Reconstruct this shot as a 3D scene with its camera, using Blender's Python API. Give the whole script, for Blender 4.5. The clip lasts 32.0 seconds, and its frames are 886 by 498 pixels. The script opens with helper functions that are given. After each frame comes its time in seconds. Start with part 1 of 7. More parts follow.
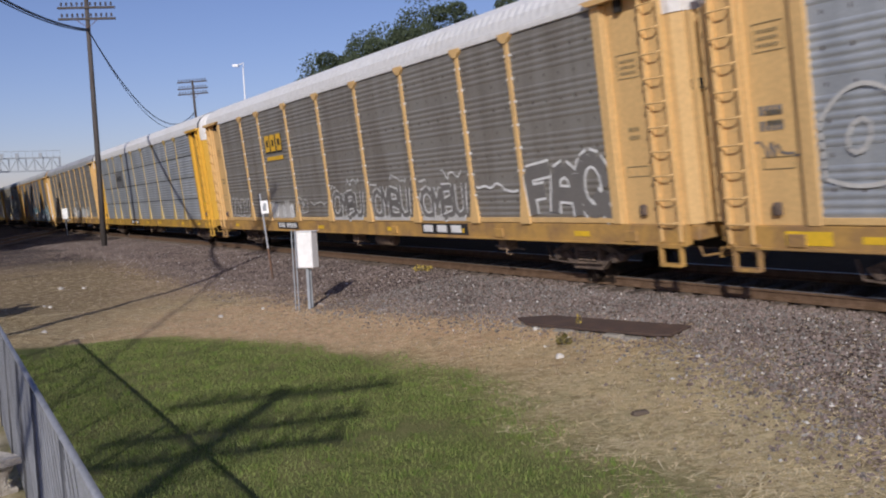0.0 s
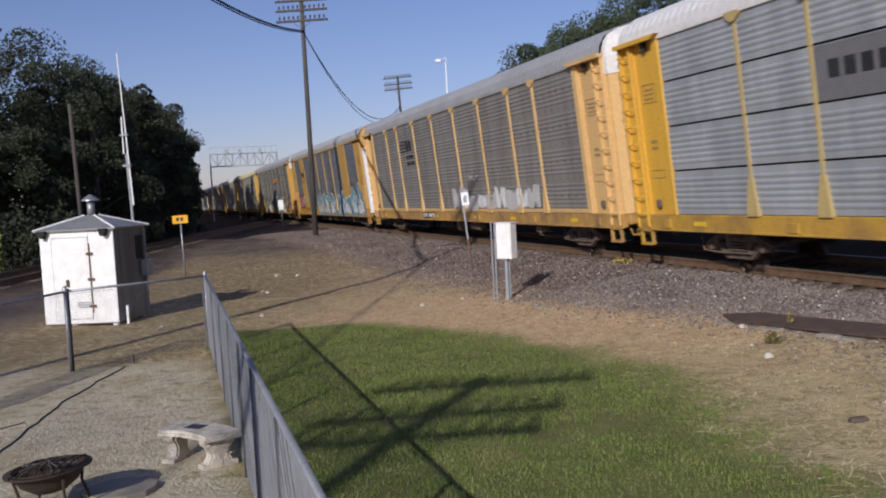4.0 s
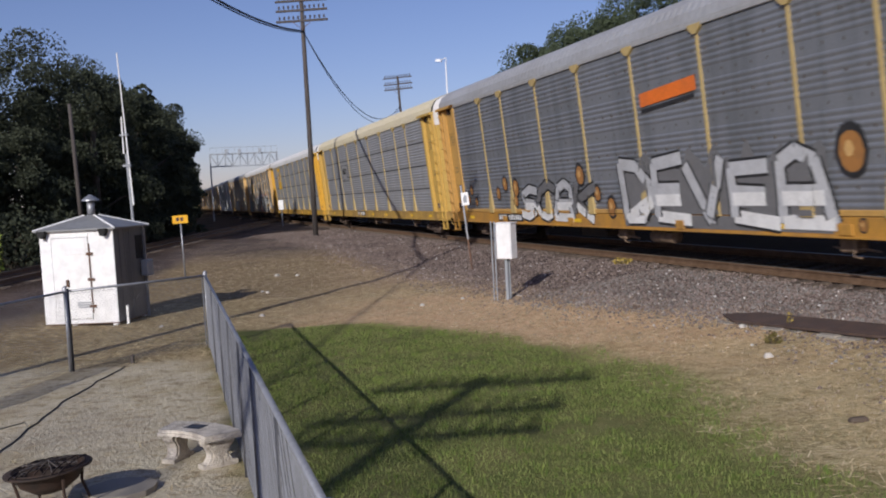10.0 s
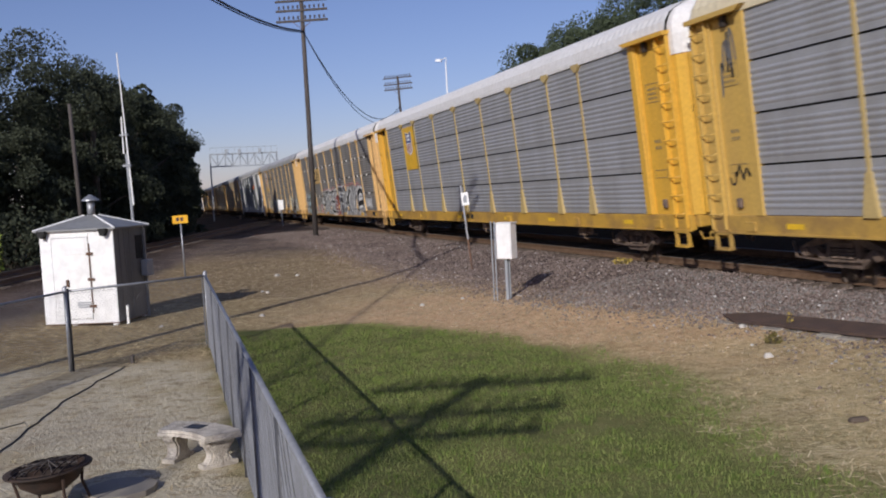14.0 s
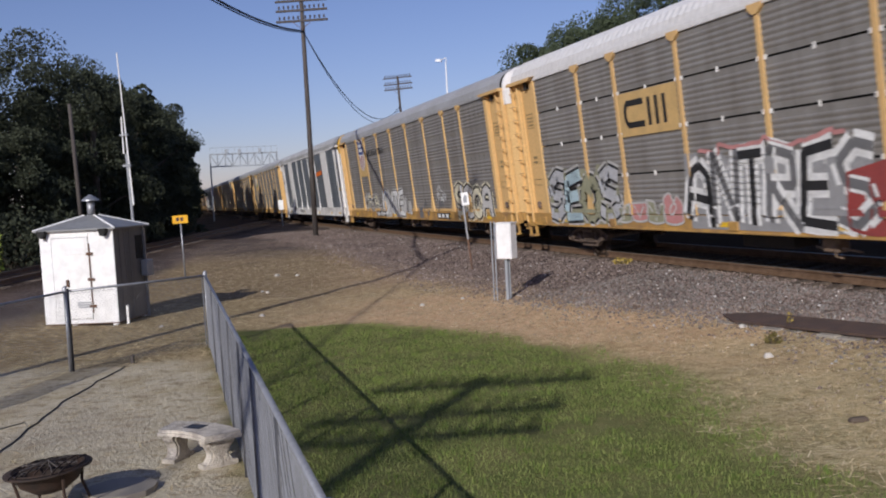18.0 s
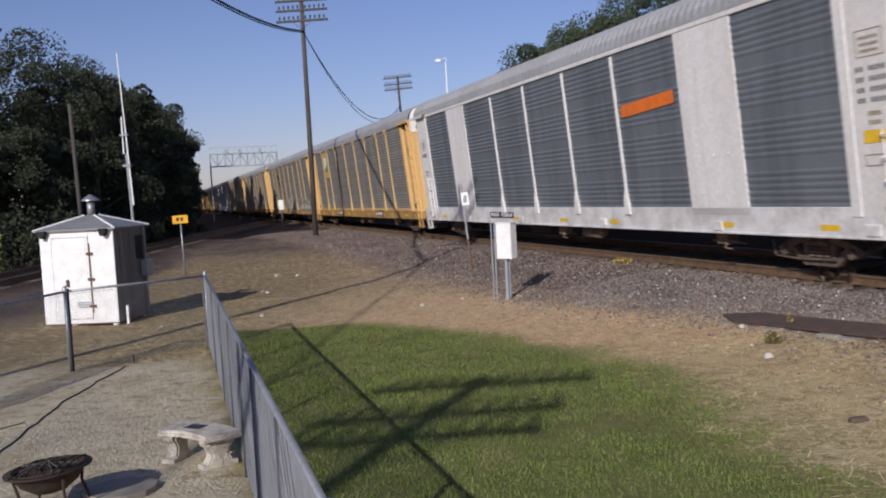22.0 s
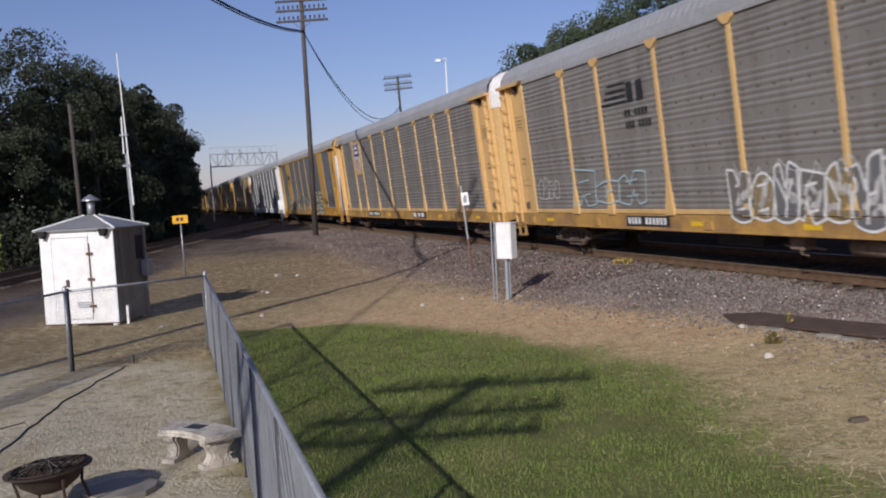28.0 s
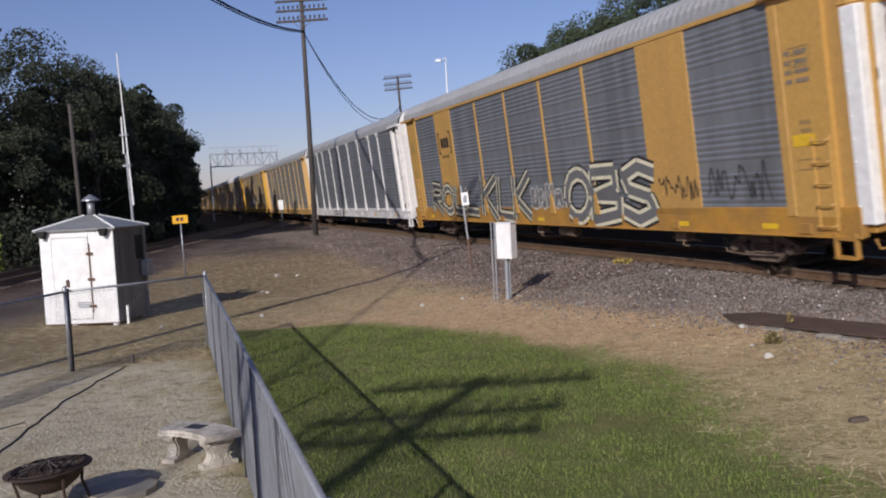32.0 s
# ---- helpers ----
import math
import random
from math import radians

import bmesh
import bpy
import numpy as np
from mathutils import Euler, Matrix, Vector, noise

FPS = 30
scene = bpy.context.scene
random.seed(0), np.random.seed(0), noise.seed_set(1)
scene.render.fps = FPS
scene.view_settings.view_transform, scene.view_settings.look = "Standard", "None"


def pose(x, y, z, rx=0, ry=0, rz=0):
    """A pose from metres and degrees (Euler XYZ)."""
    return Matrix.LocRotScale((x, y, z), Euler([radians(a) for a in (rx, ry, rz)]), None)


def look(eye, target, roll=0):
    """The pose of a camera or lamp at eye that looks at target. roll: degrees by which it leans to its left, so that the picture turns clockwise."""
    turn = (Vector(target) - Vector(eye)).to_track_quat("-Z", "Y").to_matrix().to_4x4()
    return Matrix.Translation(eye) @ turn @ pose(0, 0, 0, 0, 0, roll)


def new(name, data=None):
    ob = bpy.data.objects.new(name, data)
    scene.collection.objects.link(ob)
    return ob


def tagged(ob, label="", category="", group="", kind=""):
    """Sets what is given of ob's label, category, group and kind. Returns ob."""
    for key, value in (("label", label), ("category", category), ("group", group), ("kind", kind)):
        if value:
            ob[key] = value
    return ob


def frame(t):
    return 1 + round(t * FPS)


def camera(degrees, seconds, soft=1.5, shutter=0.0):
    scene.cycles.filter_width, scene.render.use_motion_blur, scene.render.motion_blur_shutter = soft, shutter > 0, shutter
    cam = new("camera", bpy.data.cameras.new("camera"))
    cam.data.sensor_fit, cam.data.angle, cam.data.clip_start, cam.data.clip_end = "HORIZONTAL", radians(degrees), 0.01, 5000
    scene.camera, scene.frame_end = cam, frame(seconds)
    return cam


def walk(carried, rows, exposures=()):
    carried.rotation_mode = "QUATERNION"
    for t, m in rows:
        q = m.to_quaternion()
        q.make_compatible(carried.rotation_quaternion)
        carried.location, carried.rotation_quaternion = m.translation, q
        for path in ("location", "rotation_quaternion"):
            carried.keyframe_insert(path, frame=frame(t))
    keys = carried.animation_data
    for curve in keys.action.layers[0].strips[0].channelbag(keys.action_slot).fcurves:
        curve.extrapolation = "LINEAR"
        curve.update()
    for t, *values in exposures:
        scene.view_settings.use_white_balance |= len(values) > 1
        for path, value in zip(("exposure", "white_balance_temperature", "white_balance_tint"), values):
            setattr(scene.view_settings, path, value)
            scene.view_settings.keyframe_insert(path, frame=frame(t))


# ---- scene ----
# ------------------------------------------------------------ camera
EYE = Vector((0.0, 0.0, 2.56))
cam = camera(51.75, 32.0, soft=2.0, shutter=0.25)


def aim(az, down, lean):
    """Pose of the tripod head: azimuth to the right, tilt down, picture leaning to the left."""
    a, d = radians(az), radians(down)
    way = Vector((math.sin(a) * math.cos(d), math.cos(a) * math.cos(d), -math.sin(d)))
    return look(EYE, EYE + way, -lean)


PAN = ((0.0, 12.44, 3.675, 2.91), (0.5, 12.49, 3.677, 3.01), (1.0, 12.07, 3.655, 3.10), (1.15, 10.6, 3.70, 3.2),
       (1.3, 7.5, 3.76, 3.3), (1.5, 6.12, 3.618, 3.4), (1.7, 3.75, 3.61, 3.2), (1.85, 2.45, 3.6, 3.0),
       (2.0, 1.964, 3.601, 2.871), (2.2, 1.7, 3.59, 2.87), (2.35, 0.5, 3.55, 2.88), (2.5, 0.04, 3.54, 2.95),
       (3.0, 0.0, 3.544, 3.079), (32.0, 0.0, 3.544, 3.079))
walk(cam, [(t, aim(a, d, l)) for t, a, d, l in PAN], exposures=((0.0, 0.11, 6150, 12), (32.0, 0.11, 6150, 12)))

# ------------------------------------------------------------ light
SUN_EL, SUN_AZ = 24.9, 21.0          # the light travels towards this azimuth
world = bpy.data.worlds.new("world")
scene.world = world
world.use_nodes = True
sky = world.node_tree.nodes.new("ShaderNodeTexSky")
sky.sky_type, sky.sun_disc = "NISHITA", False
sky.sun_elevation, sky.sun_rotation = radians(SUN_EL), radians(180 + SUN_AZ)
sky.air_density, sky.dust_density, sky.ozone_density = 1.0, 0.45, 4.0
back = world.node_tree.nodes["Background"]
back.inputs["Strength"].default_value = 0.075
haze = world.node_tree.nodes.new("ShaderNodeMix")
haze.data_type, haze.blend_type = "RGBA", "MULTIPLY"
haze.inputs[0].default_value, haze.inputs[7].default_value = 1.0, (1.12, 0.925, 1.06, 1)
world.node_tree.links.new(sky.outputs["Color"], haze.inputs[6])
world.node_tree.links.new(haze.outputs[2], back.inputs["Color"])
sun = new("sun", bpy.data.lights.new("sun", "SUN"))
sun.data.energy, sun.data.angle, sun.data.color = 3.5, radians(0.47), (1.0, 0.93, 0.82)
_e, _a = radians(SUN_EL), radians(SUN_AZ)
SUNWAY = Vector((math.sin(_a) * math.cos(_e), math.cos(_a) * math.cos(_e), -math.sin(_e)))
sun.matrix_world = look((0, 0, 60), Vector((0, 0, 60)) + SUNWAY)

# ------------------------------------------------------------ materials


def material(name, color, rough=0.6, metal=0.0, other=None, scale=3.0, amount=0.5, fine=60.0, bump=0.1,
             stretch=(1, 1, 1), spread=(0.42, 0.62), vary=0.0, depth=0.01):
    """A surface with broad stains (color to other), fine grain and relief; vary: per object."""
    m = bpy.data.materials.new(name)
    m.use_nodes = True
    nt = m.node_tree
    nd, ln = nt.nodes, nt.links
    bsdf = nd["Principled BSDF"]
    tc = nd.new("ShaderNodeTexCoord")
    mp = nd.new("ShaderNodeMapping")
    mp.inputs["Scale"].default_value = stretch
    ln.new(tc.outputs["Object"], mp.inputs["Vector"])
    info = nd.new("ShaderNodeObjectInfo")
    add = nd.new("ShaderNodeVectorMath")
    sc = nd.new("ShaderNodeVectorMath")
    sc.operation = "SCALE"
    sc.inputs[0].default_value = (17.0, 31.0, 23.0)
    ln.new(info.outputs["Random"], sc.inputs["Scale"])
    ln.new(mp.outputs["Vector"], add.inputs[0])
    ln.new(sc.outputs["Vector"], add.inputs[1])
    n1 = nd.new("ShaderNodeTexNoise")
    n1.inputs["Scale"].default_value, n1.inputs["Detail"].default_value = scale, 6
    n1.inputs["Roughness"].default_value = 0.62
    ln.new(add.outputs["Vector"], n1.inputs["Vector"])
    ramp = nd.new("ShaderNodeMapRange")
    ramp.inputs["From Min"].default_value, ramp.inputs["From Max"].default_value = spread
    ln.new(n1.outputs["Fac"], ramp.inputs["Value"])
    n2 = nd.new("ShaderNodeTexNoise")
    n2.inputs["Scale"].default_value, n2.inputs["Detail"].default_value = fine, 3
    ln.new(tc.outputs["Object"], n2.inputs["Vector"])
    mix = nd.new("ShaderNodeMix")
    mix.data_type = "RGBA"
    mix.inputs[6].default_value = (*color, 1)
    mix.inputs[7].default_value = (*(other or [c * 0.6 for c in color]), 1)
    mul = nd.new("ShaderNodeMath")
    mul.operation = "MULTIPLY"
    mul.inputs[1].default_value = amount
    ln.new(ramp.outputs["Result"], mul.inputs[0])
    ln.new(mul.outputs["Value"], mix.inputs[0])
    val = nd.new("ShaderNodeMapRange")
    val.inputs["To Min"].default_value, val.inputs["To Max"].default_value = 0.78, 1.2
    ln.new(n2.outputs["Fac"], val.inputs["Value"])
    hsv = nd.new("ShaderNodeHueSaturation")
    ln.new(mix.outputs[2], hsv.inputs["Color"])
    if vary:
        rv = nd.new("ShaderNodeMapRange")
        rv.inputs["To Min"].default_value, rv.inputs["To Max"].default_value = 1 - vary, 1 + vary
        ln.new(info.outputs["Random"], rv.inputs["Value"])
        mv = nd.new("ShaderNodeMath")
        mv.operation = "MULTIPLY"
        ln.new(rv.outputs["Result"], mv.inputs[0])
        ln.new(val.outputs["Result"], mv.inputs[1])
        ln.new(mv.outputs["Value"], hsv.inputs["Value"])
    else:
        ln.new(val.outputs["Result"], hsv.inputs["Value"])
    ln.new(hsv.outputs["Color"], bsdf.inputs["Base Color"])
    bsdf.inputs["Metallic"].default_value = metal
    rr = nd.new("ShaderNodeMapRange")
    rr.inputs["To Min"].default_value, rr.inputs["To Max"].default_value = max(0.05, rough - 0.12), min(1, rough + 0.15)
    ln.new(n1.outputs["Fac"], rr.inputs["Value"])
    ln.new(rr.outputs["Result"], bsdf.inputs["Roughness"])
    if bump:
        bp = nd.new("ShaderNodeBump")
        bp.inputs["Strength"].default_value, bp.inputs["Distance"].default_value = bump, depth
        ln.new(n2.outputs["Fac"], bp.inputs["Height"])
        ln.new(bp.outputs["Normal"], bsdf.inputs["Normal"])
    return m


STREAK = (1.0, 1.0, 0.12)
M_PAINT = {
    "tan": material("dull_tan_paint", (0.48, 0.36, 0.15), 0.6, other=(0.36, 0.26, 0.11), scale=1.2, amount=0.5, fine=14, stretch=STREAK, bump=0.05),
    "gold": material("dull_gold_paint", (0.55, 0.36, 0.09), 0.5, other=(0.43, 0.285, 0.09), scale=1.2, amount=0.45, fine=14, stretch=STREAK, bump=0.05),
    "yellow": material("yellow_paint", (0.66, 0.38, 0.045), 0.5, other=(0.50, 0.29, 0.055), scale=1.2, amount=0.45, fine=14, stretch=STREAK, bump=0.05),
    "pale": material("faded_yellow_paint", (0.66, 0.43, 0.18), 0.6, other=(0.50, 0.32, 0.14), scale=1.2, amount=0.5, fine=14, stretch=STREAK, bump=0.05),
    "orange": material("orange_yellow_paint", (0.52, 0.305, 0.085), 0.5, other=(0.42, 0.245, 0.085), scale=0.9, amount=0.5, fine=10, stretch=STREAK, bump=0.05),
    "white": material("dirty_white_paint", (0.75, 0.735, 0.725), 0.55, other=(0.56, 0.52, 0.49), scale=1.1, amount=0.5, fine=12, stretch=STREAK, bump=0.05),
}
M_SILL = {
    "yellow": material("sill_yellow", (0.50, 0.295, 0.045), 0.6, other=(0.20, 0.12, 0.06), scale=1.6, amount=0.6, fine=20, bump=0.08),
    "gold": material("sill_dull_gold", (0.46, 0.29, 0.065), 0.6, other=(0.20, 0.12, 0.06), scale=1.6, amount=0.6, fine=20, bump=0.08),
    "pale": material("sill_faded_yellow", (0.46, 0.27, 0.075), 0.65, other=(0.20, 0.12, 0.07), scale=1.6, amount=0.7, fine=20, bump=0.08),
    "orange": material("sill_orange", (0.46, 0.235, 0.04), 0.6, other=(0.24, 0.14, 0.06), scale=1.4, amount=0.5, fine=20, bump=0.08),
    "white": material("sill_white", (0.70, 0.69, 0.68), 0.6, other=(0.32, 0.29, 0.27), scale=1.6, amount=0.55, fine=20, bump=0.08),
}
M_PANEL = {
    "brown": material("weathered_brown_steel", (0.255, 0.24, 0.215), 0.55, 0.25, other=(0.165, 0.142, 0.12), scale=0.8, amount=0.65, fine=22, stretch=(1.6, 1, 0.25), bump=0.15),
    "grey": material("galvanised_grey_steel", (0.285, 0.27, 0.25), 0.5, 0.25, other=(0.205, 0.19, 0.172), scale=0.9, amount=0.8, fine=22, stretch=(1.6, 1, 0.25), bump=0.12),
    "dark": material("dark_grey_steel", (0.23, 0.242, 0.265), 0.45, 0.3, other=(0.155, 0.165, 0.178), scale=0.9, amount=0.8, fine=22, stretch=(1.6, 1, 0.25), bump=0.12),
    "blue": material("blue_grey_galvanised_steel", (0.34, 0.36, 0.385), 0.45, 0.3, other=(0.48, 0.505, 0.53), scale=0.8, amount=0.8, fine=22, stretch=(1.4, 1, 0.3), bump=0.12),
    "slate": material("slate_blue_steel", (0.195, 0.215, 0.24), 0.42, 0.3, other=(0.135, 0.15, 0.17), scale=0.9, amount=0.8, fine=22, stretch=(1.6, 1, 0.25), bump=0.12),
    "light": material("light_galvanised_steel", (0.39, 0.395, 0.41), 0.45, 0.3, other=(0.315, 0.314, 0.315), scale=0.8, amount=0.7, fine=22, stretch=(1.4, 1, 0.3), bump=0.12),
}
M_ROOF = {
    "white": material("white_roof_paint", (0.70, 0.69, 0.685), 0.45, other=(0.62, 0.6, 0.57), scale=0.5, amount=0.5, fine=8),
    "grey": material("galvanised_roof", (0.47, 0.47, 0.47), 0.42, 0.3, other=(0.38, 0.37, 0.36), scale=0.5, amount=0.6, fine=8),
    "cream": material("cream_roof_paint", (0.66, 0.585, 0.40), 0.5, other=(0.62, 0.55, 0.40), scale=0.5, amount=0.5, fine=8),
}
M_BLACK = material("underframe_black", (0.018, 0.016, 0.015), 0.8, other=(0.05, 0.035, 0.025), scale=3, amount=0.6)
M_TANK = material("dusty_brown_tank", (0.22, 0.15, 0.10), 0.8, other=(0.10, 0.07, 0.05), scale=5, amount=0.8)
M_RIVET = material("rust_dark_bolts", (0.10, 0.085, 0.075), 0.8)
M_PLATE = material("brown_steel_plate", (0.075, 0.05, 0.042), 0.75, 0.1, other=(0.12, 0.075, 0.055), scale=4, amount=0.7, fine=50, bump=0.3)
M_TRUCK = material("grimy_cast_steel", (0.10, 0.074, 0.06), 0.8, 0.1, other=(0.22, 0.155, 0.115), scale=5, amount=0.8, fine=40, bump=0.2)
M_WHEEL = material("worn_wheel_steel", (0.10, 0.075, 0.06), 0.5, 0.5, other=(0.05, 0.035, 0.03), scale=6, amount=0.6)
M_RUST = material("rusty_steel", (0.11, 0.065, 0.045), 0.8, 0.1, other=(0.19, 0.10, 0.06), scale=4, amount=0.8, fine=50, bump=0.3)
M_RAIL = material("rail_steel", (0.14, 0.085, 0.05), 0.7, 0.2, other=(0.22, 0.14, 0.09), scale=5, amount=0.7, fine=40, bump=0.2)
M_SHINE = material("polished_rail_head", (0.26, 0.24, 0.22), 0.45, 0.6, other=(0.18, 0.15, 0.13), scale=3, amount=0.5)
M_TIE = material("creosoted_tie", (0.075, 0.055, 0.042), 0.9, other=(0.14, 0.11, 0.085), scale=3, amount=0.8, fine=30, stretch=(1, 6, 1), bump=0.4, vary=0.3)
M_WOOD = material("weathered_pole_wood", (0.062, 0.052, 0.048), 0.9, other=(0.105, 0.092, 0.085), scale=3, amount=0.8, fine=30, stretch=(6, 6, 0.3), bump=0.4)
# Black cable; its blue tint is distance haze put into the colour.
M_CABLE = material("blue_black_cable", (0.022, 0.026, 0.036), 0.6)
M_GALV = material("galvanised_pipe", (0.36, 0.37, 0.40), 0.42, 0.55, other=(0.24, 0.25, 0.27), scale=6, amount=0.6, fine=50)
M_POSTD = material("dark_fence_post", (0.06, 0.062, 0.07), 0.6, 0.2, other=(0.10, 0.10, 0.11), scale=6, amount=0.6)
# Blue-grey steel with the haze of distance put into its colour.
M_HAZE = material("hazed_bridge_steel", (0.36, 0.385, 0.42), 0.7, 0.0, other=(0.30, 0.32, 0.35), scale=2, amount=0.5)
M_WIRE = material("galvanised_wire", (0.22, 0.225, 0.24), 0.5, 0.3, other=(0.14, 0.14, 0.145), scale=4, amount=0.5)
M_WHITE = material("white_enamel", (0.83, 0.83, 0.84), 0.45, other=(0.74, 0.73, 0.70), scale=2.0, amount=0.4, fine=6, stretch=STREAK, bump=0.02)
M_SHEDSIDE = material("grey_shed_side", (0.15, 0.15, 0.155), 0.6, 0.1, other=(0.10, 0.10, 0.10), scale=2, amount=0.6, fine=15, stretch=STREAK)
M_SHEDROOF = material("shed_roof_metal", (0.26, 0.265, 0.27), 0.5, 0.2, other=(0.17, 0.17, 0.17), scale=1.5, amount=0.6, fine=15)
M_GREY = material("grey_box_paint", (0.30, 0.32, 0.35), 0.5, other=(0.22, 0.23, 0.25), scale=3, amount=0.5)
M_INSULATOR = material("brown_glazed_insulator", (0.07, 0.06, 0.055), 0.3, other=(0.11, 0.095, 0.085), scale=9, amount=0.6)
# Near-black: carries the shade behind panel slots; other dark parts share it.
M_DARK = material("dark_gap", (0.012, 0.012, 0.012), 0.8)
M_YSIGN = material("yellow_sign_enamel", (0.80, 0.42, 0.01), 0.4, other=(0.62, 0.33, 0.02), scale=5, amount=0.3)
M_BLACKP = material("black_paint", (0.025, 0.025, 0.03), 0.5)
M_CONC = material("cast_concrete", (0.58, 0.53, 0.46), 0.85, other=(0.32, 0.28, 0.24), scale=9, amount=0.85, fine=45, bump=0.8, depth=0.02)
M_CONC2 = material("old_concrete", (0.31, 0.275, 0.225), 0.9, other=(0.26, 0.24, 0.21), scale=4, amount=0.7, fine=60, bump=0.4)
M_STONE = material("pale_stone", (0.50, 0.47, 0.43), 0.9, other=(0.34, 0.31, 0.28), scale=8, amount=0.7, fine=60, bump=0.3, vary=0.25)
# ------------------------------------------------------------ mesh tools


class Shape:
    """Collects faces for one mesh."""

    def __init__(self):
        self.v, self.f = [], []

    def poly(self, points):
        k = len(self.v)
        self.v += [tuple(q) for q in points]
        self.f.append(tuple(range(k, k + len(points))))

    def box(self, x0, x1, y0, y1, z0, z1, c=0.0):
        """A box, its edges chamfered by c."""
        if x0 > x1: x0, x1 = x1, x0
        if y0 > y1: y0, y1 = y1, y0
        if z0 > z1: z0, z1 = z1, z0
        k = len(self.v)
        if c <= 0:
            self.v += [(x, y, z) for z in (z0, z1) for y in (y0, y1) for x in (x0, x1)]
            for q in ((0, 2, 3, 1), (4, 5, 7, 6), (0, 1, 5, 4), (2, 6, 7, 3), (0, 4, 6, 2), (1, 3, 7, 5)):
                self.f.append(tuple(k + i for i in q))
            return
        idx = {}
        for i in (0, 1):
            for j in (0, 1):
                for l in (0, 1):
                    cx, cy, cz = (x0, x1)[i], (y0, y1)[j], (z0, z1)[l]
                    ix, iy, iz = cx + c * (1 - 2 * i), cy + c * (1 - 2 * j), cz + c * (1 - 2 * l)
                    for ax, q in ((0, (cx, iy, iz)), (1, (ix, cy, iz)), (2, (ix, iy, cz))):
                        idx[i, j, l, ax] = len(self.v)
                        self.v.append(q)
        for s in (0, 1):
            for ax in (0, 1, 2):
                ring = []
                for a, b in ((0, 0), (1, 0), (1, 1), (0, 1)):
                    key = [a, b]
                    key.insert(ax, s)
                    ring.append(idx[(*key, ax)])
                flip = (s == 0) != (ax == 1)
                self.f.append(tuple(ring[::-1] if flip else ring))
        for ax in (0, 1, 2):
            o1, o2 = [a for a in (0, 1, 2) if a != ax]
            for a in (0, 1):
                for b in (0, 1):
                    def key(t):
                        r = [0, 0, 0]
                        r[ax], r[o1], r[o2] = t, a, b
                        return r
                    q = [idx[(*key(0), o1)], idx[(*key(1), o1)], idx[(*key(1), o2)], idx[(*key(0), o2)]]
                    self.f.append(tuple(q if (a == b) == (ax != 1) else q[::-1]))
        for i in (0, 1):
            for j in (0, 1):
                for l in (0, 1):
                    q = [idx[i, j, l, 0], idx[i, j, l, 1], idx[i, j, l, 2]]
                    self.f.append(tuple(q if (i + j + l) % 2 == 1 else q[::-1]))

    def tube(self, p0, p1, r0, r1=None, n=8, caps=True):
        p0, p1 = Vector(p0), Vector(p1)
        r1 = r0 if r1 is None else r1
        w = (p1 - p0).normalized()
        a = w.orthogonal().normalized()
        b = w.cross(a)
        k = len(self.v)
        for p, r in ((p0, r0), (p1, r1)):
            for i in range(n):
                t = 2 * math.pi * i / n
                self.v.append(tuple(p + a * (r * math.cos(t)) + b * (r * math.sin(t))))
        for i in range(n):
            j = (i + 1) % n
            self.f.append((k + i, k + j, k + n + j, k + n + i))
        if caps:
            self.f.append(tuple(k + i for i in range(n))[::-1])
            self.f.append(tuple(k + n + i for i in range(n)))

    def path(self, pts, r, n=6):
        """A pipe along points with shared rings."""
        pts = [Vector(q) for q in pts]
        k = len(self.v)
        a = None
        for i, q in enumerate(pts):
            w = (pts[min(i + 1, len(pts) - 1)] - pts[max(i - 1, 0)]).normalized()
            a = w.orthogonal().normalized() if a is None else (a - w * a.dot(w)).normalized()
            b = w.cross(a)
            rr = r[i] if isinstance(r, (list, tuple)) else r
            for j in range(n):
                t = 2 * math.pi * j / n
                self.v.append(tuple(q + a * (rr * math.cos(t)) + b * (rr * math.sin(t))))
        for i in range(len(pts) - 1):
            for j in range(n):
                l = (j + 1) % n
                self.f.append((k + i * n + j, k + i * n + l, k + (i + 1) * n + l, k + (i + 1) * n + j))
        self.f.append(tuple(k + j for j in range(n))[::-1])
        e = k + (len(pts) - 1) * n
        self.f.append(tuple(e + j for j in range(n)))

    def prism(self, outline, axis, a0, a1):
        """An outline (u, w) pushed along axis x, y or z from a0 to a1."""
        def place(u, w, a):
            return {"x": (a, u, w), "y": (u, a, w), "z": (u, w, a)}[axis]
        k, n = len(self.v), len(outline)
        self.v += [place(u, w, a0) for u, w in outline] + [place(u, w, a1) for u, w in outline]
        area = sum(outline[i][0] * outline[(i + 1) % n][1] - outline[(i + 1) % n][0] * outline[i][1] for i in range(n))
        up = (area > 0) == (axis != "y") == (a1 > a0)
        for i in range(n):
            j = (i + 1) % n
            q = (k + i, k + j, k + n + j, k + n + i)
            self.f.append(q if up else q[::-1])
        lo, hi = tuple(range(k, k + n)), tuple(range(k + n, k + 2 * n))
        self.f += [lo[::-1], hi] if up else [lo, hi[::-1]]

    def spin(self, outline, centre=(0, 0, 0), n=24, axis="z"):
        """An outline of (radius, height) turned about the axis."""
        k, m = len(self.v), len(outline)
        for i in range(n):
            t = 2 * math.pi * i / n
            for r, h in outline:
                q = {"z": (r * math.cos(t), r * math.sin(t), h), "y": (r * math.cos(t), h, r * math.sin(t)),
                     "x": (h, r * math.cos(t), r * math.sin(t))}[axis]
                self.v.append((q[0] + centre[0], q[1] + centre[1], q[2] + centre[2]))
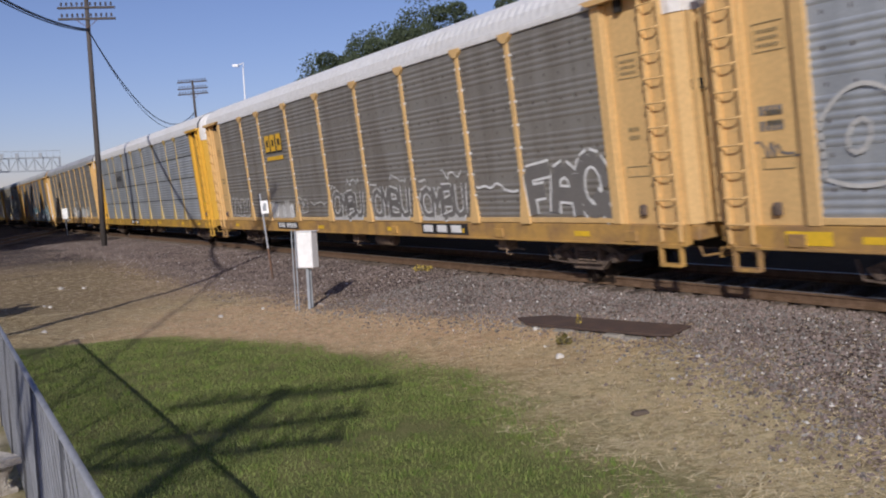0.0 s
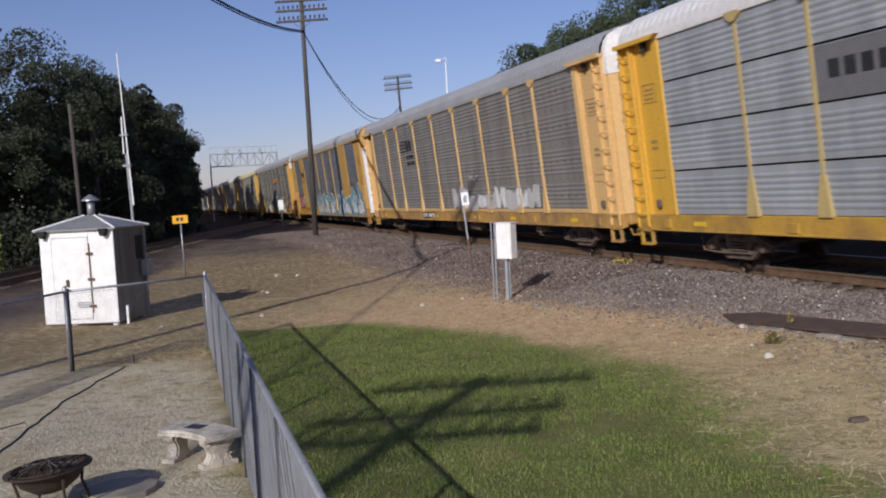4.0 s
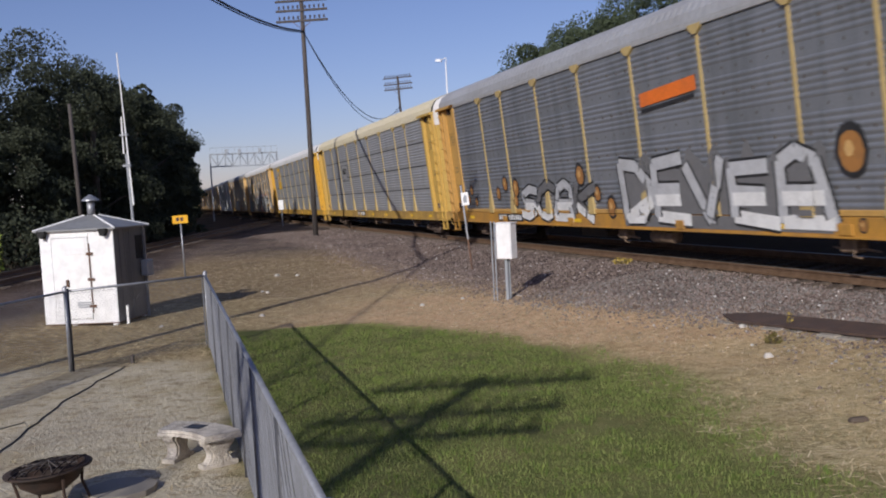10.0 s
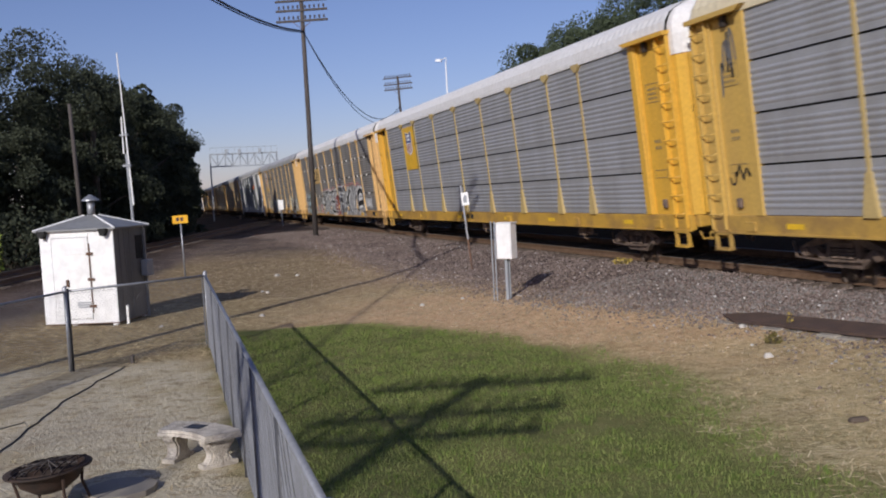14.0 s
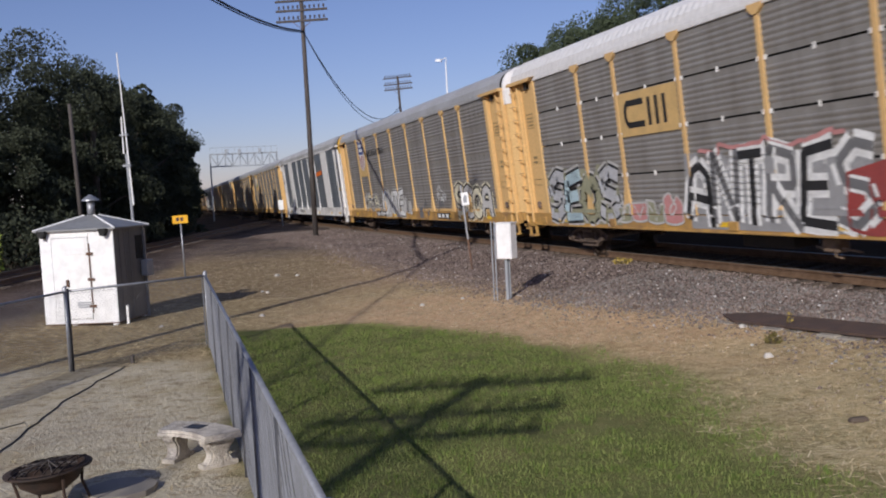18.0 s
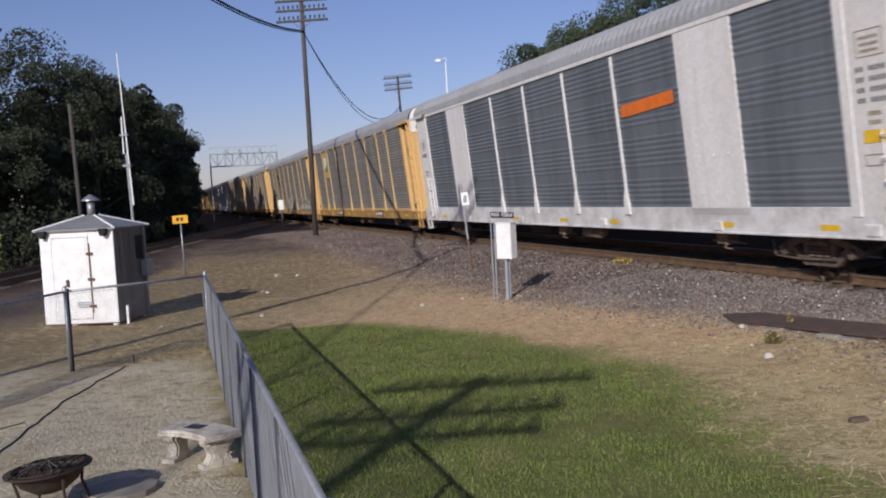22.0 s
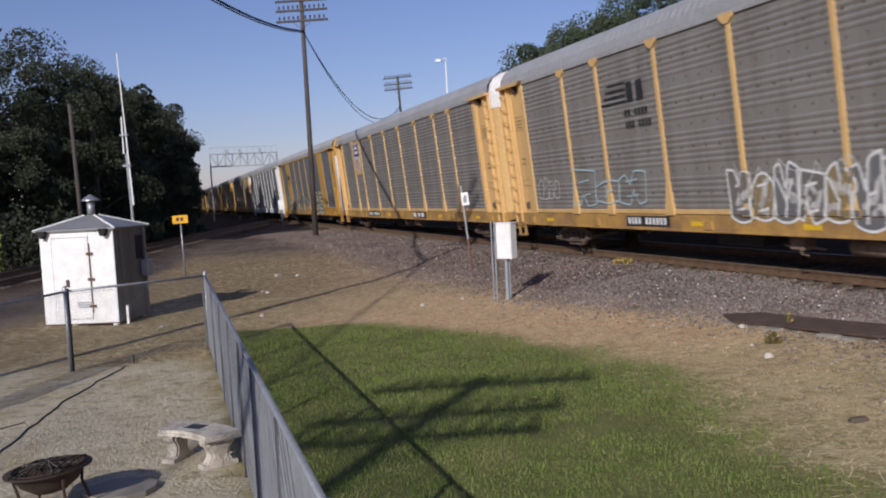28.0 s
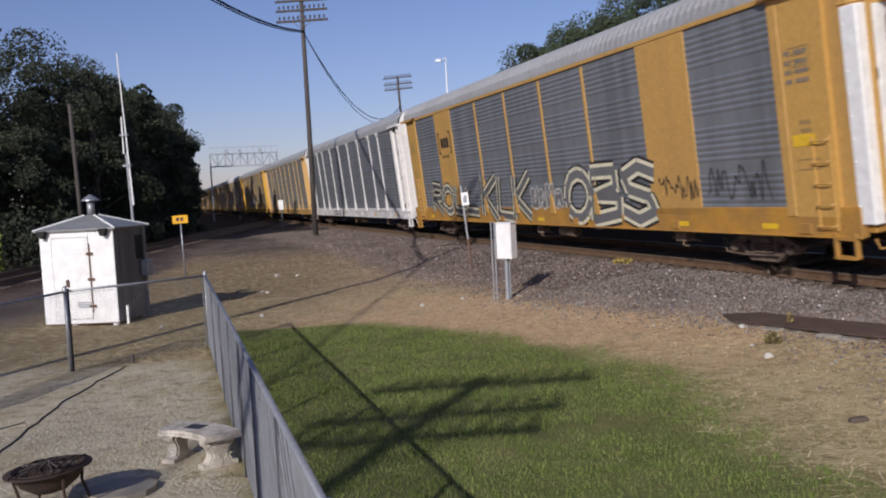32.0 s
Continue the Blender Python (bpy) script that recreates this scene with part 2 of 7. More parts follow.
        for i in range(n):
            for j in range(m - 1):
                a, b = k + i * m + j, k + ((i + 1) % n) * m + j
                q = (a, b, b + 1, a + 1)
                self.f.append(q[::-1] if axis == "y" else q)

    def mesh(self, name, mat, smooth=False):
        me = bpy.data.meshes.new(name)
        me.from_pydata(self.v, [], self.f)
        me.materials.append(mat)
        if smooth:
            me.polygons.foreach_set("use_smooth", [True] * len(me.polygons))
        me.update()
        return me


def thing(name, where, label, category, group="", kind=""):
    ob = new(name)
    ob.empty_display_size = 0.2
    ob.matrix_world = where
    return tagged(ob, label, category, group, kind)


def part(name, data, parent, label="", at=None):
    ob = new(name, data)
    ob.parent = parent
    if at is not None:
        ob.matrix_local = at
    if label:
        tagged(ob, label)
    return ob


KEEP = {}


def kept(key, build):
    """Builds a mesh once for all its repeats."""
    if key not in KEEP:
        KEEP[key] = build()
    return KEEP[key]


# ------------------------------------------------------------ the plan
AL = -0.2988                                    # azimuth of the main track's far end
TX, TY = math.sin(AL), math.cos(AL)             # along the track, away
NX, NY = math.cos(AL), -math.sin(AL)            # across the track, away from the camera
D0, RAIL_Z, CANT = 12.5906, 0.767, 5.34
HEAD = math.degrees(math.atan2(-TY, -TX))


def on_track(s, d):
    """Plan position s metres along the main track, d metres from its centre towards the camera."""
    return NX * (D0 - d) + TX * s, NY * (D0 - d) + TY * s


def across(x, y):
    return D0 - (NX * x + NY * y)


def along(x, y):
    return TX * x + TY * y


def track_two(y):
    return -12.55 - 0.053 * y


def smooth(a, b, v):
    t = min(1.0, max(0.0, (v - a) / (b - a)))
    return t * t * (3 - 2 * t)


def profile(d):
    """Height of the ballast bed above the lawn at d metres from a track's centre."""
    d = abs(d)
    pts = ((0, 0.50), (1.2, 0.47), (1.8, 0.45), (3.0, 0.32), (4.0, 0.20), (5.2, 0.08), (6.8, 0.0))
    for (a, za), (b, zb) in zip(pts, pts[1:]):
        if d <= b:
            return za + (zb - za) * (d - a) / (b - a)
    return 0.0


def ballast_edge(s):
    """How far from the track's centre the crushed stone reaches."""
    return 3.2 + 0.45 * min(6.0, max(0.0, 9.6 - s)) + 0.2 * min(8.6, max(0.0, s - 11.4)) + 0.035 * max(0.0, s - 20.0)


def ground_z(x, y):
    d = across(x, y)
    z1 = profile(d) if d > 0 else max(profile(d), 0.3)
    d2 = x - track_two(y)
    z2 = profile(d2 * 1.15) * smooth(10, 26, y)
    if d2 < 0:
        z2 = max(z2, 0.25 * smooth(10, 30, y))
    mound = 0.42 * smooth(24, 46, y) * smooth(-16, -11, x) if d > 0 and d2 > 0 else 0.0
    z = max(z1, z2, mound)
    z += 0.035 * noise.noise(Vector((x * 0.45, y * 0.45, 3.0))) + 0.014 * noise.noise(Vector((x * 1.7, y * 1.7, 9.0)))
    return z
# ------------------------------------------------------------ the train
POSTS = (-9.0, -7.0, -4.2, -1.4, 1.4, 4.2, 7.0, 9.0)
EDGES = (-11.75, *POSTS, 11.75)
SIDE_Y, Z_LO, Z_HI = -1.50, 1.15, 4.92
ROOF = ((-1.54, 4.93), (-1.54, 5.03), (-1.50, 5.22), (-1.36, 5.41), (-1.02, 5.58), (-0.45, 5.70), (0.0, 5.73),
        (0.45, 5.70), (1.02, 5.58), (1.36, 5.41), (1.50, 5.22), (1.54, 5.03), (1.54, 4.93))
PITCH = 27.914
SLACK = {-3: -0.6, -2: -0.55, -1: -0.19, 0: -0.26, 1: 0.15, 2: 0.47, 3: 0.42, 4: 0.37, 5: 0.25, 6: 0.12, 7: 0.02, 8: -0.16, 9: -0.44, 10: -0.26, 11: 0.06}
LIFT = 1.027                                    # the bodies stand this much taller than their pattern


# the train's run is a little uneven: metres ahead (-) or behind (+) its mean place, second by second
JOLT = {3: -0.27, 6: 0.2, 8: 0.28, 9: -0.08, 10: -0.42, 11: -0.42, 12: -0.1, 13: -0.5, 14: -0.05, 18: -0.46, 20: -0.46, 21: -0.62, 23: -0.48, 24: 0.05, 25: 0.3, 28: 0.62, 32: -0.1}


def train_s(n, t):
    """Place of car n's middle along the track at t seconds; the train slows a little."""
    k = math.floor(t)
    jolt = JOLT.get(k, 0.0) + (JOLT.get(k + 1, 0.0) - JOLT.get(k, 0.0)) * (t - k)
    return 81.087 + PITCH * n - 11.792 * t + 0.0147 * t * t + SLACK.get(n, 0.0) + jolt


def sheet_mesh(w, z0, z1, mat):
    """A steel side sheet of width w between two heights: bands of ribs with flat strips between them."""
    sh = Shape()
    bands = max(1, round((z1 - z0) / 0.86))
    st = (z1 - z0) / bands
    prof = [(0.05, z0), (0.0, z0)]
    for i in range(bands):
        z = z0 + i * st
        flat = 0.11
        n = 6
        p = (st - 2 * flat) / n
        for k in range(n):
            q = z + flat + k * p
            prof += [(0.0, q), (-0.009, q + p * 0.16), (-0.015, q + p * 0.34), (-0.015, q + p * 0.50), (-0.008, q + p * 0.68), (0.0, q + p * 0.80)]
    prof += [(0.0, z1), (0.05, z1)]
    for y, z in prof:
        sh.v += [(-w / 2, SIDE_Y + y, z), (w / 2, SIDE_Y + y, z)]
    for i in range(len(prof) - 1):
        sh.f.append((2 * i, 2 * i + 1, 2 * i + 3, 2 * i + 2))
    return sh.mesh("panel", mat)


def post_mesh(mat, flare, thin=False):
    """A side post with a wide gusset at its foot and a small head bracket."""
    sh = Shape()
    hw = 0.048 if thin else 0.066 if flare else 0.05
    sh.box(-hw, hw, -1.53 if thin else -1.543, SIDE_Y, 1.7, 4.86, 0.006)
    if flare:
        k = len(sh.v)
        for z, hw, y in ((1.13, 0.17, -1.58), (1.22, 0.165, -1.58), (1.85, 0.068, -1.545)):
            sh.v += [(-hw, y, z), (hw, y, z), (hw, SIDE_Y, z), (-hw, SIDE_Y, z)]
        for i in (0, 1):
            a = k + 4 * i
            for j in range(4):
                l = (j + 1) % 4
                sh.f.append((a + j, a + l, a + 4 + l, a + 4 + j))
        sh.prism([(-0.075, 4.76), (0.075, 4.76), (0.2, 4.87), (0.22, 4.95), (-0.22, 4.95), (-0.2, 4.87)], "y", -1.575, SIDE_Y)
    else:
        sh.box(-0.066, 0.066, -1.56, SIDE_Y, 1.13, 1.7, 0.012)
        sh.prism([(-0.14, 1.13), (0.14, 1.13), (0.067, 1.6), (-0.067, 1.6)], "y", -1.575, SIDE_Y)
    return sh.mesh("post", mat)


def bolts_mesh(mat):
    """Pale clips down both edges of the posts."""
    sh = Shape()
    for q in POSTS:
        for i in range(7):
            z = 1.75 + i * 0.46
            for x in (q - 0.095, q + 0.095):
                sh.box(x - 0.024, x + 0.024, -1.537, -1.50, z - 0.024, z + 0.024)
    return sh.mesh("panel_clip", mat)


def roof_mesh(mat, rib):
    """Roof sheets with shallow cross corrugations."""
    sh = Shape()
    n = 400
    m = len(ROOF)
    for i in range(n + 1):
        x = -13.42 + 26.84 * i / n
        lift = rib if i % 4 in (1, 2) else 0.0
        for y, z in ROOF:
            f = 0.0 if z < 5.1 else lift
            sh.v.append((x, y * (1 + f * 0.4), z + f))
    for i in range(n):
        for j in range(m - 1):
            a = i * m + j
            sh.f.append((a, a + 1, a + m + 1, a + m))
    return sh.mesh("roof", mat)


def rail_mesh(mat):
    sh = Shape()
    sh.box(-11.95, 11.95, -1.548, SIDE_Y + 0.05, 4.90, 5.0, 0.012)
    return sh.mesh("eave_rail", mat)


def sill_mesh(mat, deep, side):
    sh = Shape()
    z1 = 1.30 if deep else 1.135
    if side < 0:
        sh.box(-13.55, 13.55, -1.53, -1.38, 0.79, z1, 0.012)
        sh.box(-13.55, 13.55, -1.56, -1.50, 0.775, 0.815, 0.006)
        for x in (-12.2, -7.9, -2.8, 2.8, 7.9, 12.2):
            sh.box(x - 0.16, x + 0.16, -1.565, -1.52, 0.83, 1.02, 0.01)
    else:
        sh.box(-13.55, 13.55, 1.38, 1.53, 0.79, z1)
    return sh.mesh("side_sill", mat)


def underframe_mesh():
    sh = Shape()
    sh.box(-13.5, 13.5, -1.37, 1.37, 0.98, 1.10)
    sh.box(-13.6, 13.6, -0.32, 0.32, 0.55, 0.98)
    for i in range(15):
        x = -12.6 + i * 1.8
        sh.box(x - 0.07, x + 0.07, -1.36, 1.36, 0.74, 0.98)
    sh.box(-3.2, -1.6, -1.1, -0.5, 0.45, 0.8, 0.03)
    sh.tube((-8.8, -0.7, 0.70), (8.8, -0.7, 0.70), 0.03, n=6)
    return sh.mesh("underframe", M_BLACK)


def far_side_mesh(mat):
    sh = Shape()
    sh.box(-13.4, 13.4, 1.40, 1.47, 1.1, 4.95)
    for x in EDGES:
        sh.box(x - 0.09, x + 0.09, 1.46, 1.55, 1.1, 4.95)
    sh.box(-13.4, 13.4, -1.30, -1.28, 1.1, 4.93)
    return sh.mesh("far_side", mat)


def boxes_mesh(name, mat, *boxes):
    sh = Shape()
    for b in boxes:
        sh.box(*b)
    return sh.mesh(name, mat)


def strip_mesh(box, bolted):
    """A long white plate; two rows of bolt heads on the bolted one."""
    sh = Shape()
    sh.box(*box)
    if bolted:
        for k in range(9):
            z = 1.3 + 0.36 * k
            for x in (13.53, 13.78):
                sh.tube((x, -1.495, z), (x, -1.515, z), 0.018, n=6)
    return sh.mesh("corner_strip", M_WHITE)


def canopy_mesh(mat):
    """A small roof over the ladder."""
    sh = Shape()
    sh.prism([(11.80, 4.93), (13.5, 4.93), (13.5, 5.02), (11.62, 5.02)], "y", -1.68, -1.40)
    return sh.mesh("canopy", mat)


def grab_mesh(mat, x0):
    """A short ladder of grab irons on a flush corner."""
    sh = Shape()
    for x in (x0, x0 + 0.42):
        sh.box(x - 0.02, x + 0.02, -1.565, -1.52, 0.9, 2.5, 0.006)
    for i in range(5):
        z = 1.0 + i * 0.36
        sh.path([(x0, -1.56, z), (x0 + 0.02, -1.62, z - 0.02), (x0 + 0.40, -1.62, z - 0.02), (x0 + 0.42, -1.56, z)], 0.015, 5)
    return sh.mesh("grab_ladder", mat)


def rivets_mesh(mat):
    """Dark bolt heads on the flat strips of the side sheets."""
    sh = Shape()
    for a, b in zip(EDGES, EDGES[1:]):
        n = max(3, round((b - a) / 0.45))
        for i in range(n):
            x = a + (b - a) * (i + 0.5) / n
            for k in (0.5, 1, 1.5, 2, 2.5, 3, 3.5):
                z = Z_LO + (Z_HI - Z_LO) * k / 4 + 0.01 * math.sin(i * 5.1 + k * 3)
                sh.box(x - 0.014, x + 0.014, SIDE_Y - (0.026 if k % 1 else 0.006), SIDE_Y, z - 0.03, z + 0.03)
    return sh.mesh("rivet", mat)


def base_rail_mesh(mat):
    """The pale rail under the side sheets."""
    sh = Shape()
    sh.box(-11.74, 11.74, -1.542, -1.48, 1.15, 1.25, 0.008)
    return sh.mesh("base_rail", mat)


def slot_clips_mesh(mat):
    """Pale lugs in the slots, beside each post and in mid panel."""
    sh = Shape()
    h = (Z_HI - Z_LO + 0.042) / 4
    for i in (1, 2, 3):
        z = Z_LO + i * h - 0.028
        for q in POSTS:
            for x in (q - 0.11, q + 0.11):
                sh.box(x - 0.024, x + 0.024, -1.54, -1.49, z - 0.045, z + 0.045, 0.008)
        for a, b in zip(EDGES, EDGES[1:]):
            x = (a + b) / 2
            sh.box(x - 0.012, x + 0.012, -1.535, -1.49, z - 0.055, z + 0.055)
    return sh.mesh("panel_clip", mat)


def ladder_mesh(mat):
    """A corner post with a ladder of bent rungs on it."""
    sh = Shape()
    sh.box(12.97, 13.02, -1.58, -1.36, 0.85, 4.95, 0.008)
    sh.box(13.42, 13.47, -1.58, -1.36, 0.85, 4.95, 0.008)
    sh.box(13.02, 13.42, -1.48, -1.42, 0.85, 4.95)
    for i in range(10):
        z = 1.18 + i * 0.395
        sh.path([(13.0, -1.57, z), (13.03, -1.64, z - 0.02), (13.41, -1.64, z - 0.02), (13.44, -1.57, z)], 0.016, 5)
    return sh.mesh("ladder", mat)


def step_mesh(mat):
    """A stirrup step hung below the corner."""
    sh = Shape()
    for x in (12.92, 13.40):
        sh.box(x - 0.035, x + 0.035, -1.56, -1.48, 0.44, 0.86, 0.008)
    sh.box(12.92, 13.40, -1.60, -1.44, 0.43, 0.48, 0.008)
    sh.box(12.92, 13.40, -1.56, -1.48, 0.74, 0.79, 0.008)
    return sh.mesh("stirrup_step", mat)


DOOR = ((13.42, -1.47), (13.60, -1.45), (13.76, -1.34), (13.85, -1.05), (13.88, -0.3), (13.88, 0.3), (13.85, 1.05),
        (13.76, 1.34), (13.60, 1.45), (13.42, 1.47))


def door_mesh(mat, wide=1.0):
    """A curved end door."""
    sh = Shape()
    sh.prism([(x, y * wide) for x, y in DOOR], "z", 1.13, 4.50)
    return sh.mesh("end_door", mat)


DOOR_BARS = [(13.80 if abs(y) > 1 else 13.87, 13.91, y - 0.03, y + 0.03, 1.16, 4.48, 0.006) for y in (-1.28, -0.35, 0.02, 0.35, 1.28)]


def cap_mesh(mat, wide=1.0):
    """A rounded hood over the end door, drawn in towards the roof."""
    sh = Shape()
    m = len(DOOR)
    rows = ((4.50, 1.0, 1.015), (4.62, 1.0, 1.02), (4.92, 0.98, 1.02), (5.12, 0.92, 1.0), (5.30, 0.80, 0.95), (5.46, 0.58, 0.85), (5.58, 0.34, 0.66), (5.66, 0.1, 0.35))
    for z, fx, fy in rows:
        sh.v += [(13.40 + (x + 0.015 - 13.40) * fx, y * fy * wide, z) for x, y in DOOR]
    for i in range(len(rows) - 1):
        for j in range(m - 1):
            k = i * m + j
            sh.f.append((k, k + 1, k + m + 1, k + m))
    sh.f.append(tuple(range(m))[::-1])
    sh.f.append(tuple((len(rows) - 1) * m + j for j in range(m)))
    return sh.mesh("end_cap", mat)


def hand_rail_mesh(mat):
    """A bent uncoupling lever across the end."""
    sh = Shape()
    sh.path([(13.74, -1.44, 0.78), (13.80, -1.42, 0.62), (13.84, -0.9, 0.60), (13.9, -0.3, 0.74), (13.95, -0.1, 0.86)], 0.02, 6)
    return sh.mesh("hand_rail", mat)


def reservoir_mesh():
    sh = Shape()
    sh.spin([(0.0, 0.0), (0.1, 0.01), (0.16, 0.06), (0.16, 1.0), (0.1, 1.05), (0.0, 1.06)], n=14, axis="x")
    return sh.mesh("air_reservoir", M_TANK, True)


def valve_mesh():
    sh = Shape()
    sh.box(-0.2, 0.2, -0.14, 0.14, -0.12, 0.14, 0.03)
    sh.path([(-0.5, 0, -0.05), (-0.2, -0.05, -0.08), (0.25, -0.05, -0.05), (0.6, 0.02, -0.1)], 0.022, 6)
    sh.path([(0.1, -0.1, 0.1), (0.16, -0.16, -0.18), (0.3, -0.12, -0.2)], 0.018, 6)
    return sh.mesh("brake_valve", M_TANK)


def coupler_mesh():
    sh = Shape()
    sh.box(13.4, 13.86, -0.12, 0.12, 0.72, 0.94, 0.02)
    sh.box(13.82, 13.99, -0.19, 0.19, 0.68, 0.98, 0.03)
    sh.path([(13.7, -0.35, 0.8), (13.8, -0.36, 0.55), (13.92, -0.3, 0.42), (13.98, -0.28, 0.45)], 0.03, 6)
    return sh.mesh("coupler", M_TRUCK)


def frame_mesh():
    """Cast side frames with their openings, springs, bearings, bolster and brake beams of a truck."""
    sh = Shape()
    top = [(-1.14, 0.50), (-0.74, 0.66), (-0.44, 0.75), (0.44, 0.75), (0.74, 0.66), (1.14, 0.50), (1.08, 0.40), (0.72, 0.53), (0.40, 0.62), (-0.40, 0.62), (-0.72, 0.53), (-1.08, 0.40)]
    low = [(-0.82, 0.50), (-0.44, 0.18), (0.44, 0.18), (0.82, 0.50), (0.68, 0.52), (0.36, 0.28), (-0.36, 0.28), (-0.68, 0.52)]
    for y in (-1.02, 1.02):
        o = -1 if y < 0 else 1
        sh.prism(top, "y", y - 0.07, y + 0.07)
        sh.prism(low, "y", y - 0.06, y + 0.06)
        for x in (-0.36, 0.36):
            sh.box(x - 0.05, x + 0.05, y - 0.06, y + 0.06, 0.24, 0.66, 0.01)
        for x in (-0.89, 0.89):
            sh.tube((x, y - 0.02 * o, 0.44), (x, y + 0.15 * o, 0.44), 0.105, 0.09, n=12)
            sh.box(x - 0.14, x + 0.14, y - 0.08, y + 0.08, 0.36, 0.54, 0.02)
            for q in (0, 1, 2):
                sh.tube((x + 0.05 * math.cos(q * 2.09), y + 0.15 * o, 0.44 + 0.05 * math.sin(q * 2.09)), (x + 0.05 * math.cos(q * 2.09), y + 0.17 * o, 0.44 + 0.05 * math.sin(q * 2.09)), 0.018, n=6)
        for x in (-0.19, 0.0, 0.19):
            for k in range(4):
                sh.tube((x, y + 0.03 * o, 0.29 + 0.065 * k), (x, y + 0.03 * o, 0.325 + 0.065 * k), 0.08, n=8)
        sh.box(-0.30, 0.30, y - 0.11, y + 0.11, 0.55, 0.66, 0.02)
        sh.path([(-1.3, y + 0.05 * o, 0.62), (-1.15, y + 0.12 * o, 0.34), (-0.5, y + 0.12 * o, 0.30), (0.5, y + 0.12 * o, 0.32)], 0.02, 6)
    sh.box(-0.22, 0.22, -1.0, 1.0, 0.52, 0.74, 0.03)
    for x in (-0.42, 0.42):
        sh.box(x - 0.06, x + 0.06, -0.95, 0.95, 0.34, 0.44, 0.01)
    return sh.mesh("truck_frame", M_TRUCK)


def wheel_mesh():
    """Two wheels on their axle; a few holes in the plates show the turning."""
    sh = Shape()
    for s in (-1, 1):
        y = s * 0.755
        sh.spin([(0.02, y - 0.05), (0.12, y - 0.07), (0.15, y - 0.02), (0.33, y - 0.02), (0.35, y - 0.065), (0.42, y - 0.065),
                 (0.425, y + 0.045 * s), (0.445 if s < 0 else 0.425, y + 0.06), (0.36, y + 0.065), (0.33, y + 0.025), (0.15, y + 0.02),
                 (0.12, y + 0.07), (0.02, y + 0.05)], n=24, axis="y")
        for i in range(3):
            a = 2 * math.pi * i / 3
            sh.tube((0.24 * math.cos(a), y - 0.035, 0.24 * math.sin(a)), (0.24 * math.cos(a), y + 0.035, 0.24 * math.sin(a)), 0.045, n=8)
    sh.tube((0, -0.95, 0), (0, 0.95, 0), 0.08, n=10)
    return sh.mesh("wheelset", M_WHEEL)


CARS = {}
WHEELS = []


def build_truck(car, x):
    tr = part("truck", kept("truck", frame_mesh), car, "grimy cast-steel truck", pose(x, 0, 0))
    for dx in (-0.89, 0.89):
        w = part("wheelset", kept("wheel", wheel_mesh), tr, "", pose(dx, 0, 0.44))
        WHEELS.append((w, car, x + dx))
    return tr


def mirrored(me):
    """The same mesh mirrored end for end."""
    cp = me.copy()
    for v in cp.vertices:
        v.co.x = -v.co.x
    cp.flip_normals()
    return cp


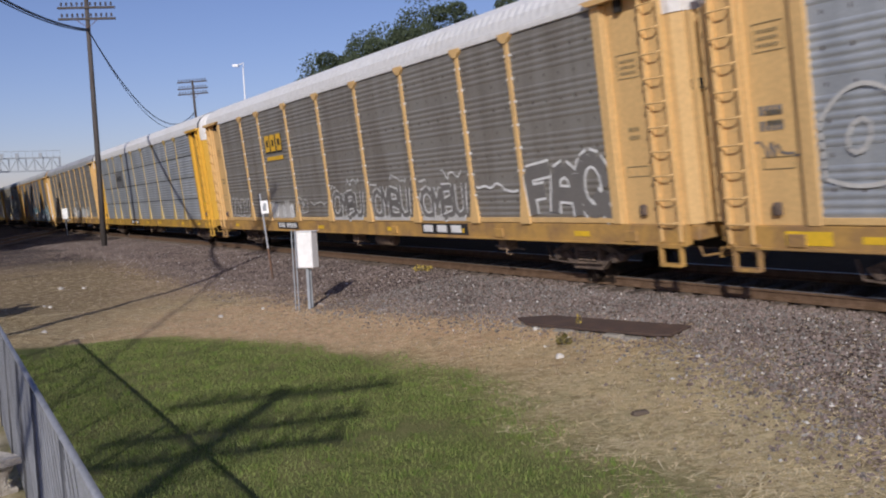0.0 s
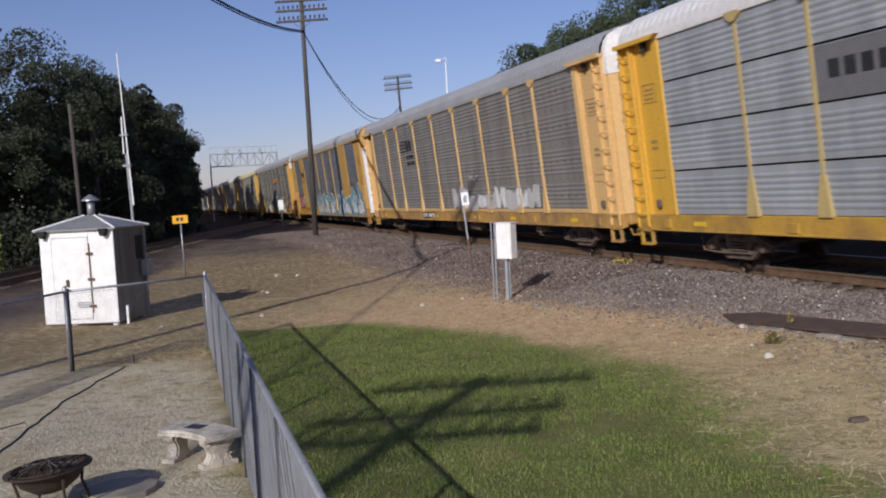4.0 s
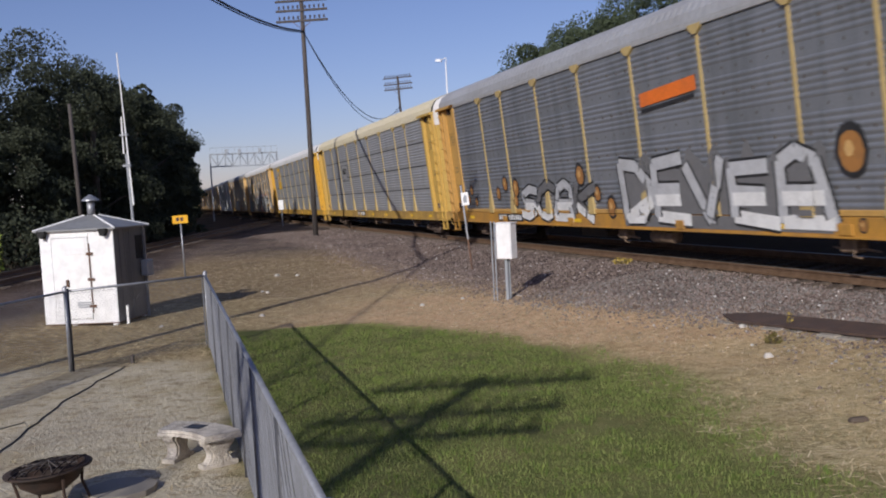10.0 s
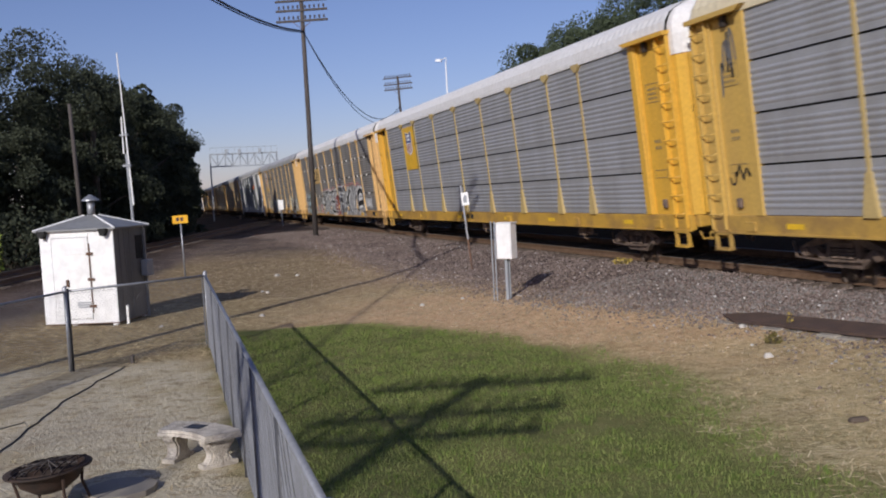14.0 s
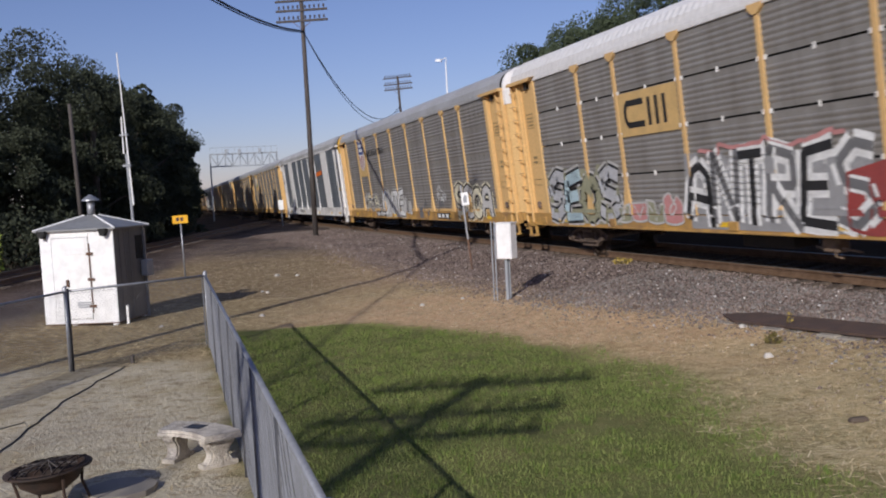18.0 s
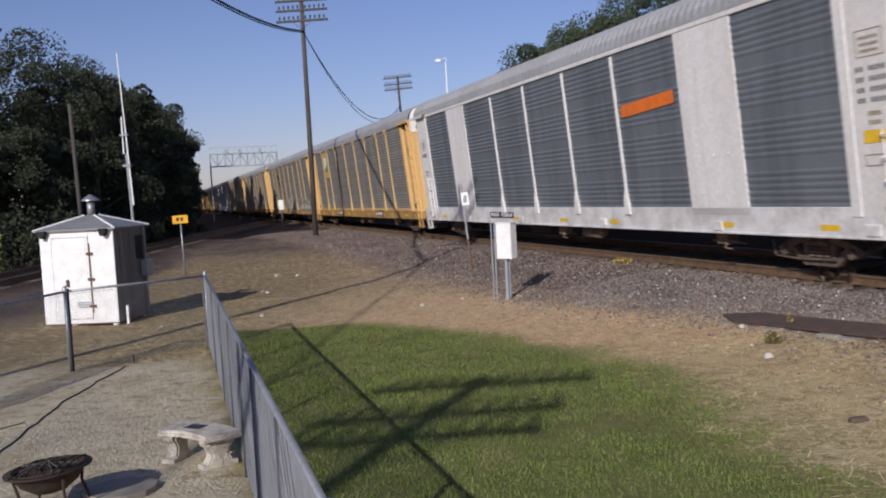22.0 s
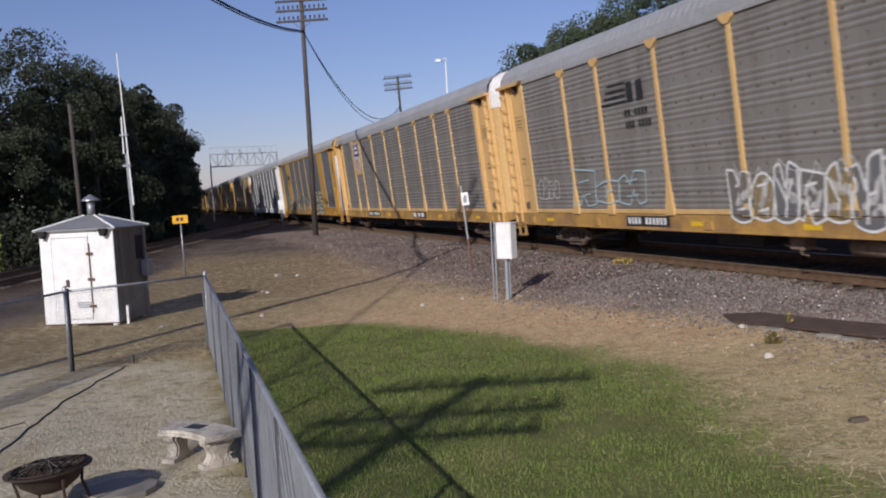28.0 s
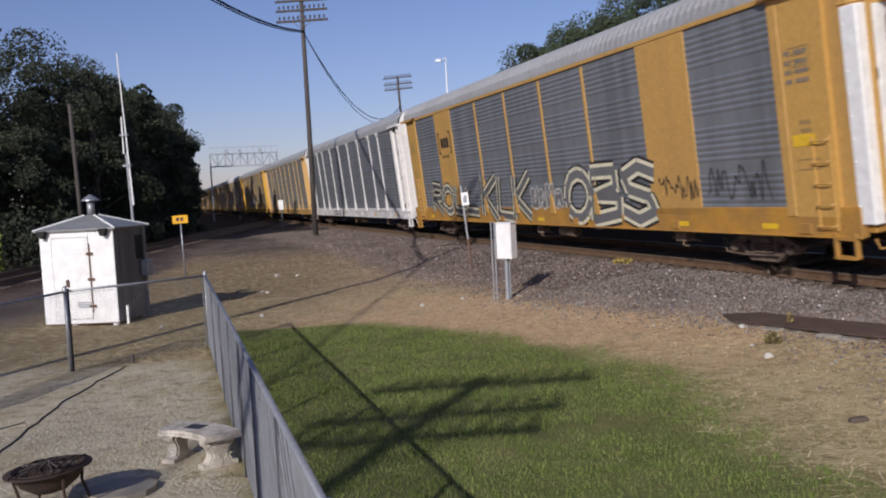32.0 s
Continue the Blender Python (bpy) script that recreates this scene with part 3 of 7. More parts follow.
def autorack(n, paint, steel, roof, label, cap="white", slots=False, flush=False, bolts=False, flare=True, door=None, thin=False, strip=False):
    """A covered car for carrying automobiles: side sheets between posts, on a long flat car with two trucks."""
    x, y = on_track(train_s(n, 0), 0)
    car = thing("autorack_car", pose(x, y, RAIL_Z, CANT, 0, HEAD), label, "rail car", "cars of the freight train")
    CARS[n] = car
    mp, ms, mr, mpan = M_PAINT[paint], M_SILL[paint], M_ROOF[roof], M_PANEL[steel]
    part("underframe", kept("under", underframe_mesh), car, "black steel underframe")
    part("air_reservoir", kept("tank", reservoir_mesh), car, "dusty brown air tank", pose(0.9, -1.12, 0.58))
    part("brake_valve", kept("valve", valve_mesh), car, "dusty brake valve", pose(-0.4, -1.15, 0.60))
    part("brake_valve", kept("valve", valve_mesh), car, "dusty brake valve", pose(7.6, -1.15, 0.62))
    for sd in (-1, 1):
        part("side_sill", kept(("sill", paint, flush, sd), lambda: sill_mesh(ms, flush, sd)), car)
    part("far_side", kept(("far", steel), lambda: far_side_mesh(mpan)), car)
    part("roof", kept(("roof", roof, flush), lambda: roof_mesh(mr, 0.028 if flush else 0.012)), car, {"white": "white painted roof", "grey": "bare grey galvanised roof", "cream": "cream painted roof"}[roof])
    part("eave_rail", kept(("eave", paint, flush, roof), lambda: rail_mesh(mp if flush else mr)), car)
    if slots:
        part("slot_backing", kept("slotshade", slot_shade), car)
    for a, b in zip(EDGES, EDGES[1:]):
        if flush and (abs(a + b) > 15.9 and abs(a + b) < 16.1):
            part("side_plate", kept(("plate", paint), lambda: plate_mesh(mp)), car, "", pose((a + b) / 2, 0, 0))
            continue
        w = b - a
        h = (Z_HI - Z_LO + 0.042) / 4
        for z0, z1 in [(Z_LO + i * h, Z_LO + (i + 1) * h - 0.042) for i in range(4)] if slots else [(Z_LO, Z_HI)]:
            part("panel", kept(("panel", round(w, 2), round(z0, 2), slots, steel), lambda: sheet_mesh(w, z0, z1, mpan)), car, "", pose((a + b) / 2, 0, 0))
    for q in POSTS:
        if flush and not flare and abs(q) > 6:
            continue
        part("post", kept(("post", paint, flare, thin), lambda: post_mesh(M_PAINT["tan"] if thin else mp, flare, thin)), car, "", pose(q, 0, 0))
    if flare and not slots:
        part("base_rail", kept(("brail", paint), lambda: base_rail_mesh(mp)), car)
    if not slots and not flush:
        tagged(part("rivet", kept("rivets", lambda: rivets_mesh(M_RIVET)), car, "dark bolt heads"), kind="stuff")
    if slots and bolts:
        tagged(part("panel_clip", kept("slotclips", lambda: slot_clips_mesh(M_ROOF["white"])), car, "pale panel clips"), kind="stuff")
    elif bolts:
        tagged(part("panel_clip", kept("clips", lambda: bolts_mesh(M_ROOF["white"])), car, "pale panel clips"), kind="stuff")
    for e in (1, -1):
        tag = (paint, e)
        turn = (lambda me: me) if e > 0 else mirrored
        fl = -1.535 if flush else -1.44
        part("end_post", kept(("epost", *tag), lambda: turn(boxes_mesh("end_post", mp, (11.75, 12.0, -1.55, -1.40, 1.13, 4.92, 0.015)))), car)
        reach = 13.1 if flush else 13.0
        part("end_sheet", kept(("esheet", flush, *tag), lambda: turn(boxes_mesh("end_sheet", mp, (12.0, reach, fl, -1.38, 1.13, 4.92)))), car)
        if flush:
            part("corner_return", kept(("return", *tag), lambda: turn(boxes_mesh("corner_return", mp, (reach - 0.02, 13.46, -1.46 if e > 0 else -1.30, -1.22, 1.13, 4.92)))), car)
        part("canopy", kept(("canopy", *tag), lambda: turn(canopy_mesh(mp))), car)
        if flush:
            part("grab_ladder", kept(("grab", *tag), lambda: turn(grab_mesh(mp, 12.1 if e < 0 else 12.6))), car)
        else:
            for x in (12.015, 12.935):
                part("stiffener", kept(("stiff", x, *tag), lambda: turn(boxes_mesh("stiffener", mp, (x - 0.035, x + 0.035, -1.51, -1.44, 1.13, 4.9, 0.008)))), car)
            part("canopy_bracket", kept(("hang", *tag), lambda: turn(boxes_mesh("canopy_bracket", M_BLACK, (12.35, 12.5, -1.54, -1.44, 4.72, 4.93, 0.01)))), car)
            part("ladder", kept(("ladder", *tag), lambda: turn(ladder_mesh(mp))), car)
            part("tie_down", kept(("tied", e), lambda: turn(boxes_mesh("tie_down", M_TRUCK, (12.46, 12.62, -1.53, -1.44, 1.27, 1.47, 0.03)))), car, "dark hand-brake gear")
        part("stirrup_step", kept(("step", *tag), lambda: turn(step_mesh(ms))), car)
        dm = M_PAINT[door] if door else mp
        narrow = 0.88 if flush and e < 0 else 1.0
        dr = part("end_door", kept(("door", door or paint, flush, e), lambda: turn(door_mesh(dm, narrow))), car)
        for i, bx in enumerate(DOOR_BARS):
            part("door_bar", kept(("dbar", i, door or paint, e), lambda: turn(boxes_mesh("door_bar", dm, bx))), dr)
        part("hatch", kept(("hatch", door or paint, e), lambda: turn(boxes_mesh("hatch", dm, (13.80, 13.90, -1.14, -0.68, 1.5, 2.5, 0.01)))), dr)
        part("slot", kept(("slot", e), lambda: turn(boxes_mesh("slot", M_DARK, (13.74, 13.905, -1.30, -0.55, 3.26, 3.43, 0.01)))), dr, "dark slot across the door")
        part("end_sill", kept(("esill", *tag), lambda: turn(boxes_mesh("end_sill", ms, (13.55, 13.74, -1.42, 1.42, 0.86, 1.12, 0.02)))), car)
        part("hand_rail", kept(("hrail", *tag), lambda: turn(hand_rail_mesh(ms))), car)
        if strip and e > 0:
            part("corner_strip", kept(("strip", e), lambda: turn(strip_mesh((13.47, 13.84, -1.50, -1.28, 1.0, 4.46, 0.02), True))), car, "white bolted corner strip")
            part("corner_strip", kept(("strip2", e), lambda: turn(strip_mesh((13.80, 13.93, -1.22, -0.72, 1.0, 4.42, 0.015), False))), car, "cream strip with small notices")
        part("end_cap", kept(("cap", cap, flush, e), lambda: turn(cap_mesh(M_PAINT[cap], narrow))), car)
        part("coupler", kept(("coupler", e), lambda: turn(coupler_mesh())), car, "rusty knuckle coupler")
        build_truck(car, e * 10.3)
    return car


def slot_shade():
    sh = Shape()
    # Shade seen through the slots, put in as an added near-black sheet.
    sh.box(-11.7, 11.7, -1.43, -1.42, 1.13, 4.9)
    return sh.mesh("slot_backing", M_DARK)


def plate_mesh(mat):
    sh = Shape()
    sh.box(-1.0, 1.0, -1.53, -1.40, 1.13, 4.92, 0.01)
    for x in (-0.5, 0.0, 0.5):
        for i in range(5):
            z = 1.6 + 0.75 * i
            sh.box(x - 0.02, x + 0.02, -1.54, -1.52, z - 0.02, z + 0.02)
    return sh.mesh("side_plate", mat)


autorack(-3, "pale", "blue", "white", "Faded yellow autorack car with blue-grey corrugated side panels", bolts=True)
autorack(-2, "pale", "brown", "white", "Autorack car with faded yellow posts, rust-stained brown panels, chalky graffiti", bolts=True)
autorack(-1, "yellow", "blue", "white", "Bright yellow autorack car with slotted blue-grey panels, white roof", slots=True, thin=True)
autorack(0, "pale", "grey", "grey", "Faded yellow autorack car with grey-brown corrugated panels and pale graffiti")
autorack(1, "orange", "dark", "grey", "Orange-yellow flush-sided autorack car with dark panels and big blue graffiti", flush=True, flare=False, strip=True, cap="orange")
autorack(2, "orange", "dark", "grey", "Autorack car with dark grey corrugated panels and silver block graffiti", thin=True)
autorack(3, "gold", "light", "cream", "Yellow autorack car with slotted light grey panels, cream roof", slots=True, thin=True)
autorack(4, "yellow", "light", "white", "Bright yellow autorack car with slotted light grey panels, white roof", slots=True, thin=True)
autorack(5, "pale", "grey", "white", "Faded autorack car, slotted warm grey panels under black-and-white graffiti", slots=True, bolts=True)
autorack(6, "pale", "grey", "grey", "Autorack car with weathered grey panels, shield emblem and graffiti")
autorack(7, "white", "slate", "grey", "White flush-sided autorack car with dark blue-grey panels", flush=True, flare=False, cap="yellow")
autorack(8, "pale", "grey", "grey", "Faded yellow autorack car with grey corrugated panels and green triangle emblem")
autorack(9, "pale", "grey", "grey", "Faded yellow autorack car with grey panels and scattered white graffiti")
autorack(10, "pale", "grey", "grey", "Faded yellow autorack car with grey panels and shield emblem", bolts=True)
autorack(11, "orange", "dark", "grey", "Orange-yellow flush-sided autorack car with black and white graffiti", flush=True, flare=False, strip=True, cap="orange")
autorack(12, "white", "dark", "grey", "White-posted autorack car with dark corrugated panels")
for n, (paint, steel, roof) in enumerate((("pale", "grey", "grey"), ("yellow", "brown", "grey"), ("pale", "brown", "white"), ("pale", "grey", "grey"),
                                          ("yellow", "grey", "grey"), ("pale", "brown", "grey"), ("pale", "grey", "white"), ("pale", "grey", "grey")), 13):
    autorack(n, paint, steel, roof, "Weathered yellow autorack car with grey-brown corrugated panels")
# ------------------------------------------------------------ painted marks on the cars


def ink(name, color, rough=0.55):
    return material("paint_" + name, color, rough, other=[c * 0.72 + 0.02 for c in color], scale=2.5, amount=0.55, fine=25, bump=0.04)


INK = {k: ink(k, c) for k, c in {
    "white": (0.78, 0.78, 0.77), "silver": (0.50, 0.51, 0.53), "black": (0.02, 0.02, 0.022), "grey": (0.16, 0.16, 0.165),
    "blue": (0.16, 0.32, 0.39), "pale": (0.46, 0.60, 0.65), "deep": (0.03, 0.06, 0.22), "deepblue": (0.05, 0.14, 0.20), "red": (0.30, 0.055, 0.05), "pink": (0.52, 0.24, 0.23),
    "gold": (0.72, 0.42, 0.03), "orange": (0.75, 0.17, 0.02), "green": (0.05, 0.25, 0.13), "chalk": (0.55, 0.54, 0.52), "amber": (0.36, 0.165, 0.045), "glint": (0.62, 0.38, 0.14),
    "olive": (0.30, 0.30, 0.20), "cream": (0.75, 0.70, 0.52), "stain": (0.26, 0.20, 0.10), "bright": (0.80, 0.50, 0.02), "panel": (0.165, 0.155, 0.145), "patch": (0.30, 0.30, 0.305), "faded": (0.58, 0.39, 0.16)}.items()}


RING = [(0.5 + 0.5 * math.cos(0.55 * k), 0.5 + 0.5 * math.sin(0.55 * k)) for k in range(12)]
GLYPHS = {
    "A": [[(0, 0), (0.15, 0.85), (0.5, 1), (0.85, 0.85), (1, 0)], [(0.1, 0.42), (0.92, 0.42)]],
    "B": [[(0, 0), (0, 1), (0.8, 0.95), (0.85, 0.6), (0.1, 0.5), (0.95, 0.42), (0.95, 0.08), (0, 0)]],
    "C": [[(1, 0.85), (0.6, 1), (0.15, 0.8), (0, 0.45), (0.2, 0.1), (0.6, 0), (1, 0.15)]],
    "D": [[(0, 0), (0.05, 1), (0.6, 0.95), (1, 0.6), (0.95, 0.3), (0.6, 0.02), (0, 0)]],
    "E": [[(1, 1), (0.1, 0.92), (0, 0.05), (1, 0)], [(0.05, 0.5), (0.8, 0.5)]],
    "F": [[(0.15, 0), (0, 0.95), (1, 1)], [(0.08, 0.5), (0.75, 0.52)]],
    "K": [[(0, 0), (0.05, 1)], [(1, 1), (0.1, 0.5), (1, 0)]],
    "L": [[(0.1, 1), (0, 0.05), (1, 0)]],
    "M": [[(0, 0), (0.1, 1), (0.5, 0.4), (0.9, 1), (1, 0)]],
    "N": [[(0, 0), (0.05, 1), (0.9, 0.05), (1, 1)]],
    "O": [RING],
    "Q": [RING, [(0.55, 0.35), (1.1, -0.05)]],
    "R": [[(0, 0), (0.05, 1), (0.85, 0.95), (0.85, 0.55), (0.1, 0.5), (1, 0)]],
    "S": [[(1, 0.9), (0.5, 1), (0.05, 0.8), (0.2, 0.55), (0.85, 0.45), (1, 0.2), (0.5, 0), (0, 0.12)]],
    "T": [[(0, 0.95), (1, 1)], [(0.5, 0.95), (0.45, 0)]],
    "U": [[(0, 1), (0.02, 0.25), (0.4, 0), (0.9, 0.15), (1, 1)]],
    "X": [[(0, 1), (0.5, 0.55), (1, 0)], [(1, 1), (0.55, 0.5), (0, 0)]],
    "V": [[(0, 1), (0.45, 0), (1, 1)]],
}


class Marks:
    """Flat paint on a car's near side: follows panels, plates and sill."""

    def __init__(self, n, flush=False):
        self.car, self.flush = CARS[n], flush
        self.sill = 1.30 if flush else 1.135
        self.rng = random.Random(100 + n)

    def skin(self, x, z, lift):
        a = abs(x)
        if z < self.sill:
            y = -1.533
        elif a > 12.0:
            y = -1.537 if self.flush else -1.445
        elif self.flush and 7.0 < a < 9.0:
            y = -1.533
        elif a > 11.75:
            y = -1.553
        else:
            y = -1.53
            near = min(abs(x - q) for q in POSTS)
            foot = 0.0 if self.flush else min(1.0, max(0.0, (1.95 - z) / 0.75))
            if near < 0.085 + 0.15 * foot:
                y = -1.546 - 0.043 * foot
            elif z < 1.28 and not self.flush:
                y = -1.544
        return y - 0.0035 - 0.0025 * lift

    def strip(self, sh, xa, xb, fa, fb, lift):
        """A column of paint from (low, high) at xa to (low, high) at xb, broken at the sill."""
        xm = (xa + xb) / 2
        for lo, hi in ((-9, self.sill - 0.006), (self.sill + 0.02, 1.26), (1.262, 99)) if self.sill < 1.2 else ((-9, self.sill - 0.006), (self.sill + 0.02, 99)):
            a0, a1, b0, b1 = max(fa[0], lo), min(fa[1], hi), max(fb[0], lo), min(fb[1], hi)
            if a1 > a0 and b1 > b0:
                y = self.skin(xm, (a0 + a1) / 2, lift)
                sh.poly([(xa, y, a0), (xb, y, b0), (xb, y, b1), (xa, y, a1)])

    def ribbon(self, sh, pts, w, lift):
        for (xa, za), (xb, zb) in zip(pts, pts[1:]):
            L = math.hypot(xb - xa, zb - za)
            if L < 1e-4:
                continue
            k = max(1, int(L / 0.12))
            ux, uz = (xb - xa) / L, (zb - za) / L
            px, pz = -uz * w / 2, ux * w / 2
            for i in range(k):
                e = w * 0.25 / L
                s, t = max(-e, i / k - 0.02), min(1 + e, (i + 1) / k + 0.02)
                x0, z0, x1, z1 = xa + (xb - xa) * s, za + (zb - za) * s, xa + (xb - xa) * t, za + (zb - za) * t
                zc = (z0 + z1) / 2
                if abs(zc - self.sill) < 0.012:
                    continue
                y = self.skin((x0 + x1) / 2, zc, lift)
                q = [(x0 - px, y, z0 - pz), (x1 - px, y, z1 - pz), (x1 + px, y, z1 + pz), (x0 + px, y, z0 + pz)]
                sh.poly(q)

    def put(self, name, sh, color, label=""):
        if sh.f:
            ob = part(name, sh.mesh(name, INK[color]), self.car, label)
            if name in ("graffiti_outline", "graffiti_glow", "lettering", "graffiti_shading", "stencil", "stencil_box", "scrawl", "emblem_bracket", "emblem_bars", "emblem_stripes", "emblem_loops"):
                tagged(ob, kind="stuff")

    def bar(self, name, x0, x1, z0, z1, color, lift=0, label="", slant=0.0):
        sh = Shape()
        k = max(1, int((x1 - x0) / 0.4))
        for i in range(k):
            a, b = x0 + (x1 - x0) * i / k, x0 + (x1 - x0) * (i + 1) / k
            self.strip(sh, a, b, (z0 + slant * (a - x0), z1 + slant * (a - x0)), (z0 + slant * (b - x0), z1 + slant * (b - x0)), lift)
        self.put(name, sh, color, label)

    def bars(self, name, x0, x1, z0, z1, count, color, lift=1, gap=0.3, label=""):
        """A row of letter-sized bars."""
        sh = Shape()
        p = (x1 - x0) / count
        for i in range(count):
            if count > 6 and i == count * 2 // 5:
                continue
            a = x0 + p * i
            self.strip(sh, a, a + p * (1 - gap), (z0, z1), (z0, z1), lift)
        self.put(name, sh, color, label)

    def plate(self, x0, x1, z0=0.855, z1=1.10, count=11):
        self.bar("number_plate", x0, x1, z0, z1, "black", 0, "black plate with worn white lettering")
        self.bars("lettering", x0 + 0.1, x1 - 0.1, z0 + 0.05, z1 - 0.04, count, "white", 1)

    def reflectors(self, xs):
        for x in xs:
            self.bar("reflector", x - 0.24, x + 0.24, 0.90, 1.0, "bright", 0, "yellow reflective strip")

    def piece(self, x0, x1, z0, z1, count, fills, line, width=0.07, inner=(), halo="", open_only=False, wild=0.25, strokes=3, fade=""):
        """Graffiti: a row of leaning letter shapes, each with its outline and inner strokes."""
        r = self.rng
        p = (x1 - x0) / count
        h = z1 - z0
        for i in range(count):
            a, b = x0 + p * i - p * 0.03, x0 + p * (i + 1) + p * 0.02
            top = z1 - h * wild * r.random()
            bot = z0 + h * wild * 0.4 * r.random()
            arch, tilt, lean = r.choice((0.0, 0.1, 0.22)), r.uniform(-0.2, 0.2), r.uniform(-0.05, 0.22) * h
            notch, gap = r.choice((0.0, 0.3, 0.45)), r.choice((0.0, 0.0, 0.35))
            nx = r.uniform(-0.3, 0.3)
            cols = 12
            up, dn = [], []
            for k in range(cols + 1):
                u = k / cols
                v = 2 * u - 1
                t = top - h * (arch * v * v + tilt * v * 0.5) - h * notch * max(0, 1 - abs(v - nx) * 3.4)
                d = bot + h * 0.08 * v * v + h * gap * max(0, 1 - abs(v + nx) * 3.2)
                up.append((a + (b - a) * u + lean * 0.4, t))
                dn.append((a + (b - a) * u - lean * 0.2, min(d, t - h * 0.12)))
            fill, edge, glow, lower = Shape(), Shape(), Shape(), Shape()
            for k in range(cols):
                if not open_only:
                    self.strip(fill, (up[k][0] + dn[k][0]) / 2, (up[k + 1][0] + dn[k + 1][0]) / 2, (dn[k][1], up[k][1]), (dn[k + 1][1], up[k + 1][1]), 1)
                if fade:
                    mid = bot + h * (0.36 + 0.05 * math.sin(k * 1.9 + i))
                    self.strip(lower, (up[k][0] + dn[k][0]) / 2, (up[k + 1][0] + dn[k + 1][0]) / 2, (dn[k][1], min(mid, up[k][1])), (dn[k + 1][1], min(mid, up[k + 1][1])), 2)
                if halo:
                    g = 0.12
                    self.strip(glow, up[k][0], up[k + 1][0], (dn[k][1] - g * 0.4, up[k][1] + g), (dn[k + 1][1] - g * 0.4, up[k + 1][1] + g), 0)
            self.ribbon(edge, up + dn[::-1] + [up[0]], width, 3)
            cx, cz = (a + b) / 2, (top + bot) / 2
            kind = r.randrange(4)
            if kind == 0:
                self.ribbon(edge, [(cx - p * 0.12, bot + h * 0.10), (cx - p * 0.02, cz), (cx - p * 0.06, cz + h * 0.2)], width * 1.2, 3)
                self.ribbon(edge, [(cx - p * 0.02, cz), (cx + p * 0.25, cz + h * 0.05)], width, 3)
            elif kind == 1:
                ring = [(cx + p * 0.16 * math.cos(q * 0.785) + 0.06 * math.sin(q * 0.785), cz + h * 0.16 * math.sin(q * 0.785)) for q in range(9)]
                self.ribbon(edge, ring, width, 3)
            elif kind == 2:
                self.ribbon(edge, [(a + p * 0.2, cz + h * 0.2), (cx, cz - h * 0.12), (b - p * 0.2, cz + h * 0.18)], width, 3)
                self.ribbon(edge, [(cx, cz - h * 0.12), (cx - p * 0.05, bot + h * 0.08)], width, 3)
            else:
                for dz in (-0.2, 0.16):
                    self.ribbon(edge, [(cx - p * 0.2, cz + h * dz), (cx + p * 0.24, cz + h * dz + 0.05)], width, 3)
            self.put("graffiti_glow", glow, halo or "white")
            if fills:
                self.put("graffiti_letter", fill, fills[i % len(fills)])
            if fade:
                self.put("graffiti_fade", lower, fade)
            self.put("graffiti_outline", edge, line)
            for c in inner:
                sh = Shape()
                for _ in range(strokes):
                    sx, sz = r.uniform(a, b - p * 0.35), r.uniform(bot + h * 0.12, top - h * 0.3)
                    am, ph = r.uniform(-0.16, 0.16) * h, r.uniform(0, 3)
                    pts = [(sx + p * 0.42 * q / 6, sz + am * math.sin(q * 0.6 + ph) + h * r.uniform(0.0, 0.03) * q) for q in range(7)]
                    self.ribbon(sh, pts, r.uniform(0.05, 0.13), 2)
                tagged(part("graffiti_shading", sh.mesh("graffiti_shading", INK[c]), self.car), kind="stuff")

    def wild(self, x0, x1, z0, top, base, shades, line):
        """A broad sprayed picture: one ragged field filled with sweeping strokes, rimmed, with black flames over it."""
        r = self.rng
        n = int((x1 - x0) / 0.09)

        def height(u):
            q = u * (len(top) - 1)
            k = min(int(q), len(top) - 2)
            v = q - k
            v = v * v * (3 - 2 * v)
            return top[k] + (top[k + 1] - top[k]) * v + 0.10 * noise.noise(Vector((u * (x1 - x0) * 2.6, x0, 1.0))) + 0.09 * noise.noise(Vector((u * (x1 - x0) * 7.0, x0, 4.0)))

        field, rim, flame = Shape(), Shape(), Shape()
        edge = []
        for i in range(n):
            u0, u1 = i / n, (i + 1) / n
            self.strip(field, x0 + (x1 - x0) * u0, x0 + (x1 - x0) * u1, (z0, height(u0)), (z0, height(u1)), 1)
            edge.append((x0 + (x1 - x0) * u0, height(u0)))
        self.put("graffiti_field", field, base)
        for j, c in enumerate(shades):
            sh = Shape()
            for _ in range(int((x1 - x0) * 4.2)):
                u = r.uniform(0.01, 0.94)
                x, hh = x0 + (x1 - x0) * u, height(u) - z0
                a, b, w = r.uniform(0.2, 0.95), r.uniform(-0.7, 0.8), r.uniform(0.045, 0.11)
                pts = []
                for q in range(7):
                    v = q / 6
                    px = x + 0.9 * b * math.sin(v * 3.6) + 0.12 * v
                    pz = z0 + 0.05 + hh * (0.05 + 0.75 * abs(a - v * 0.9))
                    if x0 < px < x1 and pz < height((px - x0) / (x1 - x0)) - 0.04:
                        pts.append((px, pz))
                self.ribbon(sh, pts, w, 2 + j)
            self.put("graffiti_shading", sh, c)
        self.ribbon(rim, edge, 0.06, 6)
        self.put("graffiti_outline", rim, line)
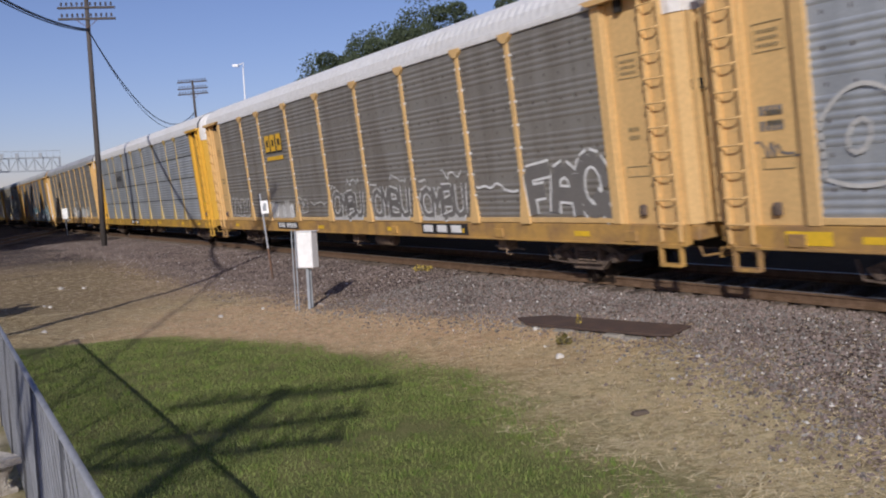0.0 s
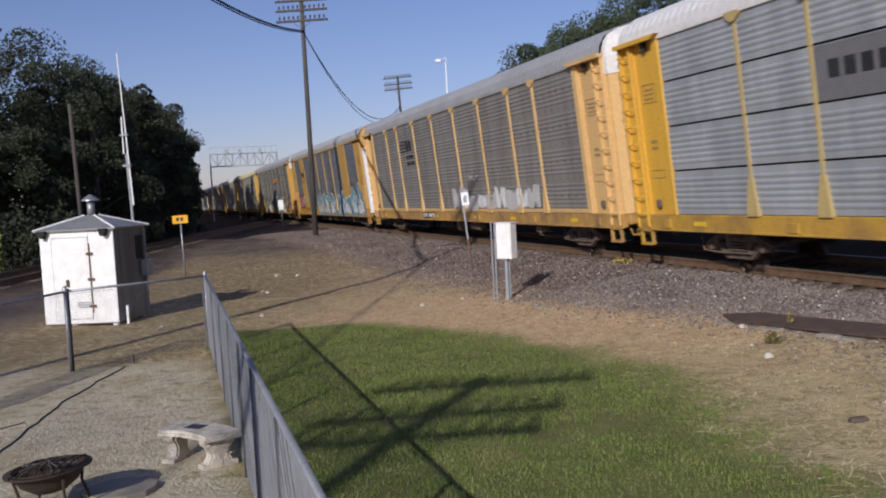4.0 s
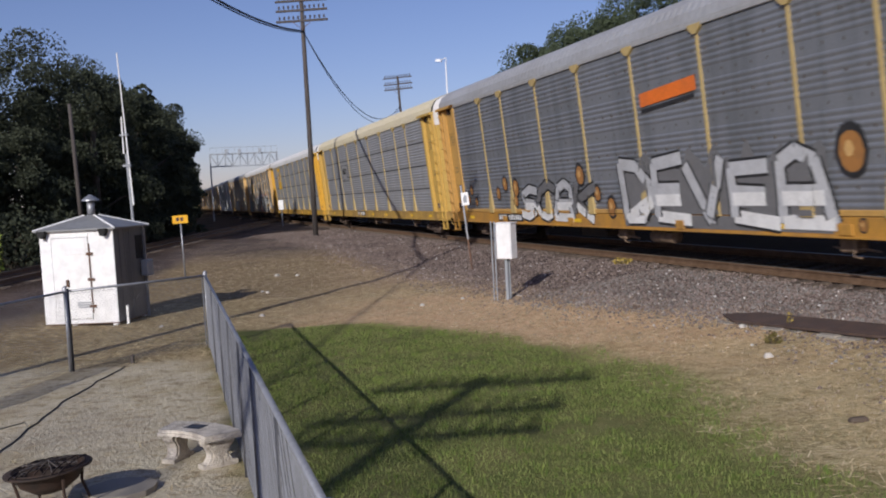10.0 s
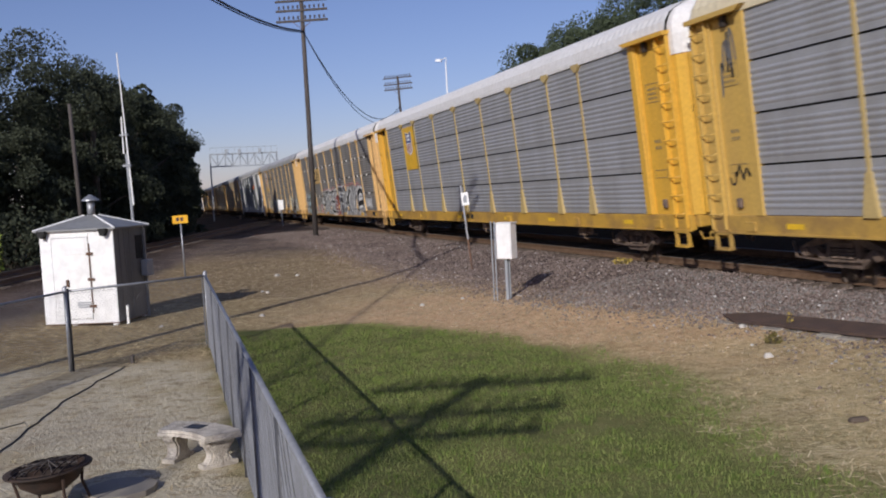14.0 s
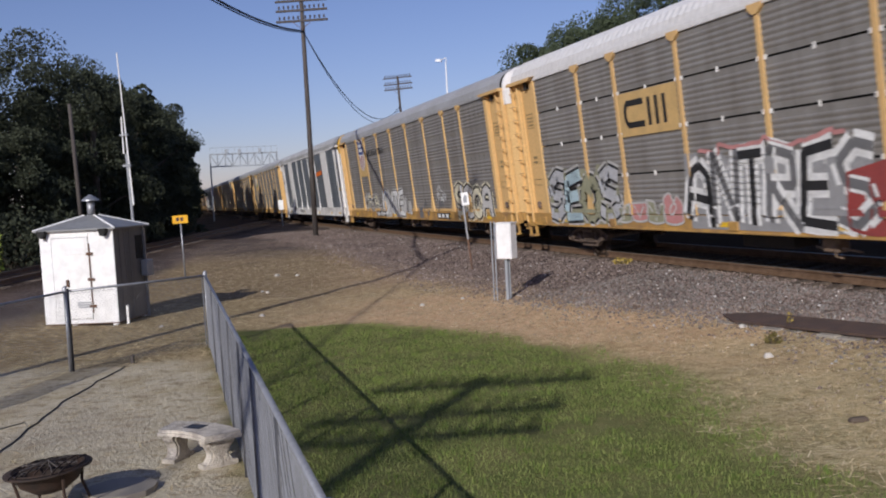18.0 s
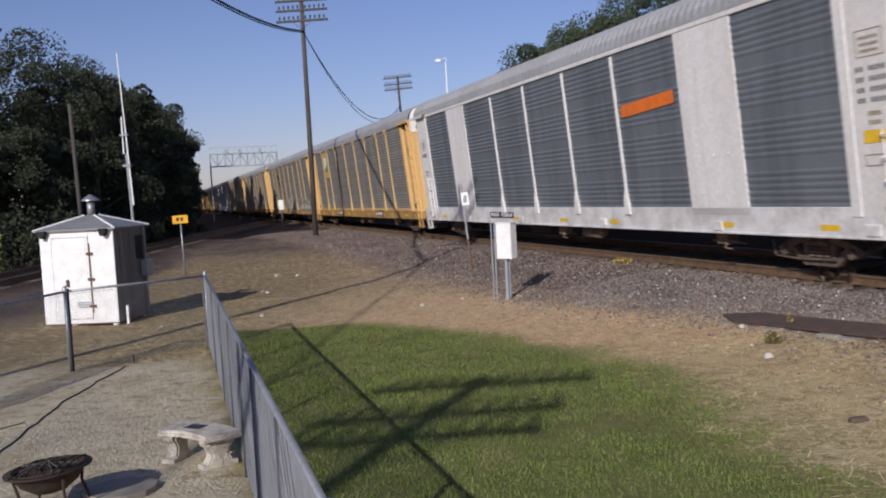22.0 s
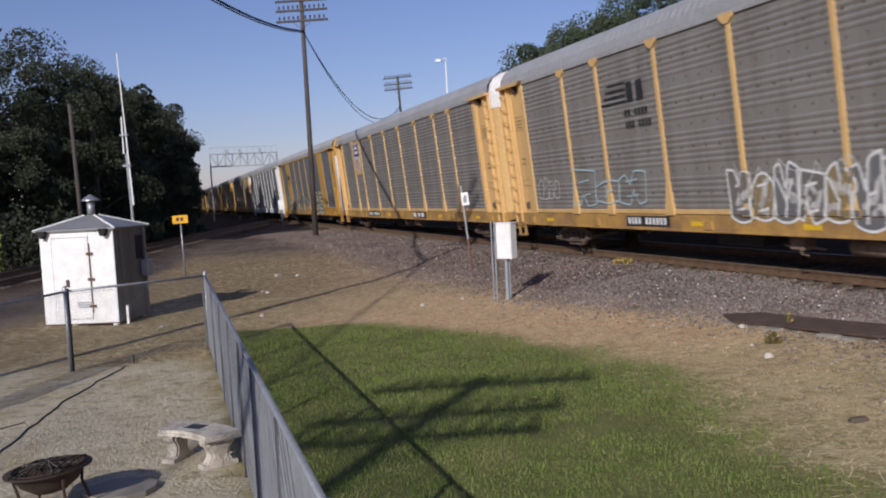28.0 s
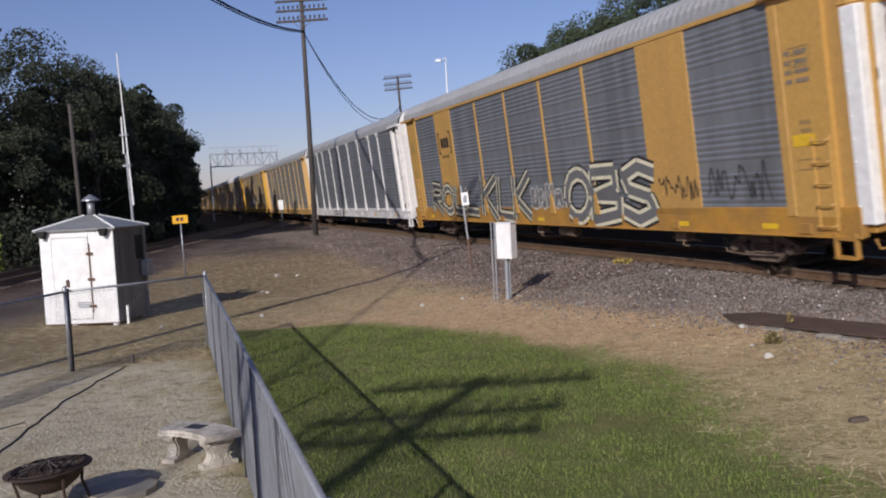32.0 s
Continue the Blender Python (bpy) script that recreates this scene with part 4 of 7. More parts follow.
        for k in range(int((x1 - x0) * 1.1)):
            u = r.uniform(0.02, 0.96)
            x, z = x0 + (x1 - x0) * u, height(u)
            hgt, way = r.uniform(0.15, 0.5), r.uniform(-0.3, 0.3)
            self.ribbon(flame, [(x, z - 0.02), (x + way * 0.3, z + hgt * 0.5), (x + way, z + hgt)], 0.07, 0)
            self.ribbon(flame, [(x - 0.15, z), (x + 0.2, z + 0.07)], 0.16, 0)
        self.put("scrawl", flame, "black")

    def letters(self, x0, x1, z0, z1, word, fill, line, w=0.13, edge=0.045, halo="", fade="", rise=0.0, lean=0.12, field=""):
        """Graffiti letters drawn as broad sprayed strokes with an outline and a ragged halo."""
        r = self.rng
        p = (x1 - x0) / len(word)
        h = z1 - z0
        if field:
            sh, n = Shape(), int((x1 - x0) / 0.14)
            tops = [z0 + h * (0.82 + 0.12 * math.sin(i * 0.9) + 0.16 * r.random()) for i in range(n + 1)]
            for i in range(n):
                self.strip(sh, x0 + (x1 - x0) * i / n, x0 + (x1 - x0) * (i + 1) / n, (z0 - 0.05, tops[i]), (z0 - 0.05, tops[i + 1]), -0.8)
            self.put("graffiti_field", sh, field)
        for i, ch in enumerate(word):
            glow, rim, body, low = Shape(), Shape(), Shape(), Shape()
            top, tilt = h * r.uniform(0.86, 1.06), r.uniform(-0.10, 0.10)
            for stroke in GLYPHS[ch]:
                pts = []
                for u, v in stroke:
                    a = x0 + p * (i + 0.07 + 0.90 * u) + lean * (v - 0.5) * h + r.uniform(-0.02, 0.02)
                    pts.append((a, z0 + rise * i + w * 0.5 + (top - w) * v + tilt * (u - 0.5) * h))
                if halo:
                    self.ribbon(glow, pts, w + 2 * edge + 0.13, 0)
                self.ribbon(rim, pts, w + 2 * edge, 1.5)
                self.ribbon(body, pts, w, 3)
                if fade:
                    under = [(a, min(z, z0 + rise * i + h * 0.36)) for a, z in pts if z < z0 + rise * i + h * 0.6]
                    self.ribbon(low, under, w * 0.96, 4.5)
            if halo:
                self.put("graffiti_glow", glow, halo)
            self.put("graffiti_outline", rim, line)
            self.put("graffiti_letter", body, fill[i % len(fill)])
            self.put("graffiti_fade", low, fade or "white")

    def scribble(self, x0, x1, z0, z1, color, turns=9, width=0.035):
        r = self.rng
        sh = Shape()
        pts = [(x0 + (x1 - x0) * (i + r.uniform(-0.6, 0.6)) / turns, r.uniform(z0, z1)) for i in range(turns + 1)]
        fine = []
        for i in range(len(pts) - 1):
            a, b = pts[i], pts[i + 1]
            for k in range(4):
                u = k / 4
                u2 = u * u * (3 - 2 * u)
                fine.append((a[0] + (b[0] - a[0]) * u, a[1] + (b[1] - a[1]) * u2))
        self.ribbon(sh, fine, width, 1)
        self.put("scrawl", sh, color)

    def blob(self, x, z, rx, rz):
        """A shaded sprayed ball with a ragged dark rim."""
        r = self.rng
        sh, dk = Shape(), Shape()
        for k in range(8):
            a0, a1 = -1 + 2 * k / 8, -1 + 2 * (k + 1) / 8
            h0, h1 = rz * math.sqrt(max(0, 1 - a0 * a0)), rz * math.sqrt(max(0, 1 - a1 * a1))
            self.strip(sh, x + rx * a0, x + rx * a1, (z - h0, z + h0 + 0.002), (z - h1, z + h1 + 0.002), 2)
            self.strip(dk, x + rx * 1.3 * a0, x + rx * 1.3 * a1, (z - h0 * 1.25 - 0.01, z + h0 * (1.3 + 0.3 * r.random())), (z - h1 * 1.25 - 0.01, z + h1 * 1.35 + 0.003), 1)
        hl = Shape()
        for k in range(4):
            a0, a1 = -1 + k / 2, -0.5 + k / 2
            h0, h1 = rz * 0.4 * math.sqrt(max(0, 1 - a0 * a0)), rz * 0.4 * math.sqrt(max(0, 1 - a1 * a1))
            c = z + rz * 0.15
            self.strip(hl, x - rx * 0.15 + rx * 0.4 * a0, x - rx * 0.15 + rx * 0.4 * a1, (c - h0, c + h0 + 0.002), (c - h1, c + h1 + 0.002), 3)
        self.put("sprayed_rim", dk, "black")
        self.put("sprayed_ball", sh, "amber")
        self.put("sprayed_shine", hl, "glint")

    def shield(self, x, z, w, h):
        """A striped shield emblem."""
        r = [Shape(), Shape(), Shape(), Shape()]
        n = 12

        def low(u):
            return z - h * 0.5 + h * 0.22 * abs(u) ** 1.6

        def high(u):
            return z + h * 0.5 - h * 0.05 * math.cos(u * 3.14) - 0.02

        for k in range(n):
            u0, u1 = -1 + 2 * k / n, -1 + 2 * (k + 1) / n
            xa, xb = x + w / 2 * u0, x + w / 2 * u1
            self.strip(r[0], x + w * 0.55 * u0, x + w * 0.55 * u1, (low(u0) - 0.04, high(u0) + 0.04), (low(u1) - 0.04, high(u1) + 0.04), 3)
            self.strip(r[1], xa, xb, (z + h * 0.04, high(u0)), (z + h * 0.04, high(u1)), 5)
            if k % 2 == 0:
                self.strip(r[2], xa, xb, (low(u0), z), (low(u1), z), 5)
        for zz in (0.30, 0.14):
            self.strip(r[3], x - w * 0.32, x + w * 0.32, (z + h * zz, z + h * (zz + 0.1)), (z + h * zz, z + h * (zz + 0.1)), 7)
        self.put("emblem_ground", r[0], "white", "white edge of a shield emblem")
        self.put("emblem_field", r[1], "deep", "blue field of the shield")
        self.put("emblem_stripes", r[2], "red", "red stripes of the shield")
        self.put("emblem_bars", r[3], "white")

    def lines_logo(self, x0, z):
        for i in range(4):
            self.bar("emblem_line", x0 + 0.12 * i, x0 + 1.25, z + 0.14 * i, z + 0.14 * i + 0.045, "black", 1)
        self.bar("emblem_block", x0 + 1.3, x0 + 1.58, z - 0.02, z + 0.42, "black", 1, slant=0.1)
        self.bar("emblem_block", x0 + 1.74, x0 + 2.04, z - 0.02, z + 0.42, "black", 1, slant=0.1)
        self.bars("lettering", x0 + 1.1, x0 + 2.2, z - 0.33, z - 0.18, 7, "black")
        self.bars("lettering", x0 + 1.1, x0 + 2.3, z - 0.60, z - 0.45, 8, "black")

    def bracket_logo(self, x, z, color, s=1.0):
        for d in (-1, 1):
            sh = Shape()
            self.ribbon(sh, [(x + d * 0.62 * s, z + 0.42 * s), (x + d * 0.8 * s, z + 0.42 * s), (x + d * 0.8 * s, z - 0.42 * s), (x + d * 0.62 * s, z - 0.42 * s)], 0.09 * s, 1)
            self.put("emblem_bracket", sh, color)
        for i in (-1, 0, 1):
            self.bar("emblem_block", x + (0.38 * i - 0.15) * s, x + (0.38 * i + 0.15) * s, z - 0.2 * s, z + 0.2 * s, color, 1)
        self.bars("lettering", x - 0.5 * s, x + 0.5 * s, z - 0.62 * s, z - 0.5 * s, 4, color, 1, 0.55)


def stencils(m, e=1):
    """Small stencilled boxes and warning plates on an end panel."""
    sh = Shape()
    for z0, z1 in ((3.62, 4.02), (1.95, 2.12)):
        m.ribbon(sh, [(e * 12.2, z0), (e * 12.75, z0), (e * 12.75, z1), (e * 12.2, z1), (e * 12.2, z0)], 0.014, 1)
    m.put("stencil_box", sh, "stain")
    for k in range(3):
        m.bars("stencil", e * 12.48 - 0.2, e * 12.48 + 0.2, 3.68 + 0.1 * k, 3.73 + 0.1 * k, 6, "stain", 1)
    m.bars("stencil", e * 12.48 - 0.14, e * 12.48 + 0.14, 2.72, 2.79, 5, "stain", 1)
    m.bars("stencil", e * 12.48 - 0.14, e * 12.48 + 0.14, 2.58, 2.65, 5, "stain", 1)


def mark_cars():
    REF = (-10.9, -3.2, 0.4, 3.4, 8.2, 11.2)
    for n in CARS:
        m = Marks(n, n in (1, 7, 11))
        if n <= 12:
            m.reflectors(REF if n % 2 else (-11.2, -7.9, -2.4, 2.6, 6.2, 10.8))
            stencils(m, 1)
            stencils(m, -1)
        if n == -3:
            m.bars("lettering", -12.75, -12.3, 2.72, 2.86, 4, "grey", 1)
            m.bars("lettering", -12.75, -12.3, 2.5, 2.64, 4, "grey", 1)
            m.scribble(-12.85, -12.1, 2.1, 2.4, "grey", 12)
            m.piece(-11.6, -9.4, 1.6, 3.0, 2, ("chalk",), "chalk", 0.06, open_only=True)
            m.bar("warning_plate", -12.4, -11.6, 0.86, 1.06, "bright", 1, "yellow warning plate")
        elif n == -2:
            m.piece(-11.5, -9.3, 1.2, 2.1, 3, ("chalk",), "chalk", 0.05, open_only=True)
            m.piece(-6.8, -4.6, 1.2, 1.8, 6, ("chalk", "white"), "chalk", 0.04)
            m.piece(-4.05, -3.3, 1.35, 2.0, 1, ("chalk",), "chalk", 0.04, open_only=True)
            m.scribble(-3.0, -1.6, 1.55, 1.75, "chalk", 5, 0.04)
            for x in (-1.15, 1.7, 4.5):
                m.letters(x, x + 2.15, 1.2, 2.1, "CMBU", ("panel",), "white", 0.14, 0.035, lean=0.04)
                m.scribble(x + 1.2, x + 2.1, 2.15, 2.4, "white", 9, 0.03)
                m.scribble(x - 0.05, x + 0.35, 2.08, 2.22, "white", 5, 0.03)
                m.bar("graffiti_fill", x, x + 2.1, 1.18, 1.3, "chalk", 1)
            m.scribble(7.2, 8.8, 1.7, 2.0, "white", 8, 0.05)
            m.letters(9.15, 11.7, 1.2, 2.45, "FAQ", ("panel",), "white", 0.27, 0.05, lean=0.02)
            for k, x in enumerate((-6.5, -5.95, -5.35)):
                m.bar("emblem_block", x - 0.03, x + 0.50, 3.45, 4.05, "black", 1)
                m.bar("emblem_block", x, x + 0.46, 3.50, 4.05, "gold", 2, "gold emblem block")
                m.bar("emblem_block", x + 0.14, x + 0.34, 3.66, 3.88, "black", 3)
            m.bar("emblem_bar", -6.5, -4.85, 3.2, 3.33, "gold", 2, "gold bar under the emblem")
            m.plate(-6.4, -4.4)
            m.plate(4.35, 6.6, 0.85, 1.11, 3)
        elif n == -1:
            m.bar("emblem_ground", -6.9, -4.8, 3.05, 3.95, "grey", 1, "dark grey emblem patch")
            m.bars("emblem_bars", -6.6, -5.1, 3.4, 3.7, 4, "black", 2)
            m.plate(-4.1, -2.0)
            m.bar("warning_plate", 12.3, 12.7, 1.75, 1.95, "bright", 1, "yellow warning plate")
            m.bar("placard", 13.1, 13.35, 1.7, 2.05, "white", 1, "white notice on the corner post")
        elif n in (0, 9):
            m.lines_logo(-6.85, 3.75)
            m.plate(-6.3 if n else -4.4, -4.3 if n else -2.4)
            if n == 0:
                m.piece(0.2, 8.6, 1.2, 2.0, 9, ("chalk", "white"), "chalk", 0.05, wild=0.4)
                m.scribble(2.2, 3.4, 2.1, 2.5, "chalk", 5, 0.08)
            else:
                m.piece(-11.4, -10.0, 1.5, 2.2, 2, ("chalk",), "chalk", 0.04, open_only=True)
                m.piece(-9.0, -5.2, 1.3, 2.3, 3, ("pale",), "pale", 0.04, open_only=True, wild=0.4)
                m.piece(-1.9, 4.2, 0.9, 2.2, 9, ("panel", "stain", "grey"), "white", 0.05, wild=0.3, inner=("chalk",))
                m.scribble(-1.6, 4.0, 1.2, 2.2, "chalk", 30, 0.03)
                m.piece(6.0, 11.0, 0.9, 2.1, 6, ("grey", "stain"), "chalk", 0.06, wild=0.25, inner=("chalk", "white"))
        elif n == 1:
            shades = ("deepblue", "pale", "white", "deepblue", "pale", "deepblue", "white")
            m.wild(-2.9, 4.2, 0.84, (1.7, 2.15, 1.9, 2.25, 2.0, 2.3, 2.1, 2.0, 2.35, 1.9, 2.25, 2.05, 1.6), "blue", shades, "white")
            m.wild(4.5, 12.95, 0.84, (1.7, 2.1, 2.0, 1.8, 2.2, 2.35, 1.9, 1.8, 2.0, 1.9, 2.1, 2.4, 2.35, 1.9, 2.0, 2.65, 2.4, 1.7, 1.2), "blue", shades, "white")
            m.piece(-11.5, -9.2, 1.2, 2.25, 4, ("pink",), "red", 0.06, inner=("chalk",), halo="red", wild=0.12, strokes=2)
            m.scribble(-9.0, -8.1, 1.5, 1.9, "white", 20, 0.035)
            m.scribble(-8.9, -8.4, 1.75, 2.25, "white", 10, 0.035)
            m.bracket_logo(-8.0, 3.75, "black", 0.95)
            m.plate(-6.7, -4.2)
        elif n == 2:
            m.letters(-6.3, -1.2, 0.9, 2.1, "SCAK", ("silver", "grey"), "black", 0.24, 0.06, fade="white", lean=0.2)
            m.letters(0.3, 7.6, 0.9, 2.45, "DEVEA", ("silver",), "black", 0.27, 0.055, fade="white", lean=-0.12, field="grey")
            for x, z, a in ((-11.3, 1.6, 0.2), (-10.9, 1.9, 0.2), (-10.5, 1.5, 0.17), (-8.2, 1.75, 0.22), (-7.5, 2.05, 0.25), (-6.7, 1.5, 0.2), (-6.6, 1.9, 0.3),
                            (-1.9, 2.15, 0.3), (-1.0, 1.65, 0.22), (-0.3, 1.3, 0.28), (8.2, 2.2, 0.42), (9.5, 1.7, 0.40), (8.3, 1.0, 0.12), (10.6, 1.9, 0.35), (11.2, 1.4, 0.3)):
                m.blob(x, z, a * 0.72, a * 0.8)
            m.bar("emblem_bar", 1.7, 4.0, 3.55, 3.85, "orange", 2, "orange slanted emblem", 0.06)
            m.bar("emblem_bar", 1.7, 3.9, 3.42, 3.5, "black", 1, "", 0.06)
            m.plate(-8.5, -6.3)
        elif n == 3:
            m.bar("emblem_ground", -6.75, -4.6, 2.85, 3.8, "grey", 0)
            m.bar("emblem_ground", -6.7, -4.65, 2.9, 3.75, "patch", 1)
            m.bracket_logo(-5.6, 3.4, "black", 0.85)
            m.plate(-3.6, -1.5)
            m.scribble(-8.0, -7.5, 1.5, 1.8, "pale", 6)
            m.scribble(-12.75, -12.2, 3.4, 4.7, "grey", 14, 0.06)
            m.scribble(-12.8, -12.1, 1.7, 2.1, "black", 12, 0.05)
        elif n == 4:
            m.bar("emblem_ground", -8.9, -7.1, 2.95, 4.75, "gold", 1, "yellow emblem panel")
            m.shield(-8.0, 4.05, 0.8, 0.9)
            m.bars("lettering", -2.0, -0.6, 0.9, 1.05, 3, "black")
        elif n == 5:
            m.bar("emblem_ground", -6.9, -4.3, 2.95, 3.95, "faded", 1, "yellow emblem panel")
            sh = Shape()
            m.ribbon(sh, [(-5.75, 3.7), (-6.5, 3.7), (-6.6, 3.55), (-6.6, 3.35), (-6.5, 3.2), (-5.75, 3.2)], 0.14, 2)
            m.ribbon(sh, [(-5.5, 3.15), (-5.5, 3.75)], 0.14, 2)
            m.ribbon(sh, [(-5.18, 3.15), (-5.18, 3.75)], 0.14, 2)
            m.ribbon(sh, [(-4.85, 3.15), (-4.85, 3.75)], 0.14, 2)
            m.put("emblem_loops", sh, "black", "black bracket-and-bars emblem")
            m.letters(-11.6, -7.4, 0.92, 2.3, "SEOS", ("silver", "pale", "olive"), "black", 0.30, 0.07, halo="chalk", lean=0.1, field="olive")
            m.piece(-7.6, -4.6, 0.9, 1.7, 4, ("olive", "pink"), "chalk", 0.05, wild=0.4)
            m.letters(-4.3, 1.1, 0.9, 2.45, "ANTRES", ("black", "grey"), "white", 0.17, 0.06, halo="white", lean=0.05, field="patch")
            m.scribble(-3.9, 0.6, 2.35, 2.6, "pink", 18, 0.08)
            m.piece(0.5, 1.6, 0.86, 2.0, 1, ("red",), "red", 0.06)
            m.letters(1.6, 9.0, 0.9, 2.6, "FXVA", ("grey", "black"), "white", 0.27, 0.07, halo="white", lean=0.05, field="patch")
            m.scribble(1.7, 8.6, 2.5, 2.75, "pink", 26, 0.09)
            m.piece(9.4, 10.8, 1.3, 1.9, 3, ("silver", "white"), "chalk", 0.05)
            m.bar("placard", 10.6, 11.2, 0.87, 1.08, "black", 1)
        elif n == 6:
            m.bar("emblem_ground", -8.95, -7.05, 2.95, 4.88, "faded", 1, "faded yellow emblem panel")
            m.shield(-8.0, 4.05, 1.15, 1.5)
            m.letters(-8.6, -4.8, 1.2, 1.95, "OFEAL", ("chalk", "cream"), "black", 0.13, 0.045, halo="chalk", lean=0.1)
            m.letters(-4.4, -0.4, 0.9, 2.15, "OMTE", ("white",), "black", 0.22, 0.045, halo="chalk", lean=0.1, field="chalk")
            m.piece(-0.5, 0.8, 1.0, 1.9, 3, ("chalk", "grey"), "chalk", 0.05, wild=0.4)
            m.scribble(2.8, 3.6, 0.95, 1.6, "grey", 7, 0.10)
            m.bar("paint_patch", 2.0, 2.6, 0.84, 1.3, "grey", 1)
            m.scribble(4.9, 5.7, 1.1, 1.6, "grey", 9, 0.12)
            m.scribble(4.9, 6.2, 1.45, 1.95, "white", 26, 0.035)
            m.scribble(5.1, 5.7, 1.8, 2.2, "white", 14, 0.03)
            m.letters(7.3, 11.3, 0.9, 2.15, "SCOA", ("cream", "chalk"), "black", 0.24, 0.08, halo="cream", lean=0.1)
            m.plate(-6.3, -4.2)
            m.plate(4.6, 6.4, 0.85, 1.08, 3)
        elif n == 7:
            m.bar("emblem_bar", 4.45, 6.8, 3.4, 3.68, "orange", 2, "orange slanted emblem", 0.05)
            m.plate(-5.6, -3.4, 0.95, 1.15, 10)
            m.bar("warning_plate", 12.2, 12.75, 2.3, 2.5, "bright", 1, "yellow warning plate")
            for k in range(4):
                m.bars("stencil", 12.15, 12.8, 3.4 - 0.16 * k, 3.48 - 0.16 * k, 7, "grey", 1)
            m.bars("lettering", -12.8, -12.2, 3.35, 3.5, 4, "grey", 1)
        elif n == 8:
            m.bar("emblem_ground", -8.95, -7.05, 3.2, 4.8, "faded", 1, "faded yellow emblem panel")
            m.bar("emblem_field", -8.5, -7.5, 3.6, 4.5, "white", 2)
            sh = Shape()
            for k in range(8):
                xa, xb = -8.5 + k * 0.125, -8.5 + (k + 1) * 0.125
                m.strip(sh, xa, xb, (3.6, 3.65 + 0.06 * k), (3.6, 3.65 + 0.06 * (k + 1)), 3)
            m.put("emblem_wedge", sh, "green", "green wedge of the emblem")
            m.scribble(-8.5, -4.5, 1.3, 2.1, "chalk", 30, 0.03)
            m.plate(-6.2, -4.4)
            m.plate(4.5, 6.3, 0.85, 1.1, 3)
        elif n == 10:
            m.bar("emblem_ground", -8.95, -7.05, 3.1, 4.88, "faded", 1, "faded yellow emblem panel")
            m.shield(-8.0, 4.0, 1.2, 1.5)
            m.plate(-6.9, -4.4)
            m.plate(2.0, 4.1, 0.84, 1.11, 3)
        elif n == 11:
            m.bracket_logo(-8.0, 3.75, "black", 0.9)
            m.letters(-10.6, -5.0, 1.05, 2.2, "ROLL", ("grey",), "cream", 0.16, 0.08, halo="black", lean=0.1)
            m.letters(-4.6, -0.2, 0.9, 2.35, "KLK", ("grey",), "cream", 0.18, 0.08, halo="black", lean=0.1)
            m.piece(-0.1, 2.1, 1.2, 2.0, 4, ("grey",), "chalk", 0.05, wild=0.3)
            m.letters(2.3, 7.2, 0.9, 2.5, "OBS", ("grey",), "cream", 0.22, 0.09, halo="black", lean=0.1)
            m.scribble(7.4, 9.0, 1.4, 2.0, "black", 34, 0.035)
            m.scribble(9.3, 11.4, 1.4, 2.2, "black", 34, 0.035)
            m.bar("warning_plate", 12.1, 12.7, 2.35, 2.55, "bright", 1, "yellow warning plate")
            for k in range(4):
                m.bars("stencil", 12.1, 12.7, 3.9 - 0.16 * k, 3.98 - 0.16 * k, 7, "grey", 1)
        elif n == 12:
            m.plate(-5.6, -3.4)
        elif n == 14:
            m.piece(-6.0, 3.0, 1.2, 2.1, 7, ("chalk",), "white", 0.06, open_only=True)


mark_cars()


def slogan():
    """The stencilled words on the grey car with the shield."""
    cu = bpy.data.curves.new("slogan", "FONT")
    cu.body, cu.size, cu.extrude = "BUILDING AMERICA", 0.42, 0.001
    cu.materials.append(INK["black"])
    ob = new("slogan", cu)
    me = bpy.data.meshes.new_from_object(ob)
    bpy.data.objects.remove(ob)
    bpy.data.curves.remove(cu)
    w = part("slogan", me, CARS[6], "stencilled black words", pose(-6.8, -1.5345, 3.95 * LIFT, 90, 0, 0))
    return w


slogan()


def raise_bodies():
    """Stretches the bodies to their full height above the trucks."""
    done = set()
    for car in CARS.values():
        for ob in car.children_recursive:
            me = ob.data
            if ob.name.startswith(("truck", "wheelset", "slogan", "air_reservoir", "brake_valve")) or me.name in done:
                continue
            done.add(me.name)
            for v in me.vertices:
                v.co.z *= LIFT


raise_bodies()
# ------------------------------------------------------------ ground


def lawn_edge(y):
    pts = ((-30, 3.4), (3, 3.7), (6.3, 3.5), (7.3, 3.2), (8.9, 3.12), (10.3, 3.1), (12.5, 2.7), (14.1, 1.78), (15.5, 1.0), (17.2, -0.15), (18.2, -1.5), (18.4, -3.0), (18.6, -9))
    for (a, xa), (b, xb) in zip(pts, pts[1:]):
        if y <= b:
            return xa + (xb - xa) * (y - a) / (b - a)
    return -99.0


FENCE_A, FENCE_B = Vector((-4.28, 16.3)), Vector((-0.57, 3.79))
FENCE_D = (FENCE_B - FENCE_A).normalized()
FENCE_E = FENCE_A + FENCE_D * 13.2
FENCE_L = Vector((-6.06, 14.6))
FENCE_M = Vector((-7.40, 6.9))


